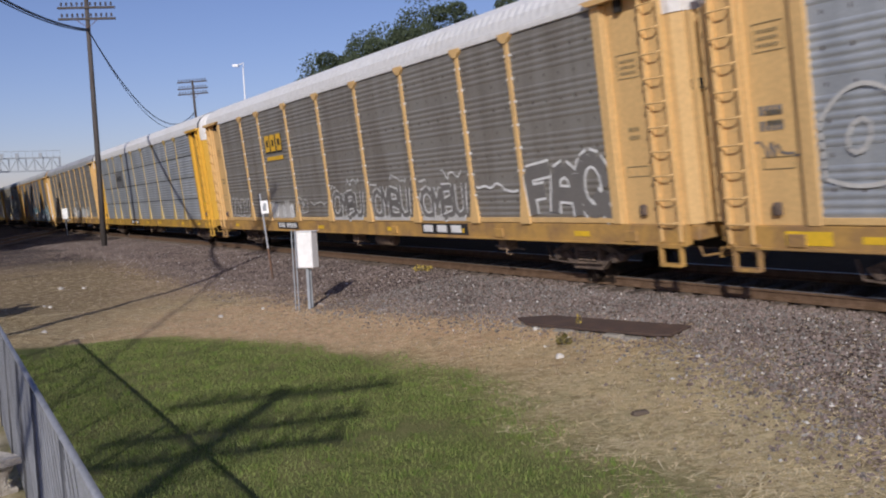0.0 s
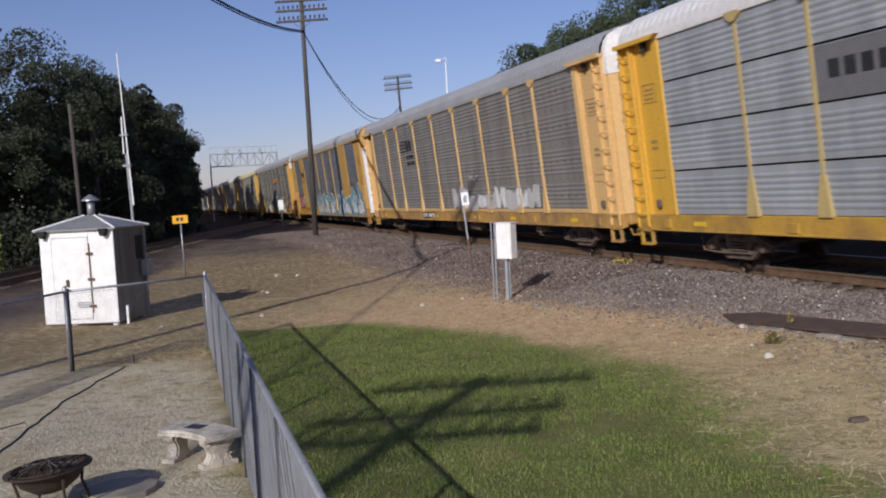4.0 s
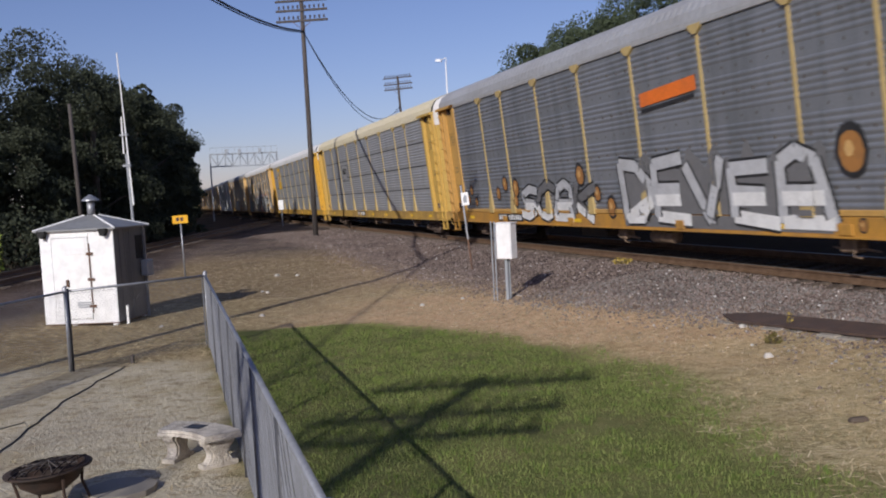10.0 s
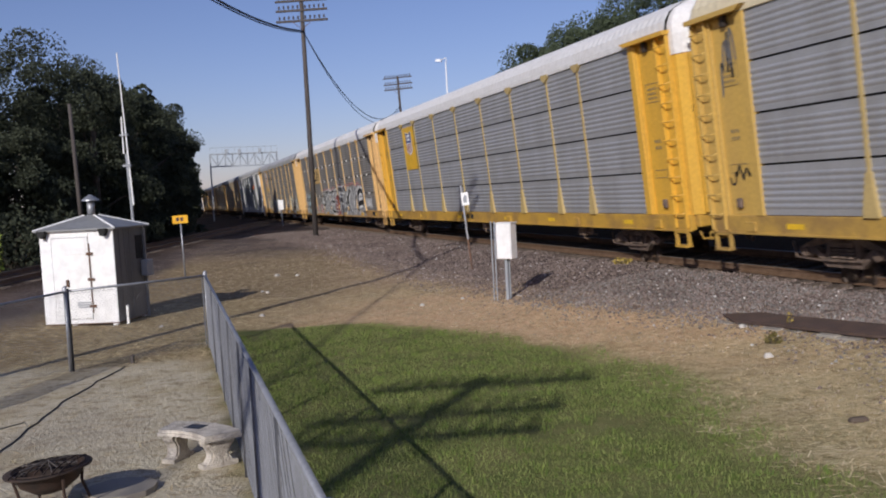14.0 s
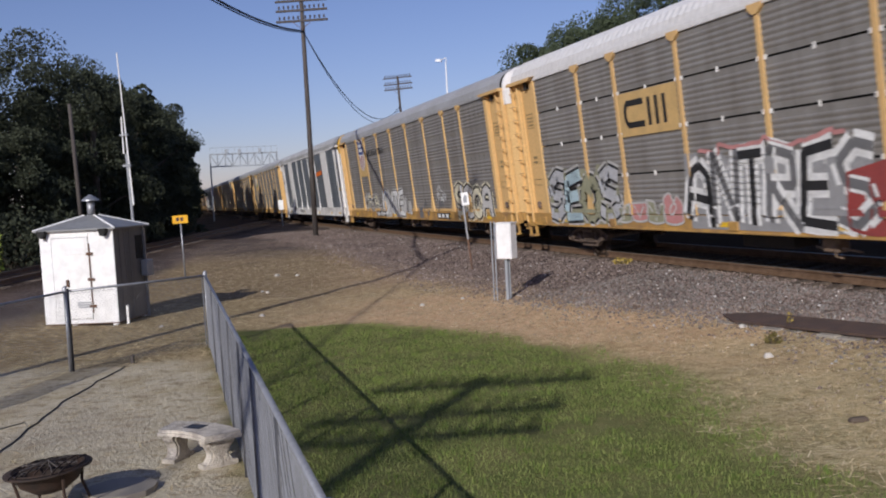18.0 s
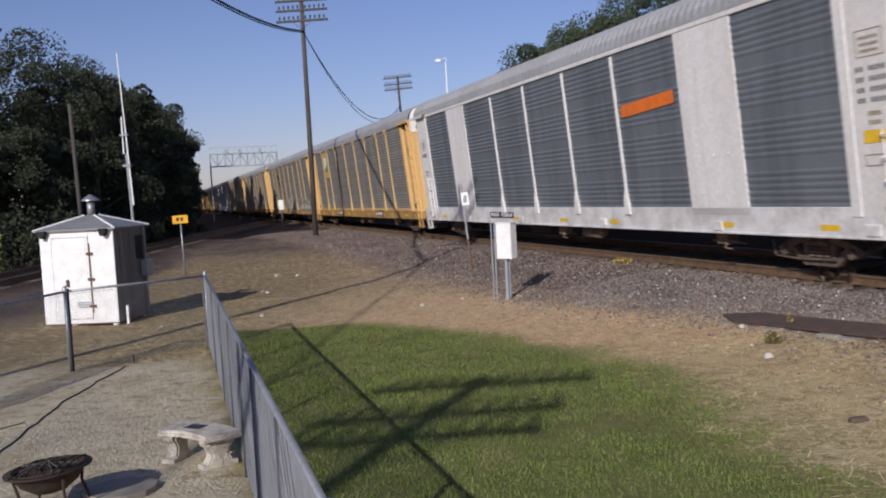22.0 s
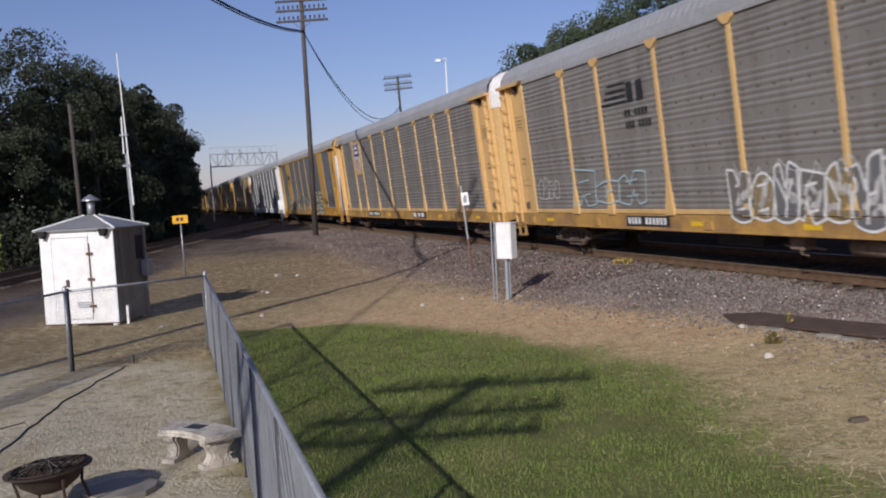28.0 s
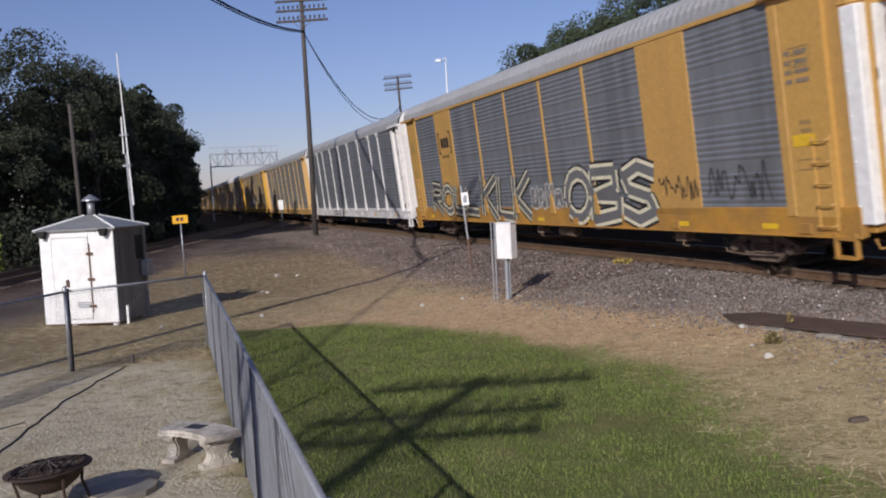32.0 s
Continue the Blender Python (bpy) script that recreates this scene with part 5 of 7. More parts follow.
def zones(x, y):
    """How much of a spot is lawn, ballast, pale fines and painted shade."""
    w = 0.25 * noise.noise(Vector((x * 0.9, y * 0.9, 0.0))) + 0.12 * noise.noise(Vector((x * 3, y * 3, 5.0)))
    fx = FENCE_A.x + (y - FENCE_A.y) * FENCE_D.x / FENCE_D.y
    lawn = smooth(0.9, -0.7, x - lawn_edge(y) + w * 2.2) * smooth(-0.1, 0.15, x - fx + 0.0) if y < 18.6 else 0.0
    d = across(x, y)
    edge = ballast_edge(along(x, y))
    bal = smooth(edge + 0.9, edge - 0.9, d + w * 2.4) if d > 0 else 1.0
    d2 = x - track_two(y)
    bal = max(bal, smooth(4.6, 3.4, abs(d2) + w) * smooth(16, 22, y), smooth(34, 44, y + w * 8) if d2 > 0 else 0)
    fines = smooth(0.1, -0.1, x - fx) * smooth(15.6, 14.6, y + w * 1.4) * smooth(-9.5, -7.5, x + w)
    # Shade behind the train and under the trees, put into the ground colour.
    painted_shade = smooth(-1.2, -2.2, d) * (1.0 if d > -40 else 0.4)
    painted_shade = max(painted_shade, 0.6 * smooth(2.6, 1.2, d2 + w) * smooth(13, 18, y))
    return lawn * (1 - bal), bal, fines, painted_shade


def build_ground():
    xs, ys = [], []

    def axis(lo, hi, near0, near1, step):
        vals, v = [], near0
        while v < near1:
            vals.append(v)
            v += step
        vals.append(near1)
        g, v = step, near1
        while v < hi:
            g *= 1.28
            v += g
            vals.append(v)
        g, v = step, near0
        while v > lo:
            g *= 1.28
            v -= g
            vals.insert(0, v)
        return vals
    xs = axis(-2600, 2600, -14.0, 15.0, 0.28)
    ys = axis(-2600, 2600, 0.0, 62.0, 0.28)
    nx, ny = len(xs), len(ys)
    verts, cols = [], []
    for y in ys:
        for x in xs:
            far = max(abs(x), abs(y)) > 420
            z = 0.3 if far else ground_z(x, y)
            verts.append((x, y, z))
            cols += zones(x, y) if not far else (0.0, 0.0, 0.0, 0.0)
    faces = [(j * nx + i, j * nx + i + 1, (j + 1) * nx + i + 1, (j + 1) * nx + i) for j in range(ny - 1) for i in range(nx - 1)]
    me = bpy.data.meshes.new("ground")
    me.from_pydata(verts, [], faces)
    at = me.color_attributes.new("zones", "FLOAT_COLOR", "POINT")
    at.data.foreach_set("color", cols)
    me.polygons.foreach_set("use_smooth", [True] * len(me.polygons))
    me.materials.append(ground_material())
    ob = new("ground", me)
    return tagged(ob, "Lawn, dry straw-coloured dirt and gravel ballast beside the railway", "ground", "", "structure")


def ground_material():
    m = bpy.data.materials.new("ground_cover")
    m.use_nodes = True
    nt = m.node_tree
    nd, ln = nt.nodes, nt.links
    bsdf = nd["Principled BSDF"]
    tc = nd.new("ShaderNodeTexCoord")
    at = nd.new("ShaderNodeVertexColor")
    at.layer_name = "zones"
    sep = nd.new("ShaderNodeSeparateColor")
    ln.new(at.outputs["Color"], sep.inputs["Color"])

    def noise_tex(scale, detail=5, rough=0.6):
        n = nd.new("ShaderNodeTexNoise")
        n.inputs["Scale"].default_value, n.inputs["Detail"].default_value, n.inputs["Roughness"].default_value = scale, detail, rough
        ln.new(tc.outputs["Object"], n.inputs["Vector"])
        return n.outputs["Fac"]

    def mix(fac, a, b):
        x = nd.new("ShaderNodeMix")
        x.data_type = "RGBA"
        for i, v in ((6, a), (7, b)):
            if isinstance(v, tuple):
                x.inputs[i].default_value = (*v, 1)
            else:
                ln.new(v, x.inputs[i])
        if isinstance(fac, float):
            x.inputs[0].default_value = fac
        else:
            ln.new(fac, x.inputs[0])
        return x.outputs[2]

    def ramp(v, a, b, lo=0.0, hi=1.0):
        r = nd.new("ShaderNodeMapRange")
        r.inputs["From Min"].default_value, r.inputs["From Max"].default_value = a, b
        r.inputs["To Min"].default_value, r.inputs["To Max"].default_value = lo, hi
        ln.new(v, r.inputs["Value"])
        return r.outputs["Result"]

    broad, mid, fine, grit = noise_tex(0.35), noise_tex(2.2), noise_tex(22.0, 4), noise_tex(90.0, 2)
    dirt = mix(ramp(mid, 0.35, 0.65), (0.45, 0.33, 0.17), (0.63, 0.50, 0.265))
    dirt = mix(ramp(broad, 0.5, 0.66, 0, 0.8), dirt, (0.40, 0.265, 0.145))
    patch = noise_tex(0.9, 4)
    dirt = mix(ramp(patch, 0.52, 0.66, 0, 0.7), dirt, (0.27, 0.235, 0.12))
    dirt = mix(ramp(patch, 0.44, 0.34, 0, 0.7), dirt, (0.60, 0.46, 0.29))
    speck = noise_tex(7.0, 6, 0.75)
    dirt = mix(ramp(speck, 0.52, 0.64, 0, 0.75), dirt, (0.72, 0.585, 0.365))
    dirt = mix(ramp(speck, 0.46, 0.36, 0, 0.75), dirt, (0.27, 0.20, 0.12))
    dirt = mix(ramp(grit, 0.5, 0.7, 0, 0.55), dirt, (0.17, 0.12, 0.07))
    pos = nd.new("ShaderNodeSeparateXYZ")
    ln.new(tc.outputs["Object"], pos.inputs["Vector"])
    wob = nd.new("ShaderNodeMath")
    wob.operation = "MULTIPLY_ADD"
    ln.new(patch, wob.inputs[0])
    wob.inputs[1].default_value = 9.0
    ln.new(pos.outputs["Y"], wob.inputs[2])
    dirt = mix(ramp(wob.outputs["Value"], 25.0, 32.0, 0, 0.5), dirt, (0.33, 0.225, 0.165))
    tan = nd.new("ShaderNodeMath")
    tan.operation = "MULTIPLY"
    ln.new(ramp(wob.outputs["Value"], 15.0, 21.0), tan.inputs[0])
    ln.new(ramp(wob.outputs["Value"], 29.0, 25.0), tan.inputs[1])
    west = nd.new("ShaderNodeMath")
    west.operation = "MULTIPLY_ADD"
    ln.new(patch, west.inputs[0])
    west.inputs[1].default_value = 7.0
    ln.new(pos.outputs["X"], west.inputs[2])
    warm = nd.new("ShaderNodeMath")
    warm.operation = "MULTIPLY"
    ln.new(tan.outputs["Value"], warm.inputs[0])
    ln.new(ramp(west.outputs["Value"], -1.0, 2.6), warm.inputs[1])
    dirt = mix(ramp(warm.outputs["Value"], 0.0, 1.0, 0, 0.55), dirt, (0.71, 0.45, 0.25))
    trod = mix(ramp(speck, 0.38, 0.62), (0.135, 0.098, 0.056), (0.345, 0.265, 0.155))
    trod = mix(ramp(fine, 0.5, 0.7, 0, 0.6), trod, (0.22, 0.19, 0.09))
    dirt = mix(ramp(west.outputs["Value"], 2.2, -1.2, 0, 0.8), dirt, trod)
    hay = mix(ramp(speck, 0.4, 0.6), (0.33, 0.27, 0.14), (0.66, 0.56, 0.33))
    near = nd.new("ShaderNodeMath")
    near.operation = "MULTIPLY"
    ln.new(ramp(west.outputs["Value"], 4.5, 7.5), near.inputs[0])
    ln.new(ramp(wob.outputs["Value"], 19.0, 15.0), near.inputs[1])
    dirt = mix(ramp(near.outputs["Value"], 0.0, 1.0, 0, 0.8), dirt, hay)
    clump = noise_tex(5.0, 5, 0.7)
    dirt = mix(ramp(clump, 0.53, 0.62, 0, 0.55), dirt, (0.20, 0.14, 0.08))
    dirt = mix(ramp(clump, 0.45, 0.38, 0, 0.5), dirt, (0.74, 0.60, 0.38))
    dirt = mix(ramp(warm.outputs["Value"], 0.0, 1.0, 0, 0.5), dirt, mix(ramp(speck, 0.4, 0.6), (0.54, 0.34, 0.21), (0.90, 0.66, 0.44)))
    lawn = mix(ramp(mid, 0.3, 0.7), (0.10, 0.128, 0.04), (0.19, 0.195, 0.078))
    lawn = mix(ramp(fine, 0.45, 0.75, 0, 0.6), lawn, (0.24, 0.21, 0.09))
    lawn = mix(ramp(patch, 0.5, 0.68, 0, 0.6), lawn, (0.22, 0.19, 0.09))
    vor = nd.new("ShaderNodeTexVoronoi")
    vor.inputs["Scale"].default_value = 24.0
    ln.new(tc.outputs["Object"], vor.inputs["Vector"])
    vs = nd.new("ShaderNodeSeparateColor")
    ln.new(vor.outputs["Color"], vs.inputs["Color"])
    stones = mix(ramp(vs.outputs["Red"], 0.0, 0.9), (0.13, 0.102, 0.09), (0.26, 0.215, 0.195))
    stones = mix(ramp(vs.outputs["Green"], 0.94, 0.97), stones, (0.5, 0.47, 0.44))
    # Crevice shade between the stones, painted as dark cell borders.
    stones = mix(ramp(vor.outputs["Distance"], 0.28, 0.6), stones, (0.07, 0.053, 0.046))
    stones = mix(ramp(broad, 0.45, 0.65, 0, 0.45), stones, (0.30, 0.225, 0.18))
    fines = mix(ramp(mid, 0.35, 0.7), (0.63, 0.565, 0.42), (0.53, 0.47, 0.345))
    fines = mix(ramp(patch, 0.48, 0.64, 0, 0.7), fines, (0.44, 0.36, 0.22))
    fines = mix(ramp(clump, 0.53, 0.6, 0, 0.7), fines, (0.24, 0.185, 0.11))
    fines = mix(ramp(broad, 0.48, 0.62, 0, 0.6), fines, (0.42, 0.37, 0.29))
    fines = mix(ramp(speck, 0.5, 0.64, 0, 0.7), fines, (0.36, 0.28, 0.18))
    fines = mix(ramp(grit, 0.5, 0.7, 0, 0.3), fines, (0.30, 0.25, 0.18))
    col = mix(sep.outputs["Blue"], dirt, fines)
    col = mix(sep.outputs["Red"], col, lawn)
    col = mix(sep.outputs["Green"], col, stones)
    # Alpha paints the shade near-black, warm enough to cancel blue skylight.
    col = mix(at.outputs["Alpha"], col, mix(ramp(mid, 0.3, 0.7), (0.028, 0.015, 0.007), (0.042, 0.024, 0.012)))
    ln.new(col, bsdf.inputs["Base Color"])
    bsdf.inputs["Roughness"].default_value = 0.95
    bsdf.inputs["Specular IOR Level"].default_value = 0.03
    h = nd.new("ShaderNodeMix")
    ln.new(sep.outputs["Green"], h.inputs[0])
    ln.new(ramp(fine, 0.3, 0.7, 0.0, 0.55), h.inputs[2])
    ln.new(ramp(vor.outputs["Distance"], 0.0, 0.7, 1.0, 0.0), h.inputs[3])
    bp = nd.new("ShaderNodeBump")
    bp.inputs["Strength"].default_value, bp.inputs["Distance"].default_value = 0.8, 0.035
    ln.new(h.outputs[0], bp.inputs["Height"])
    ln.new(bp.outputs["Normal"], bsdf.inputs["Normal"])
    return m


build_ground()

# ------------------------------------------------------------ tracks
RAIL_OUT = ((-0.075, -0.17), (0.075, -0.17), (0.075, -0.155), (0.012, -0.13), (0.012, -0.05), (0.036, -0.035), (0.036, -0.005),
            (0.028, 0.0), (-0.028, 0.0), (-0.036, -0.005), (-0.036, -0.035), (-0.012, -0.05), (-0.012, -0.13), (-0.075, -0.155))


def build_track(name, where, length, near, label, span):
    """Two rails on ties; x runs along the track, the first ties are pieces of their own."""
    tr = thing(name, where, label, "railway track", "", "structure")
    for y in (-0.752, 0.752):
        sh = Shape()
        sh.prism([(y + u, w - 0.003) for u, w in RAIL_OUT], "x", -length[0], length[1])
        part("rail", sh.mesh("rail", M_RAIL), tr, "rust-brown steel rail")
        sh = Shape()
        sh.box(-length[0], length[1], y - 0.026, y + 0.026, -0.02, 0.0)
        part("rail_head", sh.mesh("rail_head", M_SHINE), tr, "polished running surface")
    sh = Shape()
    sh.box(-0.115, 0.115, -1.3, 1.3, -0.36, -0.172, 0.012)
    tie = sh.mesh("tie", M_TIE)
    rest = Shape()
    rng = random.Random(5)
    x = -length[0] + 0.3
    while x < length[1]:
        if near[0] < x < near[1]:
            part("tie", tie, tr, "", pose(x, rng.uniform(-0.05, 0.05), rng.uniform(-0.015, 0.0), 0, 0, rng.uniform(-1.2, 1.2)))
        elif span[0] < x < span[1]:
            rest.box(x - 0.115, x + 0.115, -1.3, 1.3, -0.36, -0.175)
        x += 0.52
    tagged(part("distant_ties", rest.mesh("distant_ties", M_TIE), tr, "rows of dark ties"), kind="stuff")
    return tr


x0, y0 = on_track(0, 0)
build_track("railway_track", pose(x0, y0, RAIL_Z, CANT, 0, HEAD), (420, 60), (-45, 12), "Main railway track with rust-brown rails on dark wooden ties", (-150, 40))
build_track("railway_track_two", pose(track_two(0), 0, 0.66, 0, 0, math.degrees(math.atan2(1, -0.053))), (-14, 300), (20, 60),
            "Second railway track curving under the shade of trees", (14, 120))

# ------------------------------------------------------------ poles, cables, gantry, lamp


def catenary(a, b, sag, n=24):
    a, b = Vector(a), Vector(b)
    return [a.lerp(b, i / n) - Vector((0, 0, 4 * sag * (i / n) * (1 - i / n))) for i in range(n + 1)]


def insulator_mesh():
    sh = Shape()
    sh.spin([(0.0, 0.25), (0.045, 0.235), (0.062, 0.16), (0.045, 0.135), (0.07, 0.08), (0.016, 0.065), (0.016, 0.0)], (0, 0, 0), 8)
    return sh.mesh("insulator", M_INSULATOR)


def utility_pole(x, y, top, arms, label, turn=0.0, lean=0.0, base=None, r=0.16):
    z = ground_z(x, y) - 0.1 if base is None else base
    po = thing("utility_pole", pose(x, y, z, 0, lean, turn), label, "utility pole", "telegraph poles along the line")
    h = top - z
    sh = Shape()
    sh.path([(0, 0, 0), (0, 0, h * 0.5), (0, 0, h)], [r, r * 0.85, r * 0.68], 12)
    part("pole", sh.mesh("pole", M_WOOD, True), po, "weathered round timber pole")
    for k, az in enumerate(arms):
        sh = Shape()
        sh.box(-1.5, 1.5, -0.06 - r * 0.7, 0.05 - r * 0.7, az - z - 0.06, az - z + 0.06, 0.01)
        arm = part("crossarm", sh.mesh("crossarm", M_WOOD), po, "wooden crossarm")
        for i in range(10):
            px = -1.4 + i * 0.27 + (0.16 if i > 4 else 0) + 0.1
            part("insulator", kept(("insulator",), insulator_mesh), arm, "", pose(px, -r * 0.7, az - z + 0.06))
        if k == 0:
            sh = Shape()
            for s in (-1, 1):
                sh.tube((s * 0.55, -r, az - z - 0.05), (0, -r, az - z - 0.5), 0.018, n=5)
            part("brace", sh.mesh("brace", M_RUST), po)
    return po


POLE1 = (-7.40, 53.49)
POLE2 = (-3.22, 96.0)
POLE_C = (-9.9, 7.9)
POLE_B = (-7.69, -9.06)
utility_pole(*POLE1, 14.9, (12.85, 13.45, 14.0, 14.55), "Tall weathered timber telegraph pole with several crossarms beside the track", turn=-4)
utility_pole(*POLE2, 14.9, (13.52, 14.05, 14.72), "Distant timber telegraph pole with three crossarms", turn=-8, base=0.0, lean=-2.2)
utility_pole(*POLE_C, 16.0, (14.6, 15.2), "Timber telegraph pole outside the yard fence", turn=10, lean=1.5, r=0.135)
utility_pole(*POLE_B, 10.64, (9.26, 9.73, 10.5), "Timber telegraph pole behind the lawn", turn=4)


def cable(name, pts, r, label):
    sh = Shape()
    sh.path(pts, r, 5)
    ob = new(name, sh.mesh(name, M_CABLE, True))
    return tagged(ob, label, "cable", "overhead cables")


cable("overhead_cable", catenary((*POLE1, 12.25), (POLE2[0] - 0.45, POLE2[1], 11.8), 2.9, 40), 0.032, "Thick black sagging telephone cable between the poles")
cable("overhead_cable", catenary((POLE1[0] + 0.1, POLE1[1], 12.05), (POLE2[0] - 0.4, POLE2[1], 11.7), 3.15, 40), 0.022, "Second thinner cable lashed below the first")
utility_pole(-12.2, -38.0, 14.6, (13.2, 13.8), "Timber telegraph pole far behind the yard", turn=8)
cable("overhead_cable", catenary((-12.2, -38.0, 12.2), (*POLE_C, 12.2), 1.7, 40), 0.036, "Thick black sagging telephone cable over the yard")
cable("overhead_cable", catenary((*POLE_C, 12.2), (*POLE1, 12.3), 1.8, 40), 0.05, "Thick black sagging telephone cable")
cable("overhead_cable", catenary((*POLE_C, 12.1), (*POLE1, 12.22), 1.84, 40), 0.03, "Thinner cable under the thick one")


def gantry():
    s = 131.0
    g = thing("signal_bridge", pose(*on_track(s, 0.7), 0.3, 0, 0, HEAD + 90), "Pale steel signal bridge spanning the far tracks", "signal bridge")
    sh = Shape()
    L, zb, zt = 4.6, 7.5, 9.2
    for z in (zb, zt):
        for y in (-0.5, 0.5):
            sh.box(-L, L, y - 0.07, y + 0.07, z - 0.07, z + 0.07)
    n = 9
    for i in range(n):
        xa, xb = -L + 2 * L * i / n, -L + 2 * L * (i + 1) / n
        for y in (-0.5, 0.5):
            sh.tube((xa, y, zb), (xb, y, zt), 0.045, n=4) if i % 2 else sh.tube((xa, y, zt), (xb, y, zb), 0.045, n=4)
            sh.tube((xa, y, zb), (xa, y, zt), 0.05, n=4)
    part("truss", sh.mesh("truss", M_HAZE), g, "galvanised truss girder")
    for x in (-L, L):
        sh = Shape()
        for y in (-0.5, 0.5):
            sh.box(x - 0.07, x + 0.07, y - 0.07, y + 0.07, 0, zt)
        part("leg", sh.mesh("leg", M_HAZE), g)
    for x in (-2.4, -0.6, 2.2):
        sh = Shape()
        sh.box(x - 0.2, x + 0.2, -0.85, -0.6, zt - 0.1, zt + 0.6, 0.03)
        part("signal_head", sh.mesh("signal_head", M_HAZE), g, "signal head on the bridge")
    sh = Shape()
    sh.box(-L, L, -0.75, -0.5, zt + 0.85, zt + 0.9)
    for i in range(12):
        x = -L + 2 * L * i / 11
        sh.tube((x, -0.75, zt), (x, -0.75, zt + 0.9), 0.025, n=4)
    part("guard_rail", sh.mesh("guard_rail", M_HAZE), g)


gantry()


def street_lamp():
    x, y = 1.07, 78.0
    la = thing("street_lamp", pose(x, y, 0.3, 0, 0, 160), "Tall grey street lamp with a pale lamp head behind the tracks", "street lamp")
    sh = Shape()
    sh.path([(0, 0, 0), (0, 0, 6), (0, 0, 13.2)], [0.12, 0.08, 0.05], 10)
    part("pole", sh.mesh("pole", M_WHITE, True), la)
    sh = Shape()
    sh.path([(0, 0, 13.0), (-0.05, 0, 13.5), (0.0, 0, 13.6), (0.15, 0, 13.5), (0.6, 0, 13.42)], 0.035, 6)
    part("arm", sh.mesh("arm", M_WHITE, True), la)
    sh = Shape()
    sh.prism([(0.38, 13.28), (0.86, 13.34), (0.9, 13.44), (0.75, 13.52), (0.4, 13.5)], "y", -0.13, 0.13)
    part("lamp_head", sh.mesh("lamp_head", M_WHITE), la, "pale lamp head")


street_lamp()
# ------------------------------------------------------------ the yard: shed, fence, bench, fire bowl


def shed():
    ang = -7.05
    sh_ob = thing("metal_shed", pose(-8.05, 21.08, 0, 0, 0, ang), "Small white metal signal hut with grey roof standing on feet", "shed")
    W2, D2, z0, z1 = 0.87, 0.77, 0.07, 2.16

    def piece(name, boxes, mat, label="", parent=sh_ob):
        s = Shape()
        for b in boxes:
            s.box(*b)
        return part(name, s.mesh(name, mat), parent, label)

    piece("front_wall", [(-W2, -0.60, -D2, -D2 + 0.03, z0, z1, 0.006), (0.28, W2, -D2, -D2 + 0.03, z0, z1, 0.006), (-0.60, 0.28, -D2, -D2 + 0.03, 2.0, z1), (-0.60, 0.28, -D2, -D2 + 0.03, z0, 0.16)], M_WHITE, "white painted steel front")
    piece("side_wall", [(-W2, -W2 + 0.03, -D2 + 0.03, D2 - 0.03, z0, z1)], M_WHITE)
    sw = piece("side_wall", [(W2 - 0.03, W2, -D2 + 0.03, D2 - 0.03, z0, z1)], M_SHEDSIDE, "grey side sheet")
    for y in (-0.5, -0.25, 0.0):
        piece("seam", [(W2, W2 + 0.012, y - 0.02, y + 0.02, z0 + 0.05, z1 - 0.05)], M_SHEDSIDE, "", sw)
    piece("back_wall", [(-W2, W2, D2 - 0.03, D2, z0, z1)], M_WHITE)
    piece("floor", [(-W2, W2, -D2, D2, z0 - 0.02, z0)], M_RUST)
    dr = piece("door", [(-0.59, 0.27, -D2 - 0.012, -D2 + 0.02, 0.17, 1.99, 0.008)], M_WHITE, "white steel door")
    piece("door_panel", [(-0.36, 0.22, -D2 - 0.02, -D2 - 0.01, 1.62, 1.93, 0.004)], M_WHITE, "", dr)
    for z in (0.45, 1.05, 1.62):
        piece("hinge", [(0.22, 0.38, -D2 - 0.035, -D2 - 0.01, z - 0.03, z + 0.03, 0.005)], M_RUST, "dark strap hinge", dr)
    piece("hinge_rod", [(0.285, 0.305, -D2 - 0.03, -D2 - 0.01, 0.3, 1.85)], M_RUST, "dark hinge rod", dr)
    piece("latch", [(-0.29, -0.22, -D2 - 0.05, -D2 - 0.01, 0.90, 1.06, 0.01)], M_RUST, "rusty latch", dr)
    piece("vent_louvre", [(-0.05, 0.25, -D2 - 0.02, -D2 - 0.01, 0.42 + 0.05 * i, 0.45 + 0.05 * i) for i in range(3)], M_GREY, "small louvre")
    s = Shape()
    e = 0.09
    k = [(-W2 - e, -D2 - e, z1 + 0.02), (W2 + e, -D2 - e, z1 + 0.02), (W2 + e, D2 + e, z1 + 0.02), (-W2 - e, D2 + e, z1 + 0.02)]
    top = [(-0.12, -0.1, 2.47), (0.12, -0.1, 2.47), (0.12, 0.1, 2.47), (-0.12, 0.1, 2.47)]
    low = [(x, y, z - 0.035) for x, y, z in k]
    for i in range(4):
        j = (i + 1) % 4
        s.poly([k[i], k[j], top[j], top[i]])
        s.poly([low[i], low[j], k[j], k[i]])
    s.poly(top)
    s.poly(low[::-1])
    roof = part("roof", s.mesh("roof", M_SHEDROOF), sh_ob, "low grey hipped metal roof")
    s = Shape()
    for i in range(4):
        s.tube(k[i], top[i], 0.022, n=6)
    part("hip_flashing", s.mesh("hip_flashing", M_WHITE), roof, "white hip flashing")
    s = Shape()
    s.tube((0, 0, 2.44), (0, 0, 2.80), 0.085, n=16)
    pipe = part("vent_pipe", s.mesh("vent_pipe", M_GALV, True), sh_ob, "round roof vent")
    s = Shape()
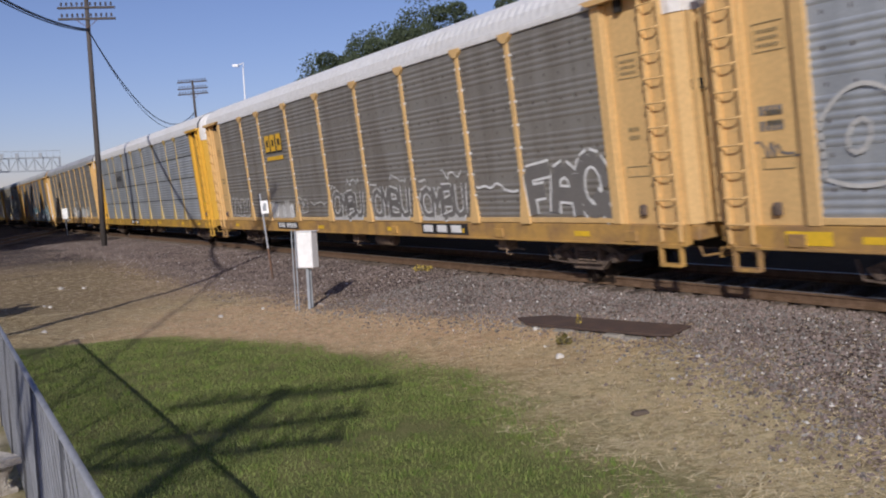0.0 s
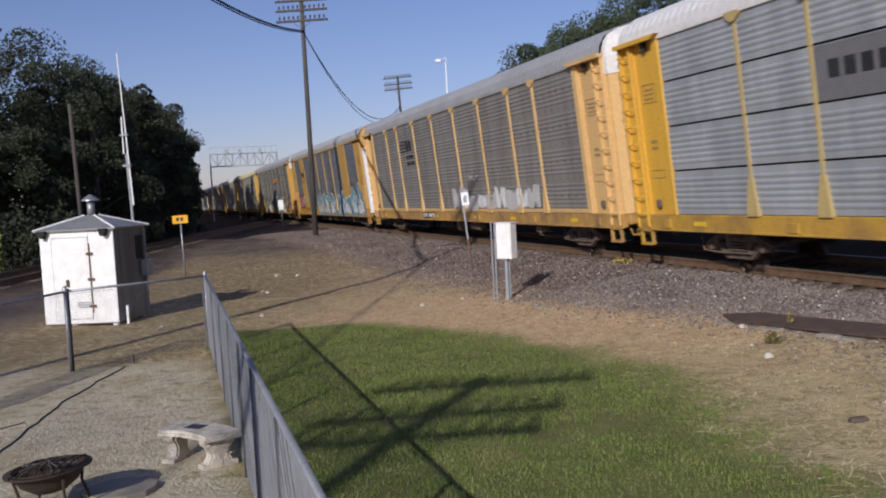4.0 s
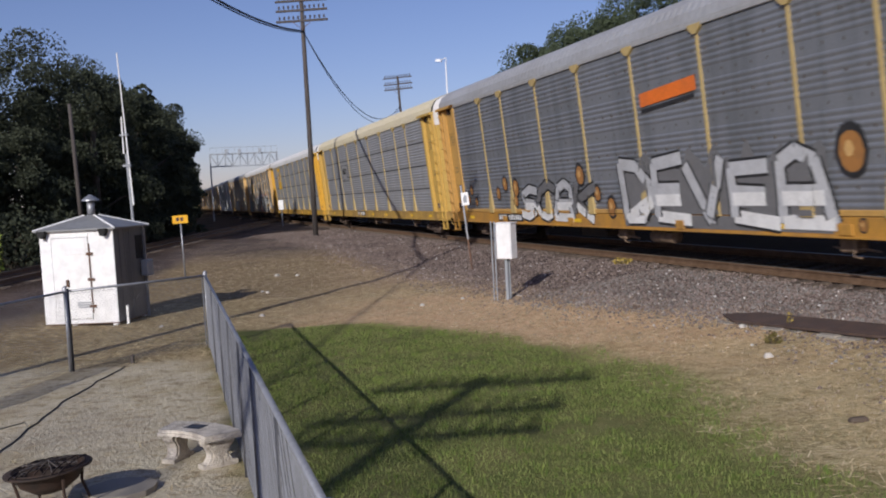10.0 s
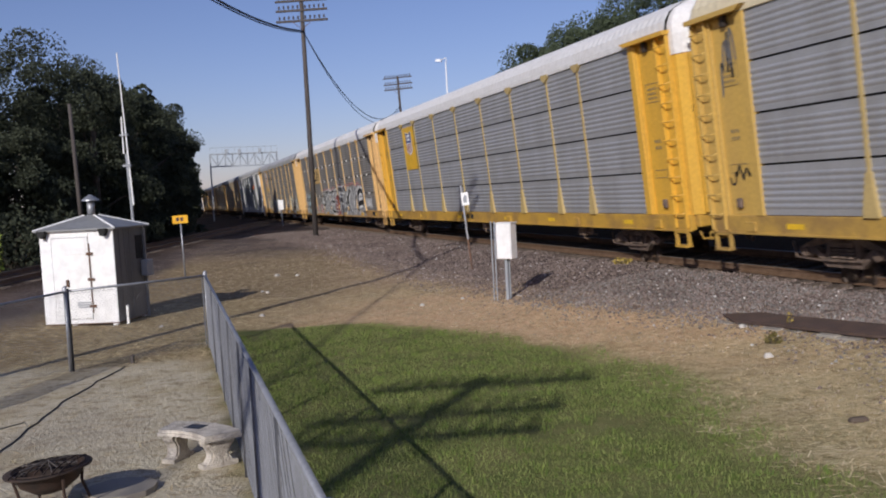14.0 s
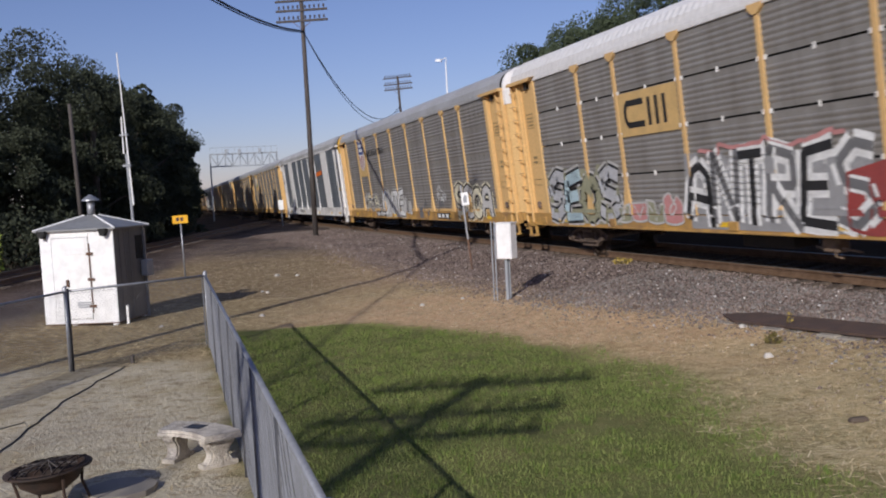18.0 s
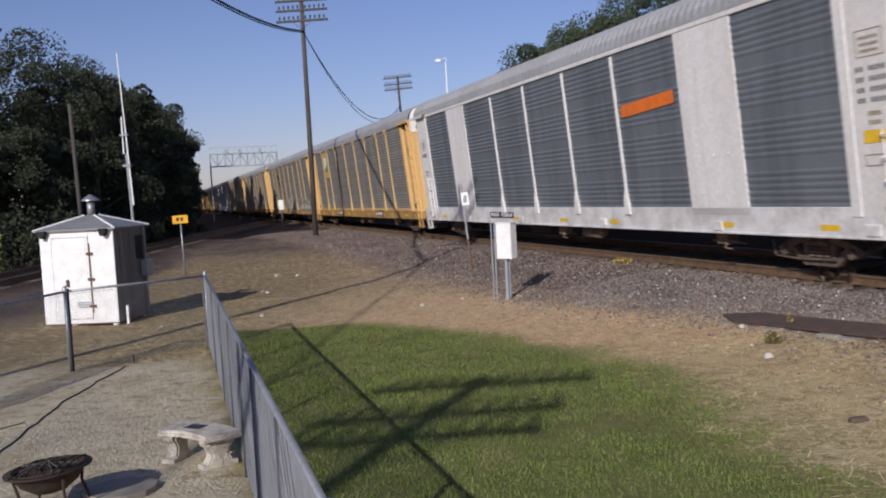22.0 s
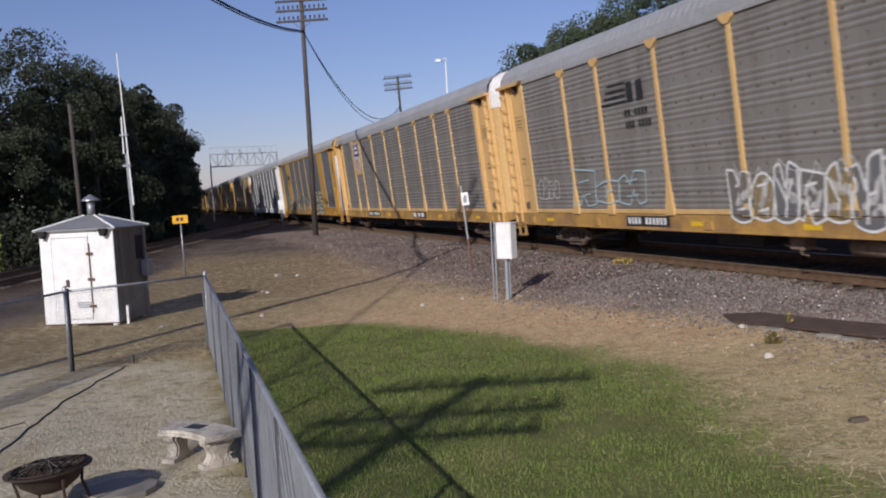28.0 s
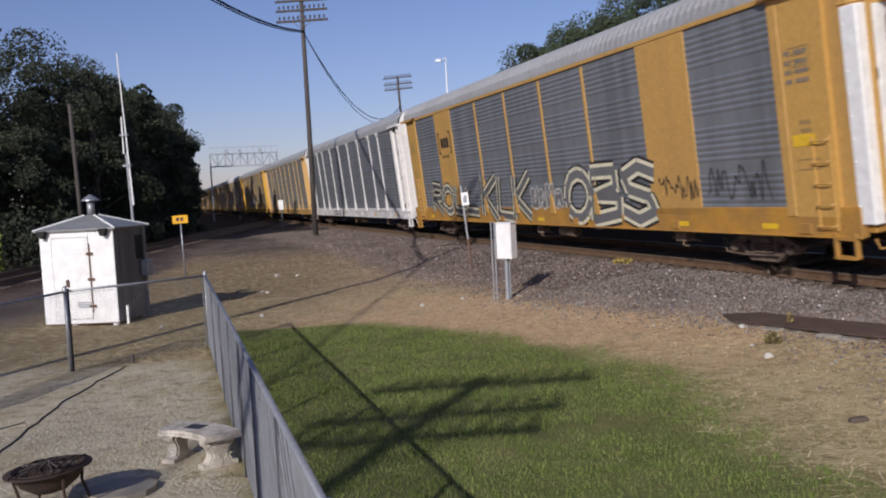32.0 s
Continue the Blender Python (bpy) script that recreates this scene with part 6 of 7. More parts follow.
    s.spin([(0.0, 2.95), (0.03, 2.94), (0.19, 2.83), (0.20, 2.80), (0.06, 2.80)], n=20)
    part("vent_cap", s.mesh("vent_cap", M_GALV), pipe, "conical cap")
    for x in (-W2 + 0.08, -0.2, W2 - 0.1):
        piece("foot", [(x - 0.05, x + 0.05, -D2 + 0.02, -D2 + 0.12, -0.08, z0, 0.006)], M_WHITE)
    for x in (-W2 + 0.08, W2 - 0.1):
        piece("foot", [(x - 0.05, x + 0.05, D2 - 0.12, D2 - 0.02, -0.08, z0, 0.006)], M_WHITE)
    for x in (-0.74, 0.70):
        s = Shape()
        s.prism([(x - 0.10, 2.17), (x + 0.10, 2.17), (x + 0.02, 2.0), (x - 0.06, 2.02)], "y", -D2 - 0.16, -D2)
        part("gusset_light", s.mesh("gusset_light", M_DARK), sh_ob, "dark wall lamp under the eave")
    piece("conduit", [(W2 + 0.01, W2 + 0.06, 0.66, 0.71, -0.08, 2.1)], M_GALV, "conduit up the side")
    piece("conduit", [(0.97, 1.02, -0.60, -0.55, -0.08, 0.42)], M_WHITE, "short white stake")
    piece("meter_box", [(W2 + 0.02, W2 + 0.20, 0.44, 0.74, 0.98, 1.36, 0.02)], M_GREY, "grey meter box")
    piece("side_door", [(W2, W2 + 0.012, 0.28, 0.62, 1.4, 1.95)], M_DARK, "dark vent opening")


shed()


def fence_run(a, b, posts, label, wires, dark=False):
    """A chain-link fence from a to b with round posts at the given distances."""
    d = (b - a)
    L = d.length
    ang = math.degrees(math.atan2(d.y, d.x))
    fe = thing("chainlink_fence", pose(a.x, a.y, 0, 0, 0, ang), label, "fence", "chain-link fence")
    H = 1.30
    for i, x in enumerate(posts):
        p = a + d.normalized() * x
        z = ground_z(p.x, p.y) - 0.1
        big = i in (0, len(posts) - 1)
        s = Shape()
        s.tube((x, 0, z), (x, 0, H + (0.04 if big else -0.02)), 0.029 if big else 0.022, n=12)
        po = part("post", s.mesh("post", M_POSTD if not big or (dark and i) else M_GALV, True), fe)
        if i == 0:
            s = Shape()
            s.spin([(0.0, H + 0.10), (0.025, H + 0.085), (0.04, H + 0.04), (0.04, H)], (x, 0, 0), 12)
            part("cap", s.mesh("cap", M_GALV, True), po)
    s = Shape()
    s.tube((0, 0, H), (L, 0, H), 0.021, n=10)
    part("top_rail", s.mesh("top_rail", M_GALV, True), fe, "galvanised top rail")
    s = Shape()
    pitch = 0.062
    n = int(L / pitch)
    r = 0.0030 if wires and not dark else 0.0018
    z0, z1 = 0.03, H + 0.01
    rows = int((z1 - z0) / pitch)
    for i in range(-rows, n + 1):
        for sg in (1, -1):
            x0, x1 = i * pitch, i * pitch + (z1 - z0)
            za, zb = z0, z1
            if sg < 0:
                x0, x1 = x1, x0
            t0, t1 = 0.0, 1.0
            dx = x1 - x0
            lo, hi = sorted(((0 - x0) / dx, (L - x0) / dx))
            t0, t1 = max(t0, lo), min(t1, hi)
            if t1 - t0 < 0.02:
                continue
            p0 = (x0 + dx * t0, 0.003 * sg, za + (zb - za) * t0)
            p1 = (x0 + dx * t1, 0.003 * sg, za + (zb - za) * t1)
            s.tube(p0, p1, r, n=3, caps=False)
    for z in (0.10, H - 0.05):
        s.tube((0, 0.004, z), (L, 0.004, z), 0.003, n=4, caps=False)
    mesh = part("chain_mesh", s.mesh("chain_mesh", M_WIRE), fe, "diamond wire mesh")
    tagged(mesh, kind="stuff")
    for x in wires:
        s = Shape()
        s.box(x - 0.010, x + 0.010, -0.012, 0.0, 0.06, H - 0.02)
        part("tension_bar", s.mesh("tension_bar", M_GALV), fe)
    return fe


fence_run(FENCE_A, FENCE_E, (0.0, 2.6, 4.8, 6.6, 8.2, 9.6, 11.4, 13.2), "Galvanised chain-link fence running beside the lawn", (0.06, 2.5, 13.1))
fence_run(FENCE_A, FENCE_L, (0.0, (FENCE_L - FENCE_A).length), "Galvanised chain-link fence behind the yard", (0.06,), dark=True)
fence_run(FENCE_L + Vector((-0.01, -0.06)), FENCE_M, (0.0, 3.3, 5.6, 7.7), "Galvanised chain-link fence along the side of the yard", ())


def bench():
    be = thing("concrete_bench", pose(-3.11, 8.19, ground_z(-2.5, 8.7) - 0.01), "Curved cast-concrete garden bench with a dark plaque on its seat", "bench")
    n = 12
    A0, A1, R0, R1 = radians(32), radians(80), 0.85, 1.24

    def ring(inset):
        out = []
        for r, way in ((R0 + inset, 1), (R1 - inset, -1)):
            for i in range(n + 1):
                a = A0 + inset + (A1 - A0 - 2 * inset) * (i / n if way > 0 else 1 - i / n)
                w = 0.006 * math.sin(i * 2.6 + r * 9)
                out.append(((r + w) * math.cos(a), (r + w) * math.sin(a)))
        return out
    s = Shape()
    s.prism(ring(0.0), "z", 0.285, 0.315)
    s.prism(ring(0.012), "z", 0.315, 0.345)
    seat = part("seat", s.mesh("seat", M_CONC), be, "curved concrete seat slab")
    s = Shape()
    s.box(-0.10, 0.10, -0.075, 0.075, 0.343, 0.350, 0.002)
    am = radians(60)
    part("plaque", s.mesh("plaque", M_BLACKP), seat, "dark plaque", pose(1.05 * math.cos(am), 1.05 * math.sin(am), 0, 0, 0, -28))
    prof = [(-0.16, 0), (0.16, 0), (0.165, 0.05), (0.13, 0.07), (0.10, 0.12), (0.095, 0.17), (0.12, 0.23), (0.155, 0.27), (0.165, 0.31), (0.15, 0.335),
            (-0.15, 0.335), (-0.165, 0.31), (-0.155, 0.27), (-0.12, 0.23), (-0.095, 0.17), (-0.10, 0.12), (-0.13, 0.07), (-0.165, 0.05)]
    prof = [(x, z * 0.85) for x, z in prof]
    for deg in (40, 73):
        a = radians(deg)
        s = Shape()
        s.prism(prof, "y", -0.055, 0.055)
        s.prism([(x * 0.72, z * 0.84 + 0.02) for x, z in prof], "y", -0.066, 0.066)
        s.prism([(-0.18, -0.03), (0.18, -0.03), (0.18, 0.05), (-0.18, 0.05)], "y", -0.07, 0.07)
        part("leg", s.mesh("leg", M_CONC), be, "scrolled concrete leg", pose(1.03 * math.cos(a), 1.03 * math.sin(a), 0, 0, 0, deg))


bench()


M_CHAR = material("burnt_rusty_steel", (0.030, 0.021, 0.017), 0.85, 0.1, other=(0.075, 0.042, 0.028), scale=5, amount=0.7, fine=50, bump=0.3)


def fire_bowl():
    fb = thing("fire_bowl", pose(-3.46, 7.72, ground_z(-3.4, 7.7), 0, -4, 0), "Rusty steel fire bowl on legs with a mesh lid", "fire pit")
    s = Shape()
    s.spin([(0.02, 0.17), (0.14, 0.19), (0.24, 0.26), (0.29, 0.36), (0.36, 0.37), (0.36, 0.385), (0.28, 0.375), (0.225, 0.28), (0.13, 0.205), (0.02, 0.19)], n=28)
    part("bowl", s.mesh("bowl", M_CHAR, True), fb, "deep rusty bowl")
    s = Shape()
    for i in range(7):
        a = -0.9 + 0.3 * i
        pts = [(0.27 * math.sin(a) if abs(a) < 1.5 else 0, 0.30 * math.cos(q), 0.38 + 0.045 * math.cos(a) * math.sin(q)) for q in [math.pi * k / 10 for k in range(11)]]
        s.path(pts, 0.006, 4)
    s.path([(0.30 * math.cos(q), 0.30 * math.sin(q), 0.39) for q in [2 * math.pi * k / 24 for k in range(25)]], 0.008, 5)
    part("mesh_lid", s.mesh("mesh_lid", M_CHAR), fb, "domed wire lid")
    for i in range(4):
        a = math.pi * (0.25 + 0.5 * i)
        s = Shape()
        s.path([(0.30 * math.cos(a), 0.30 * math.sin(a), 0.36), (0.27 * math.cos(a), 0.27 * math.sin(a), 0.2), (0.33 * math.cos(a), 0.33 * math.sin(a), -0.02)], 0.014, 6)
        part("leg", s.mesh("leg", M_CHAR), fb)
    rng = random.Random(3)
    for i in range(9):
        a, b = rng.uniform(0, 6.28), rng.uniform(0, 6.28)
        s = Shape()
        s.path([(0.24 * math.cos(a), 0.24 * math.sin(a), 0.37 + 0.02 * i / 3), (0, 0.02, 0.395 + 0.006 * i), (0.24 * math.cos(b), 0.24 * math.sin(b), 0.37 + 0.02 * i / 3)], 0.007, 4)
        part("twig", s.mesh("twig", M_WOOD), fb)
    s = Shape()
    s.prism([(0.32 * math.cos(q * 0.524) * (1 + 0.1 * math.sin(q * 2.3)), 0.30 * math.sin(q * 0.524)) for q in range(12)], "z", -0.02, 0.05)
    ob = new("stepping_stone", s.mesh("stepping_stone", M_CONC2))
    ob.matrix_world = pose(-3.05, 8.16, ground_z(-3.0, 8.1))
    tagged(ob, "Flat grey stone slab beside the fire bowl", "stone slab")
    s = Shape()
    s.prism([(0.26 * math.cos(q * 0.524) * (1 + 0.12 * math.sin(q * 1.3)), 0.24 * math.sin(q * 0.524)) for q in range(12)], "z", -0.02, 0.05)
    ob = new("stepping_stone", s.mesh("stepping_stone", M_CONC2))
    ob.matrix_world = pose(-3.95, 7.75, ground_z(-3.9, 7.7))
    tagged(ob, "Flat grey stone slab beside the fire bowl", "stone slab")


fire_bowl()


def hose(pts, r, label):
    s = Shape()
    fine = []
    rng = random.Random(len(pts))
    for a, b in zip(pts, pts[1:]):
        n = max(2, int(math.hypot(b[0] - a[0], b[1] - a[1]) / 0.25))
        for i in range(n):
            u = i / n
            x, y = a[0] + (b[0] - a[0]) * u + rng.uniform(-0.02, 0.02), a[1] + (b[1] - a[1]) * u + rng.uniform(-0.02, 0.02)
            fine.append((x, y, ground_z(x, y) + r * 0.7))
    s.path(fine, r, 6)
    return tagged(new("ground_cable", s.mesh("ground_cable", M_CABLE, True)), label, "cable")


hose([(-4.3, 7.6), (-4.96, 9.86), (-5.1, 11.3), (-5.23, 12.15), (-5.3, 13.6), (-5.27, 15.05)], 0.011, "Black cable lying across the pale gravel yard")
# Cast shadow of a fence post, modelled as a thin dark line.
hose([(-6.6, 10.3), (-5.42, 10.85), (-5.12, 11.35)], 0.008, "Thin dark line laid in place of a fence post's shadow")


def stake():
    st = thing("wooden_stake", pose(-5.27, 15.1, 0), "Short dark stake at the end of a ground cable", "stake")
    s = Shape()
    s.box(-0.025, 0.025, -0.025, 0.025, -0.1, 0.13, 0.004)
    part("peg", s.mesh("peg", M_WOOD), st)


stake()

# ------------------------------------------------------------ things beside the track


def equipment_box():
    x, y = 1.42, 20.5
    z = ground_z(x, y)
    bx = thing("equipment_box", pose(x, y, z, 0, 0, -34), "White equipment box on a grey steel post beside the ballast", "equipment box")
    s = Shape()
    s.box(-0.035, 0.035, -0.05, 0.05, -0.3, 1.0, 0.006)
    s.box(-0.055, 0.055, 0.03, 0.05, -0.3, 1.0)
    part("post", s.mesh("post", M_GREY), bx, "grey channel post")
    s = Shape()
    s.box(-0.20, 0.20, -0.13, 0.15, 0.92, 1.72, 0.015)
    b = part("box", s.mesh("box", M_WHITE), bx, "white steel housing")
    s = Shape()
    s.box(-0.185, 0.185, -0.142, -0.13, 0.94, 1.70, 0.004)
    part("door", s.mesh("door", M_WHITE), b)
    s = Shape()
    s.box(-0.22, 0.22, -0.15, 0.17, 1.72, 1.745, 0.006)
    part("lid", s.mesh("lid", M_WHITE), b)
    for px, py, h in ((-0.30, -0.12, 1.78), (-0.16, -0.22, 1.78)):
        s = Shape()
        s.box(px - 0.013, px + 0.013, py - 0.010, py + 0.010, -0.25, h, 0.003)
        part("marker_rod", s.mesh("marker_rod", M_GREY), bx, "pale grey marker rod")


equipment_box()


def yellow_sign():
    x, y = -8.95, 31.5
    sg = thing("track_sign", pose(x, y, ground_z(x, y) - 0.1, 0, -1, 8), "Small yellow sign with dark figures on a thin post", "sign")
    s = Shape()
    s.tube((0, 0.03, 0), (0, 0.03, 2.2), 0.03, n=8)
    part("post", s.mesh("post", M_GALV, True), sg)
    s = Shape()
    s.box(-0.26, 0.26, -0.012, 0.008, 1.98, 2.26, 0.004)
    pl = part("plate", s.mesh("plate", M_YSIGN), sg, "yellow enamelled plate")
    for xx in (-0.09, 0.05):
        s = Shape()
        s.box(xx - 0.045, xx + 0.055, -0.016, -0.0125, 2.06, 2.19)
        part("figure", s.mesh("figure", M_RUST), pl)


yellow_sign()


def leaning_sign():
    x, y = 0.85, 27.25
    sg = thing("track_sign", pose(x, y, ground_z(x, y) - 0.1, 2, -4.5, -20), "White sign plate on a leaning steel post by the ballast", "sign")
    s = Shape()
    s.box(-0.025, 0.025, -0.02, 0.02, 0.0, 1.0)
    part("post_foot", s.mesh("post_foot", M_RUST), sg, "rust-brown lower post")
    s = Shape()
    s.box(-0.025, 0.025, -0.02, 0.02, 1.0, 2.62)
    part("post", s.mesh("post", M_GALV), sg)
    s = Shape()
    s.box(-0.03, 0.20, -0.035, -0.022, 2.02, 2.40, 0.004)
    pl = part("plate", s.mesh("plate", M_WHITE), sg, "white enamelled plate")
    s = Shape()
    s.prism([(0.03, 2.1), (0.13, 2.1), (0.15, 2.29), (0.09, 2.33), (0.03, 2.22)], "y", -0.0385, -0.0355)
    part("figure", s.mesh("figure", M_GREY), pl)


leaning_sign()


def far_marker():
    x, y = on_track(80.5, 2.3)
    sg = thing("track_sign", pose(x, y, ground_z(x, y) - 0.1, 0, -2, 0), "Small white marker board beside the far track", "sign")
    s = Shape()
    s.tube((0, 0, 0), (0, 0, 1.9), 0.05, n=8)
    part("post", s.mesh("post", M_GREY), sg)
    s = Shape()
    s.box(-0.22, 0.22, -0.08, -0.05, 1.5, 2.35, 0.01)
    part("plate", s.mesh("plate", M_WHITE), sg)


far_marker()


def steel_plate():
    x, y = 5.36, 13.62
    pl = thing("steel_plate", pose(x, y, ground_z(x, y) - 0.02, 6, -1.5, -64), "Long rust-brown steel cover plate on a concrete pit edge", "steel plate")
    s = Shape()
    s.prism([(-1.75, 0.05), (-1.2, 0.33), (1.7, 0.30), (1.72, -0.22), (1.45, -0.30), (-1.2, -0.27)], "z", 0.05, 0.085)
    part("cover", s.mesh("cover", M_PLATE), pl, "rusted steel sheet")
    s = Shape()
    for i in range(9):
        xa = -1.55 + 0.35 * i
        w = 0.05 * math.sin(i * 1.7)
        s.box(xa, xa + 0.352, -0.36 + w, -0.20, -0.3, 0.04 - 0.02 * (i % 3), 0.02)
    part("pit_edge", s.mesh("pit_edge", M_CONC2), pl, "broken concrete edge")
    s = Shape()
    s.box(-1.5, 1.7, 0.1, 0.3, -0.3, 0.045, 0.02)
    part("pit_edge", s.mesh("pit_edge", M_CONC2), pl)


steel_plate()


def mast():
    """A tall crossing barrier arm stands upright beside the second track."""
    x, y = -11.3, 33.7
    m = thing("crossing_gate", pose(x, y, 0.2, 0, -1.5, 0), "Upright white railway crossing gate arm beside the second track", "crossing gate")
    s = Shape()
    s.tube((0, 0, -0.2), (0, 0, 4.4), 0.055, 0.048, n=10)
    part("post", s.mesh("post", M_GREY), m)
    s = Shape()
    s.tube((0.08, 0, 2.5), (0.016, 0, 8.07), 0.035, 0.022, n=8)
    part("arm", s.mesh("arm", M_WHITE), m, "white gate arm")
    s = Shape()
    s.tube((-0.09, 0, 4.4), (-0.055, 0, 5.75), 0.03, n=6)
    part("truss_rod", s.mesh("truss_rod", M_WHITE), m)
    for z in (3.92, 5.04):
        s = Shape()
        s.box(-0.15, 0.13, -0.08, 0.08, z, z + 0.08)
        part("bracket", s.mesh("bracket", M_GREY), m)


mast()
utility_pole(-16.15, 41.2, 7.4, (), "Old bare timber pole among the trees", r=0.11, lean=-1.5, base=0.2)


# ------------------------------------------------------------ trees


def leaf_material(name, c1, c2, patch=0.5, thin=0.0):
    """Small parts coloured each for itself; thin: the share of light that passes through a leaf."""
    m = bpy.data.materials.new(name)
    m.use_nodes = True
    nd, ln = m.node_tree.nodes, m.node_tree.links
    b = nd["Principled BSDF"]
    g = nd.new("ShaderNodeNewGeometry")
    mix = nd.new("ShaderNodeMix")
    mix.data_type = "RGBA"
    mix.inputs[6].default_value, mix.inputs[7].default_value = (*c1, 1), (*c2, 1)
    ln.new(g.outputs["Random Per Island"], mix.inputs[0])
    tc = nd.new("ShaderNodeTexCoord")
    n = nd.new("ShaderNodeTexNoise")
    n.inputs["Scale"].default_value = patch
    ln.new(tc.outputs["Object"], n.inputs["Vector"])
    r = nd.new("ShaderNodeMapRange")
    r.inputs["To Min"].default_value, r.inputs["To Max"].default_value = 0.55, 1.45
    ln.new(n.outputs["Fac"], r.inputs["Value"])
    h = nd.new("ShaderNodeHueSaturation")
    ln.new(mix.outputs[2], h.inputs["Color"])
    ln.new(r.outputs["Result"], h.inputs["Value"])
    ln.new(h.outputs["Color"], b.inputs["Base Color"])
    b.inputs["Roughness"].default_value = 0.7
    b.inputs["Specular IOR Level"].default_value = 0.12
    if thin:
        tr = nd.new("ShaderNodeBsdfTranslucent")
        ln.new(h.outputs["Color"], tr.inputs["Color"])
        both = nd.new("ShaderNodeMixShader")
        both.inputs[0].default_value = thin
        ln.new(b.outputs["BSDF"], both.inputs[1])
        ln.new(tr.outputs["BSDF"], both.inputs[2])
        ln.new(both.outputs["Shader"], nd["Material Output"].inputs["Surface"])
    return m


M_LEAF = leaf_material("dark_green_leaves", (0.057, 0.066, 0.045), (0.077, 0.089, 0.059), thin=0.3)
M_LEAF2 = leaf_material("mid_green_leaves", (0.034, 0.048, 0.024), (0.062, 0.080, 0.040))
M_CROWN = leaf_material("shaded_crown_leaves", (0.098, 0.128, 0.076), (0.142, 0.172, 0.104), thin=0.45)
M_YWEED = leaf_material("yellow_weed_leaves", (0.28, 0.21, 0.05), (0.48, 0.36, 0.10))
M_DEADLEAF = leaf_material("olive_weed_leaves", (0.10, 0.09, 0.03), (0.20, 0.16, 0.06))
M_LEAF3 = leaf_material("bright_green_leaves", (0.10, 0.16, 0.03), (0.20, 0.22, 0.05))
M_BARK = material("tree_bark", (0.07, 0.055, 0.042), 0.95, other=(0.13, 0.11, 0.09), scale=3, amount=0.8, fine=20, stretch=(3, 3, 0.5), bump=0.5)


def scatter(name, pts, size, mat, seed, up=0.35):
    """Many small leaf quads at points, each turned its own way."""
    rs = np.random.RandomState(seed)
    n = len(pts)
    nrm = rs.normal(size=(n, 3))
    nrm[:, 2] += up
    nrm /= np.linalg.norm(nrm, axis=1)[:, None]
    t = np.cross(nrm, rs.normal(size=(n, 3)))
    t /= np.linalg.norm(t, axis=1)[:, None]
    b = np.cross(nrm, t)
    s = (size * rs.uniform(0.6, 1.4, n))[:, None]
    v = np.stack([pts - t * s, pts + b * s * 0.55 + t * s * 0.1, pts + t * s, pts - b * s * 0.55 + t * s * 0.1], 1).reshape(-1, 3)
    me = bpy.data.meshes.new(name)
    me.vertices.add(4 * n)
    me.vertices.foreach_set("co", v.astype(np.float32).ravel())
    me.loops.add(4 * n)
    me.loops.foreach_set("vertex_index", np.arange(4 * n, dtype=np.int32))
    me.polygons.add(n)
    me.polygons.foreach_set("loop_start", np.arange(0, 4 * n, 4, dtype=np.int32))
    me.polygons.foreach_set("loop_total", np.full(n, 4, dtype=np.int32))
    me.materials.append(mat)
    me.update()
    me.validate()
    return me


def tree(x, y, h, rad, seed, label, mat, leaves=7000, leaf=0.17, low=0.12, base=0.2, puff=1.0):
    rng = random.Random(seed)
    rs = np.random.RandomState(seed)
    tr = thing("tree", pose(x, y, base, 0, 0, rng.uniform(0, 360)), label, "tree", "trees by the railway")
    s = Shape()
    s.path([(0, 0, -0.3), (0.05 * h * rng.uniform(-1, 1), 0, h * 0.3), (0, 0.04 * h * rng.uniform(-1, 1), h * 0.75)], [h * 0.026, h * 0.02, h * 0.008], 9)
    clumps = []
    nb = 26
    for i in range(nb):
        f = (i + 0.5) / nb
        z = h * (low + (0.93 - low) * f)
        env = rad * math.sqrt(max(0.08, 1 - ((f - 0.4) / 0.70) ** 2))
        a = i * 2.4 + rng.uniform(-0.5, 0.5)
        r = env * rng.uniform(0.35, 0.92)
        c = (r * math.cos(a), r * math.sin(a), z + rng.uniform(-0.03, 0.03) * h)
        if i % 2 == 0:
            s.path([(0, 0, z * 0.62), (c[0] * 0.5, c[1] * 0.5, z * 0.85), c], [h * 0.010, h * 0.006, h * 0.002], 5)
        clumps.append((c, rad * puff * rng.uniform(0.24, 0.42)))
        for _ in range(2):
            q = (c[0] * rng.uniform(0.7, 1.3) + rng.uniform(-1, 1) * rad * 0.2, c[1] * rng.uniform(0.7, 1.3) + rng.uniform(-1, 1) * rad * 0.2, c[2] + rng.uniform(-0.08, 0.08) * h)
            clumps.append((q, rad * puff * rng.uniform(0.12, 0.26)))
    part("trunk", s.mesh("trunk", M_BARK, True), tr, "bare trunk and limbs")
    per = leaves // len(clumps)
    pts = []
    for c, r in clumps:
        d = rs.normal(size=(per, 3))
        d /= np.linalg.norm(d, axis=1)[:, None]
        d *= (rs.uniform(0.35, 1.0, per) ** 0.5 * r)[:, None]
        d[:, 2] *= 0.75
        pts.append(d + np.array(c))
    pts = np.concatenate(pts)
    pts = pts[pts[:, 2] > 0.3]
    tagged(part("crown", scatter("crown", pts, leaf, mat, seed), tr, "dense leafy crown"), kind="stuff")
    return tr


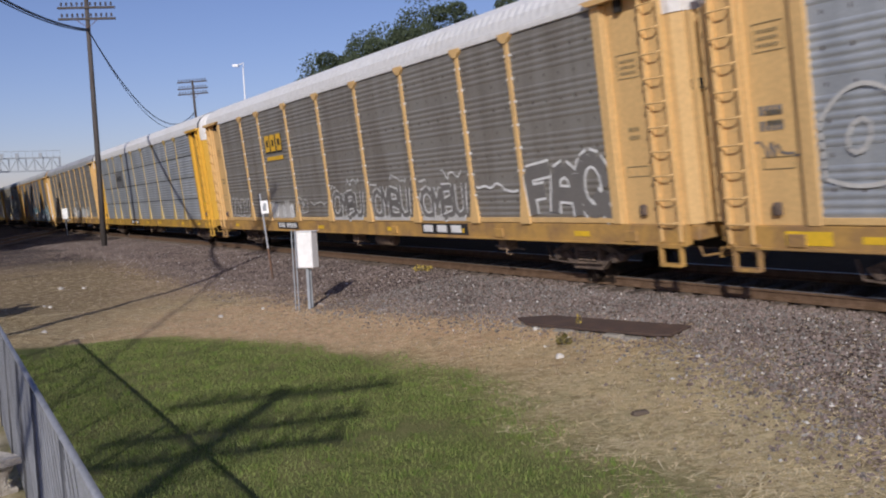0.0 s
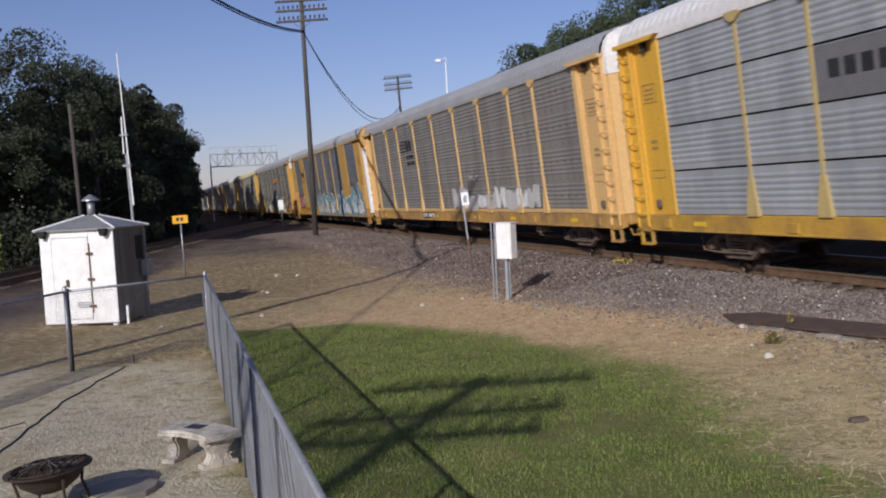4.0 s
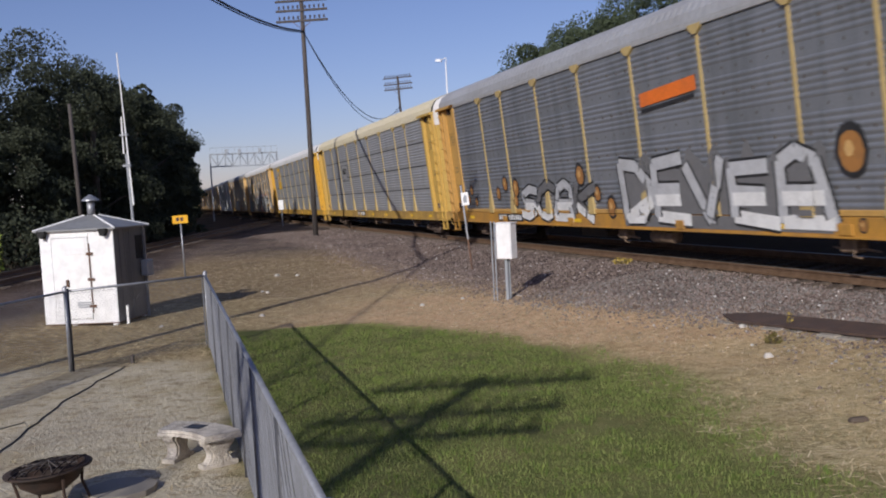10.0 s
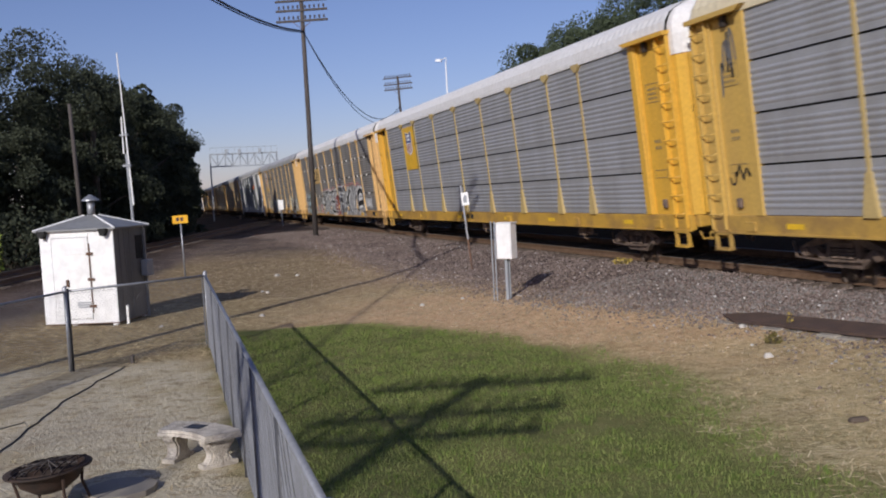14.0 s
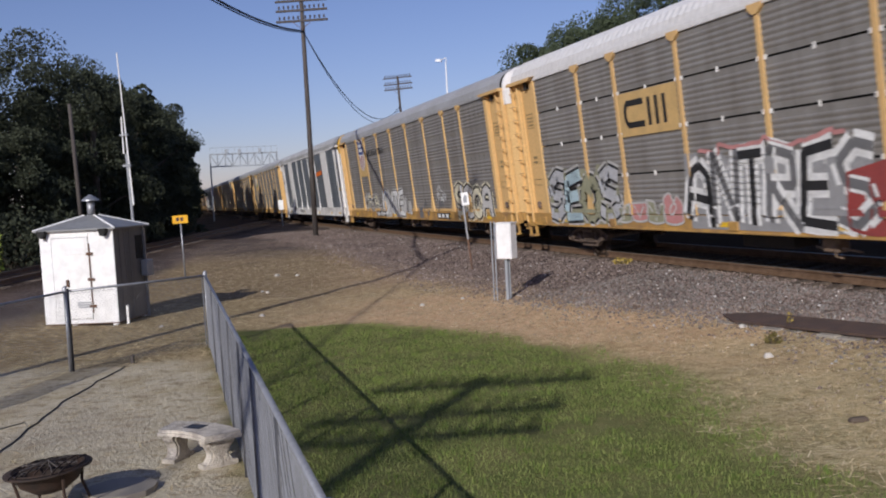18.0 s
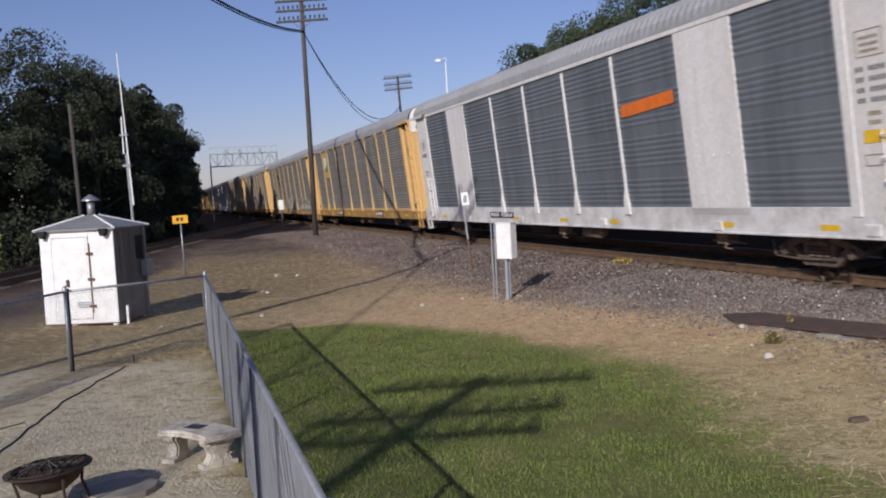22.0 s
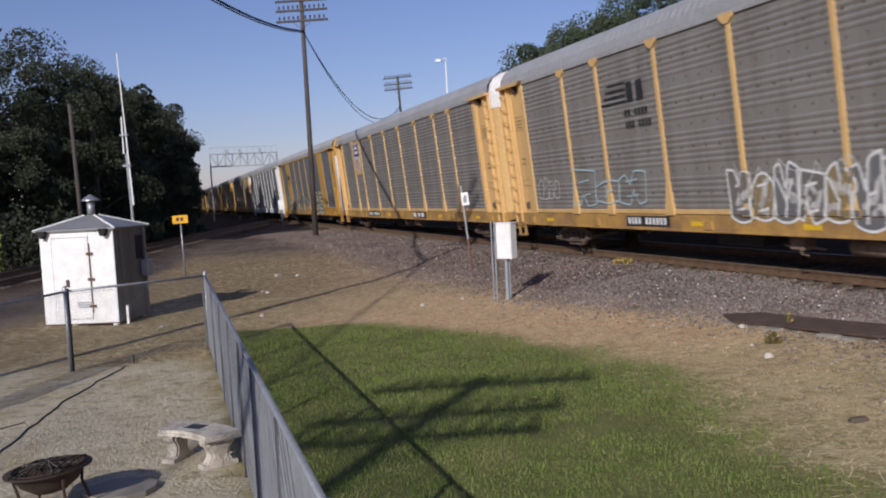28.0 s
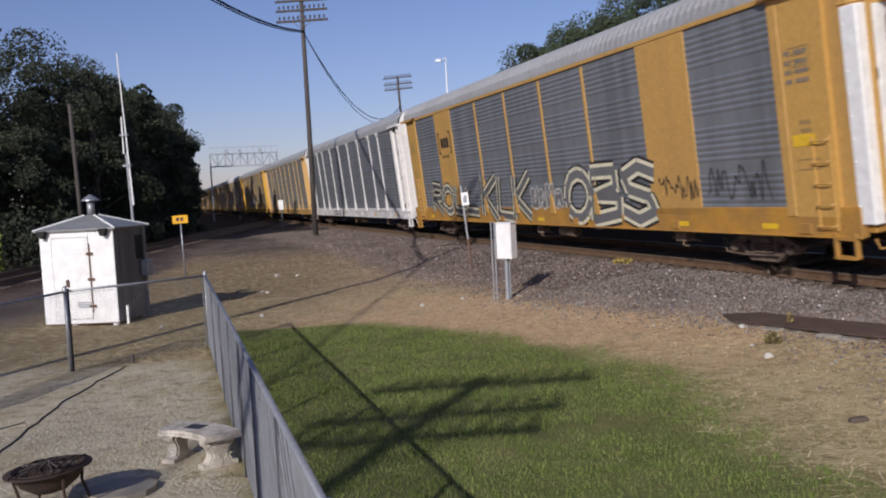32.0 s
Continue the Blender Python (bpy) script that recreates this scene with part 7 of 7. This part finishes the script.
DARK = "Broad dark-green deciduous tree beside the second track"
for i, (x, y, h, r) in enumerate(((-19.0, 50.5, 10.3, 3.6), (-22.5, 47.0, 11.8, 4.8), (-27.5, 48.5, 11.8, 5.2), (-19.4, 58.0, 9.6, 3.6), (-23.0, 57.0, 11.8, 5.0),
                                  (-20.0, 63.0, 9.0, 3.6), (-31.0, 53.0, 12.0, 5.0), (-20.8, 45.0, 6.4, 3.0), (-24.5, 42.0, 7.0, 3.6))):
    tree(x, y, h, r, 20 + i, DARK, M_LEAF, 36000, 0.088, 0.06)
for i in range(24):
    s = 64 + i * 5.5 * (1 + i * 0.035)
    x, y = on_track(s, 15.4 - min(8.2, (s - 64) * 0.06) + (1.2 if i % 2 else 0))
    tree(x, y, min(12.9, 8.6 + 0.8 * i) + 0.8 * (i % 3), 3.8 + 0.3 * (i % 3), 140 + i, "Dark-green deciduous tree beside the far track", M_LEAF, 7000, 0.28, 0.05)
# Out-of-view trees, added to block sun from the trees by track two.
for i, (x, y, h, r) in enumerate(((-26.5, 30.0, 10.5, 4.4), (-28.5, 20.0, 10.5, 4.6), (-26.0, 37.5, 9.5, 4.0))):
    tree(x, y, h, r, 80 + i, "Unseen deciduous tree added left of the yard to shade the trees behind", M_LEAF, 4000, 0.24, 0.06)
for i, (x, y, h, r) in enumerate(((8.6, 72.0, 13.6, 4.2), (12.6, 73.5, 16.8, 5.3), (17.0, 72.5, 17.8, 5.2), (24.6, 74.0, 19.0, 4.6), (6.2, 74.0, 11.0, 3.0))):
    tree(x, y, h, r, 60 + i, "Full green deciduous tree behind the railway", M_CROWN, 52000, 0.11, 0.1, puff=1.3)


def bush(x, y, w, h, seed, label, mat, n=700, leaf=0.07):
    rs = np.random.RandomState(seed)
    d = rs.normal(size=(n, 3))
    d /= np.linalg.norm(d, axis=1)[:, None]
    d *= (rs.uniform(0.2, 1, n) ** 0.4)[:, None]
    lump = 1 + 0.25 * np.sin(d[:, 0] * 5 + seed) * np.cos(d[:, 1] * 4)
    pts = d * np.array([w, w, h]) * lump[:, None] + np.array([0, 0, h * 0.7])
    pts = pts[pts[:, 2] > 0.0]
    b = thing("bush", pose(x, y, ground_z(x, y)), label, "bush")
    for k in range(7):
        a = k * 0.9
        s = Shape()
        s.path([(0, 0, -0.05), (w * 0.4 * math.cos(a), w * 0.4 * math.sin(a), h * 0.6), (w * 0.75 * math.cos(a), w * 0.75 * math.sin(a), h * 1.1)], [0.012, 0.008, 0.003], 4)
        part("stem", s.mesh("stem", M_BARK), b)
    tagged(part("leaves", scatter("leaves", pts, leaf, mat, seed), b), kind="stuff")


bush(-17.3, 33.5, 1.0, 1.4, 4, "Green bush by the second track", M_LEAF3, 1500, 0.08)
bush(-18.2, 34.0, 1.3, 1.2, 5, "Low green bush by the second track", M_LEAF2, 1500, 0.09)
bush(-17.9, 38.0, 1.5, 1.6, 6, "Dark bush under the trees", M_LEAF, 1200, 0.1)
bush(-18.0, 43.0, 1.4, 1.6, 7, "Dark bush under the trees", M_LEAF, 1200, 0.1)
bush(4.62, 12.9, 0.13, 0.10, 8, "Small dry olive weed at the steel plate", M_DEADLEAF, 110, 0.03)
bush(5.2, 13.75, 0.06, 0.14, 9, "Small yellow-green weed on the steel plate", M_YWEED, 40, 0.025)
wx, wy = on_track(21.0, 1.35)
bush(wx, wy, 0.25, 0.10, 10, "Yellowish weed clump beside the rail", M_YWEED, 160, 0.035)

# ------------------------------------------------------------ grass, straw, stones


def blades(name, pts, h, w, mat, seed, lie=0.35):
    """Thin three-cornered blades standing or lying at points."""
    rs = np.random.RandomState(seed)
    n = len(pts)
    a = rs.uniform(0, 2 * np.pi, n)
    side = np.stack([np.cos(a), np.sin(a), np.zeros(n)], 1) * (w * rs.uniform(0.6, 1.4, n))[:, None]
    b = rs.uniform(0, 2 * np.pi, n)
    hh = h * rs.uniform(0.5, 1.4, n)
    lean = rs.uniform(0, 2 * lie, n)
    tip = np.stack([np.cos(b) * hh * lean, np.sin(b) * hh * lean, hh * np.clip(1.1 - lean * 0.8, 0.1, 1)], 1)
    v = np.stack([pts - side, pts + side, pts + tip], 1).reshape(-1, 3)
    me = bpy.data.meshes.new(name)
    me.vertices.add(3 * n)
    me.vertices.foreach_set("co", v.astype(np.float32).ravel())
    me.loops.add(3 * n)
    me.loops.foreach_set("vertex_index", np.arange(3 * n, dtype=np.int32))
    me.polygons.add(n)
    me.polygons.foreach_set("loop_start", np.arange(0, 3 * n, 3, dtype=np.int32))
    me.polygons.foreach_set("loop_total", np.full(n, 3, dtype=np.int32))
    me.materials.append(mat)
    me.update()
    return me


def litter(name, pts, length, w, mat, seed):
    """Thin straws lying on the ground at points."""
    rs = np.random.RandomState(seed)
    n = len(pts)
    a = rs.normal(0.1, 0.8, n)
    u = np.stack([np.cos(a), np.sin(a), rs.normal(0.0, 0.06, n)], 1) * (length * rs.uniform(0.3, 1.2, n) * 0.5)[:, None]
    side = np.stack([-np.sin(a), np.cos(a), np.zeros(n)], 1) * (w * rs.uniform(0.6, 1.5, n))[:, None]
    c = pts + np.array((0, 0, 0.012))
    v = np.stack([c - u - side, c + u - side, c + u + side, c - u + side], 1).reshape(-1, 3)
    me = bpy.data.meshes.new(name)
    me.from_pydata(v.tolist(), [], np.arange(4 * n).reshape(-1, 4).tolist())
    me.materials.append(mat)
    return me


def ground_points(n, box, test, seed):
    rs = np.random.RandomState(seed)
    out = []
    for x, y in zip(rs.uniform(box[0], box[1], n), rs.uniform(box[2], box[3], n)):
        if test(x, y, rs.rand()):
            out.append((x, y, ground_z(x, y) - 0.004))
    return np.array(out)


M_GRASS = leaf_material("lawn_grass", (0.095, 0.14, 0.033), (0.26, 0.285, 0.095), 1.6)
M_LUSH = leaf_material("lush_grass", (0.075, 0.125, 0.025), (0.20, 0.245, 0.065), 2.5)
M_STRAW = leaf_material("dry_straw", (0.42, 0.31, 0.16), (0.90, 0.76, 0.47), 1.4)
M_BRIGHT = leaf_material("bleached_straw", (0.56, 0.46, 0.28), (0.84, 0.74, 0.50))
M_DEAD = leaf_material("dying_grass", (0.11, 0.085, 0.04), (0.34, 0.26, 0.13), 1.8)
M_BALLAST = leaf_material("ballast_stones", (0.095, 0.070, 0.060), (0.25, 0.20, 0.178), 0.8)
M_GREYSTONE = leaf_material("grey_ballast_stones", (0.10, 0.09, 0.082), (0.25, 0.232, 0.214), 1.2)
M_PALESTONE = leaf_material("pale_ballast_stones", (0.42, 0.39, 0.37), (0.62, 0.59, 0.56))

lawn_pts = ground_points(260000, (-4.2, 3.4, 2.5, 19.0), lambda x, y, r: zones(x, y)[0] > 0.25 + 0.5 * r and (y < 13 or r < 0.75) and noise.noise(Vector((x * 0.9, y * 0.9, 4.0))) < 0.15 + 0.5 * r, 1)
tagged(new("lawn_grass", blades("lawn_grass", lawn_pts, 0.042, 0.005, M_GRASS, 2, 0.6)), "Short mown green grass of the lawn", "grass", "", "stuff")
clump_pts = ground_points(110000, (-4.0, 3.2, 3.5, 17.5), lambda x, y, r: zones(x, y)[0] > 0.3 + 0.4 * r and noise.noise(Vector((x * 4.5, y * 4.5, 7.0))) > 0.22, 21)
tagged(new("lawn_tufts", blades("lawn_tufts", clump_pts, 0.075, 0.006, M_LUSH, 22, 0.6)), "Taller lush tufts standing in the lawn", "grass", "", "stuff")


def dry(x, y, r):
    a, b, c, _ = zones(x, y)
    return r > 0.35 + b * (0.6 if y > 9 else 0.25) + c * 0.62 + a * 0.95 - (0.3 if x > 1.8 and y < 13 else 0)


straw_pts = ground_points(150000, (-7.5, 8.5, 3.0, 24.0), dry, 3)
tagged(new("dry_grass", litter("dry_grass", straw_pts, 0.14, 0.0042, M_STRAW, 4)), "Dry straw and dead grass lying flat on the dirt", "grass", "", "stuff")
long_pts = ground_points(16000, (0.5, 7.5, 4.0, 13.5), lambda x, y, r: zones(x, y)[1] < 0.3 and zones(x, y)[0] < 0.5 * r and r < smooth(14, 8, y), 7)
tagged(new("loose_straw", litter("loose_straw", long_pts, 0.30, 0.0028, M_BRIGHT, 8)), "Long pale stalks of straw lying loose on the ground", "straw", "", "stuff")
tuft_pts = ground_points(120000, (-8.5, 9.0, 3.0, 25.0), lambda x, y, r: (dry(x, y, r) or (zones(x, y)[2] > 0.5 and r > 0.8)) and noise.noise(Vector((x * 1.6, y * 1.6, 2.0))) + 0.5 * noise.noise(Vector((x * 5, y * 5, 8.0))) > 0.12, 5)
tagged(new("dead_grass", blades("dead_grass", tuft_pts, 0.042, 0.006, M_DEAD, 6, 1.0)), "Short dying olive-brown grass between the straw", "grass", "", "stuff")


def stones(name, n, srange, drange, size, mat, seed, label, bias=1.6, beyond=0.0):
    """Broken stones, each a skewed eight-sided lump."""
    rs = np.random.RandomState(seed)
    v, f = [], []
    base = np.array([(1, 0, 0), (0, 1, 0), (-1, 0, 0), (0, -1, 0), (0, 0, 0.8), (0, 0, -0.6)], float)
    tris = np.array([(0, 1, 4), (1, 2, 4), (2, 3, 4), (3, 0, 4), (1, 0, 5), (2, 1, 5), (3, 2, 5), (0, 3, 5)])
    allv, allf, k = [], [], 0
    for _ in range(n):
        s = srange[0] + (srange[1] - srange[0]) * rs.rand() ** bias
        d = drange[0] + (ballast_edge(s) + drange[1] - drange[0] + 0.7 * abs(rs.normal()) - 0.4) * rs.rand()
        if beyond:
            d = ballast_edge(s) - 0.6 + beyond * rs.rand() ** 2
        x, y = on_track(s, d)
        if beyond and zones(x, y)[0] > 0.05:
            continue
        g = size * rs.uniform(0.5, 1.3)
        a = rs.uniform(0, 6.283)
        q = base * rs.uniform(0.6, 1.25, (6, 1)) * g * rs.uniform(0.7, 1.2, 3)
        c, sn = math.cos(a), math.sin(a)
        q = np.stack([q[:, 0] * c - q[:, 1] * sn, q[:, 0] * sn + q[:, 1] * c + q[:, 2] * rs.uniform(-0.3, 0.3), q[:, 2]], 1)
        allv.append(q + np.array((x, y, ground_z(x, y) + g * 0.2)))
        allf.append(tris + k)
        k += 6
    vv, ff = np.concatenate(allv), np.concatenate(allf)
    me = bpy.data.meshes.new(name)
    me.from_pydata(vv.tolist(), [], ff.tolist())
    me.materials.append(mat)
    return tagged(new(name, me), label, "ballast", "", "stuff")


stones("ballast_stones", 70000, (1, 62), (0.86, 0.25), 0.030, M_BALLAST, 11, "Loose purple-grey crushed stone along the track")
stones("pale_stones", 2200, (-2, 62), (1.2, 0.5), 0.027, M_PALESTONE, 12, "Scattered pale stones among the ballast")
stones("grey_stones", 12000, (-1, 19), (1.2, 0.3), 0.029, M_GREYSTONE, 14, "Cleaner grey crushed stone of the ballast shoulder", 0.8)


M_GRAVEL = leaf_material("brown_gravel", (0.20, 0.14, 0.10), (0.50, 0.41, 0.32))
stones("spilled_gravel", 15000, (2, 50), (1.5, 0.5), 0.017, M_GRAVEL, 13, "Small brown gravel spilled over the dirt", 1.3, 6.5)


def rocks():
    rng = random.Random(8)
    for x, y, r in ((-4.14, 20.43, 0.07), (-5.0, 25.6, 0.07), (-5.2, 25.9, 0.06), (-5.56, 30.3, 0.09), (-0.55, 20.8, 0.07), (-4.85, 30.0, 0.06), (0.4, 21.4, 0.05),
                    (4.3, 12.2, 0.07), (4.62, 14.2, 0.06), (-6.1, 19.4, 0.05)):
        s = Shape()
        n = 9
        out = [(r * rng.uniform(0.7, 1.2) * math.cos(6.283 * i / n), r * rng.uniform(0.6, 1.1) * math.sin(6.283 * i / n)) for i in range(n)]
        k = len(s.v)
        for z, f in ((-0.02, 1.0), (r * 0.45, 0.92), (r * 0.8, 0.5)):
            s.v += [(u * f, w * f, z + rng.uniform(-0.1, 0.1) * r) for u, w in out]
        for j in (0, 1):
            for i in range(n):
                l = (i + 1) % n
                s.f.append((k + j * n + i, k + j * n + l, k + (j + 1) * n + l, k + (j + 1) * n + i))
        s.f.append(tuple(k + 2 * n + i for i in range(n)))
        ob = new("loose_stone", s.mesh("loose_stone", M_STONE))
        ob.matrix_world = pose(x, y, ground_z(x, y), 0, 0, rng.uniform(0, 360))
        tagged(ob, "Pale loose stone lying on the dirt", "stone", "loose stones")
    s = Shape()
    s.box(-0.10, 0.10, -0.05, 0.05, -0.01, 0.05, 0.02)
    ob = new("wood_scrap", s.mesh("wood_scrap", M_TIE))
    ob.matrix_world = pose(4.08, 9.05, ground_z(4.08, 9.05), 0, 0, 10)
    tagged(ob, "Dark scrap of tie wood on dry grass", "wood scrap")


rocks()


# ------------------------------------------------------------ what moves
def motions():
    """The train rolls towards the camera and past it; wheels turn while their car is near."""
    for n, car in CARS.items():
        rows = []
        for i in range(33):
            t = float(i)
            x, y = on_track(train_s(n, t), 0)
            rows.append((t, pose(x, y, RAIL_Z, CANT, 0, HEAD)))
        walk(car, rows)
    number = {car: n for n, car in CARS.items()}
    for w, car, x in WHEELS:
        n = number[car]
        if n > 12:
            continue
        base = w.matrix_local.translation.copy()
        rows = []
        for k in range(0, 961):
            t = k / 30
            if -14 < train_s(n, t) - x < 62 or k in (0, 960):
                rows.append((t, train_s(n, t)))
        s0 = rows[0][1]
        out, turned, last = [], 0.0, None
        for t, s in rows:
            if last is not None and t - last[0] < 0.04:
                turned += math.degrees((last[1] - s) / 0.425)
            last = (t, s)
            out.append((t, Matrix.Translation(base) @ Euler((0, radians(turned % 360), 0)).to_matrix().to_4x4()))
        walk(w, out)


motions()
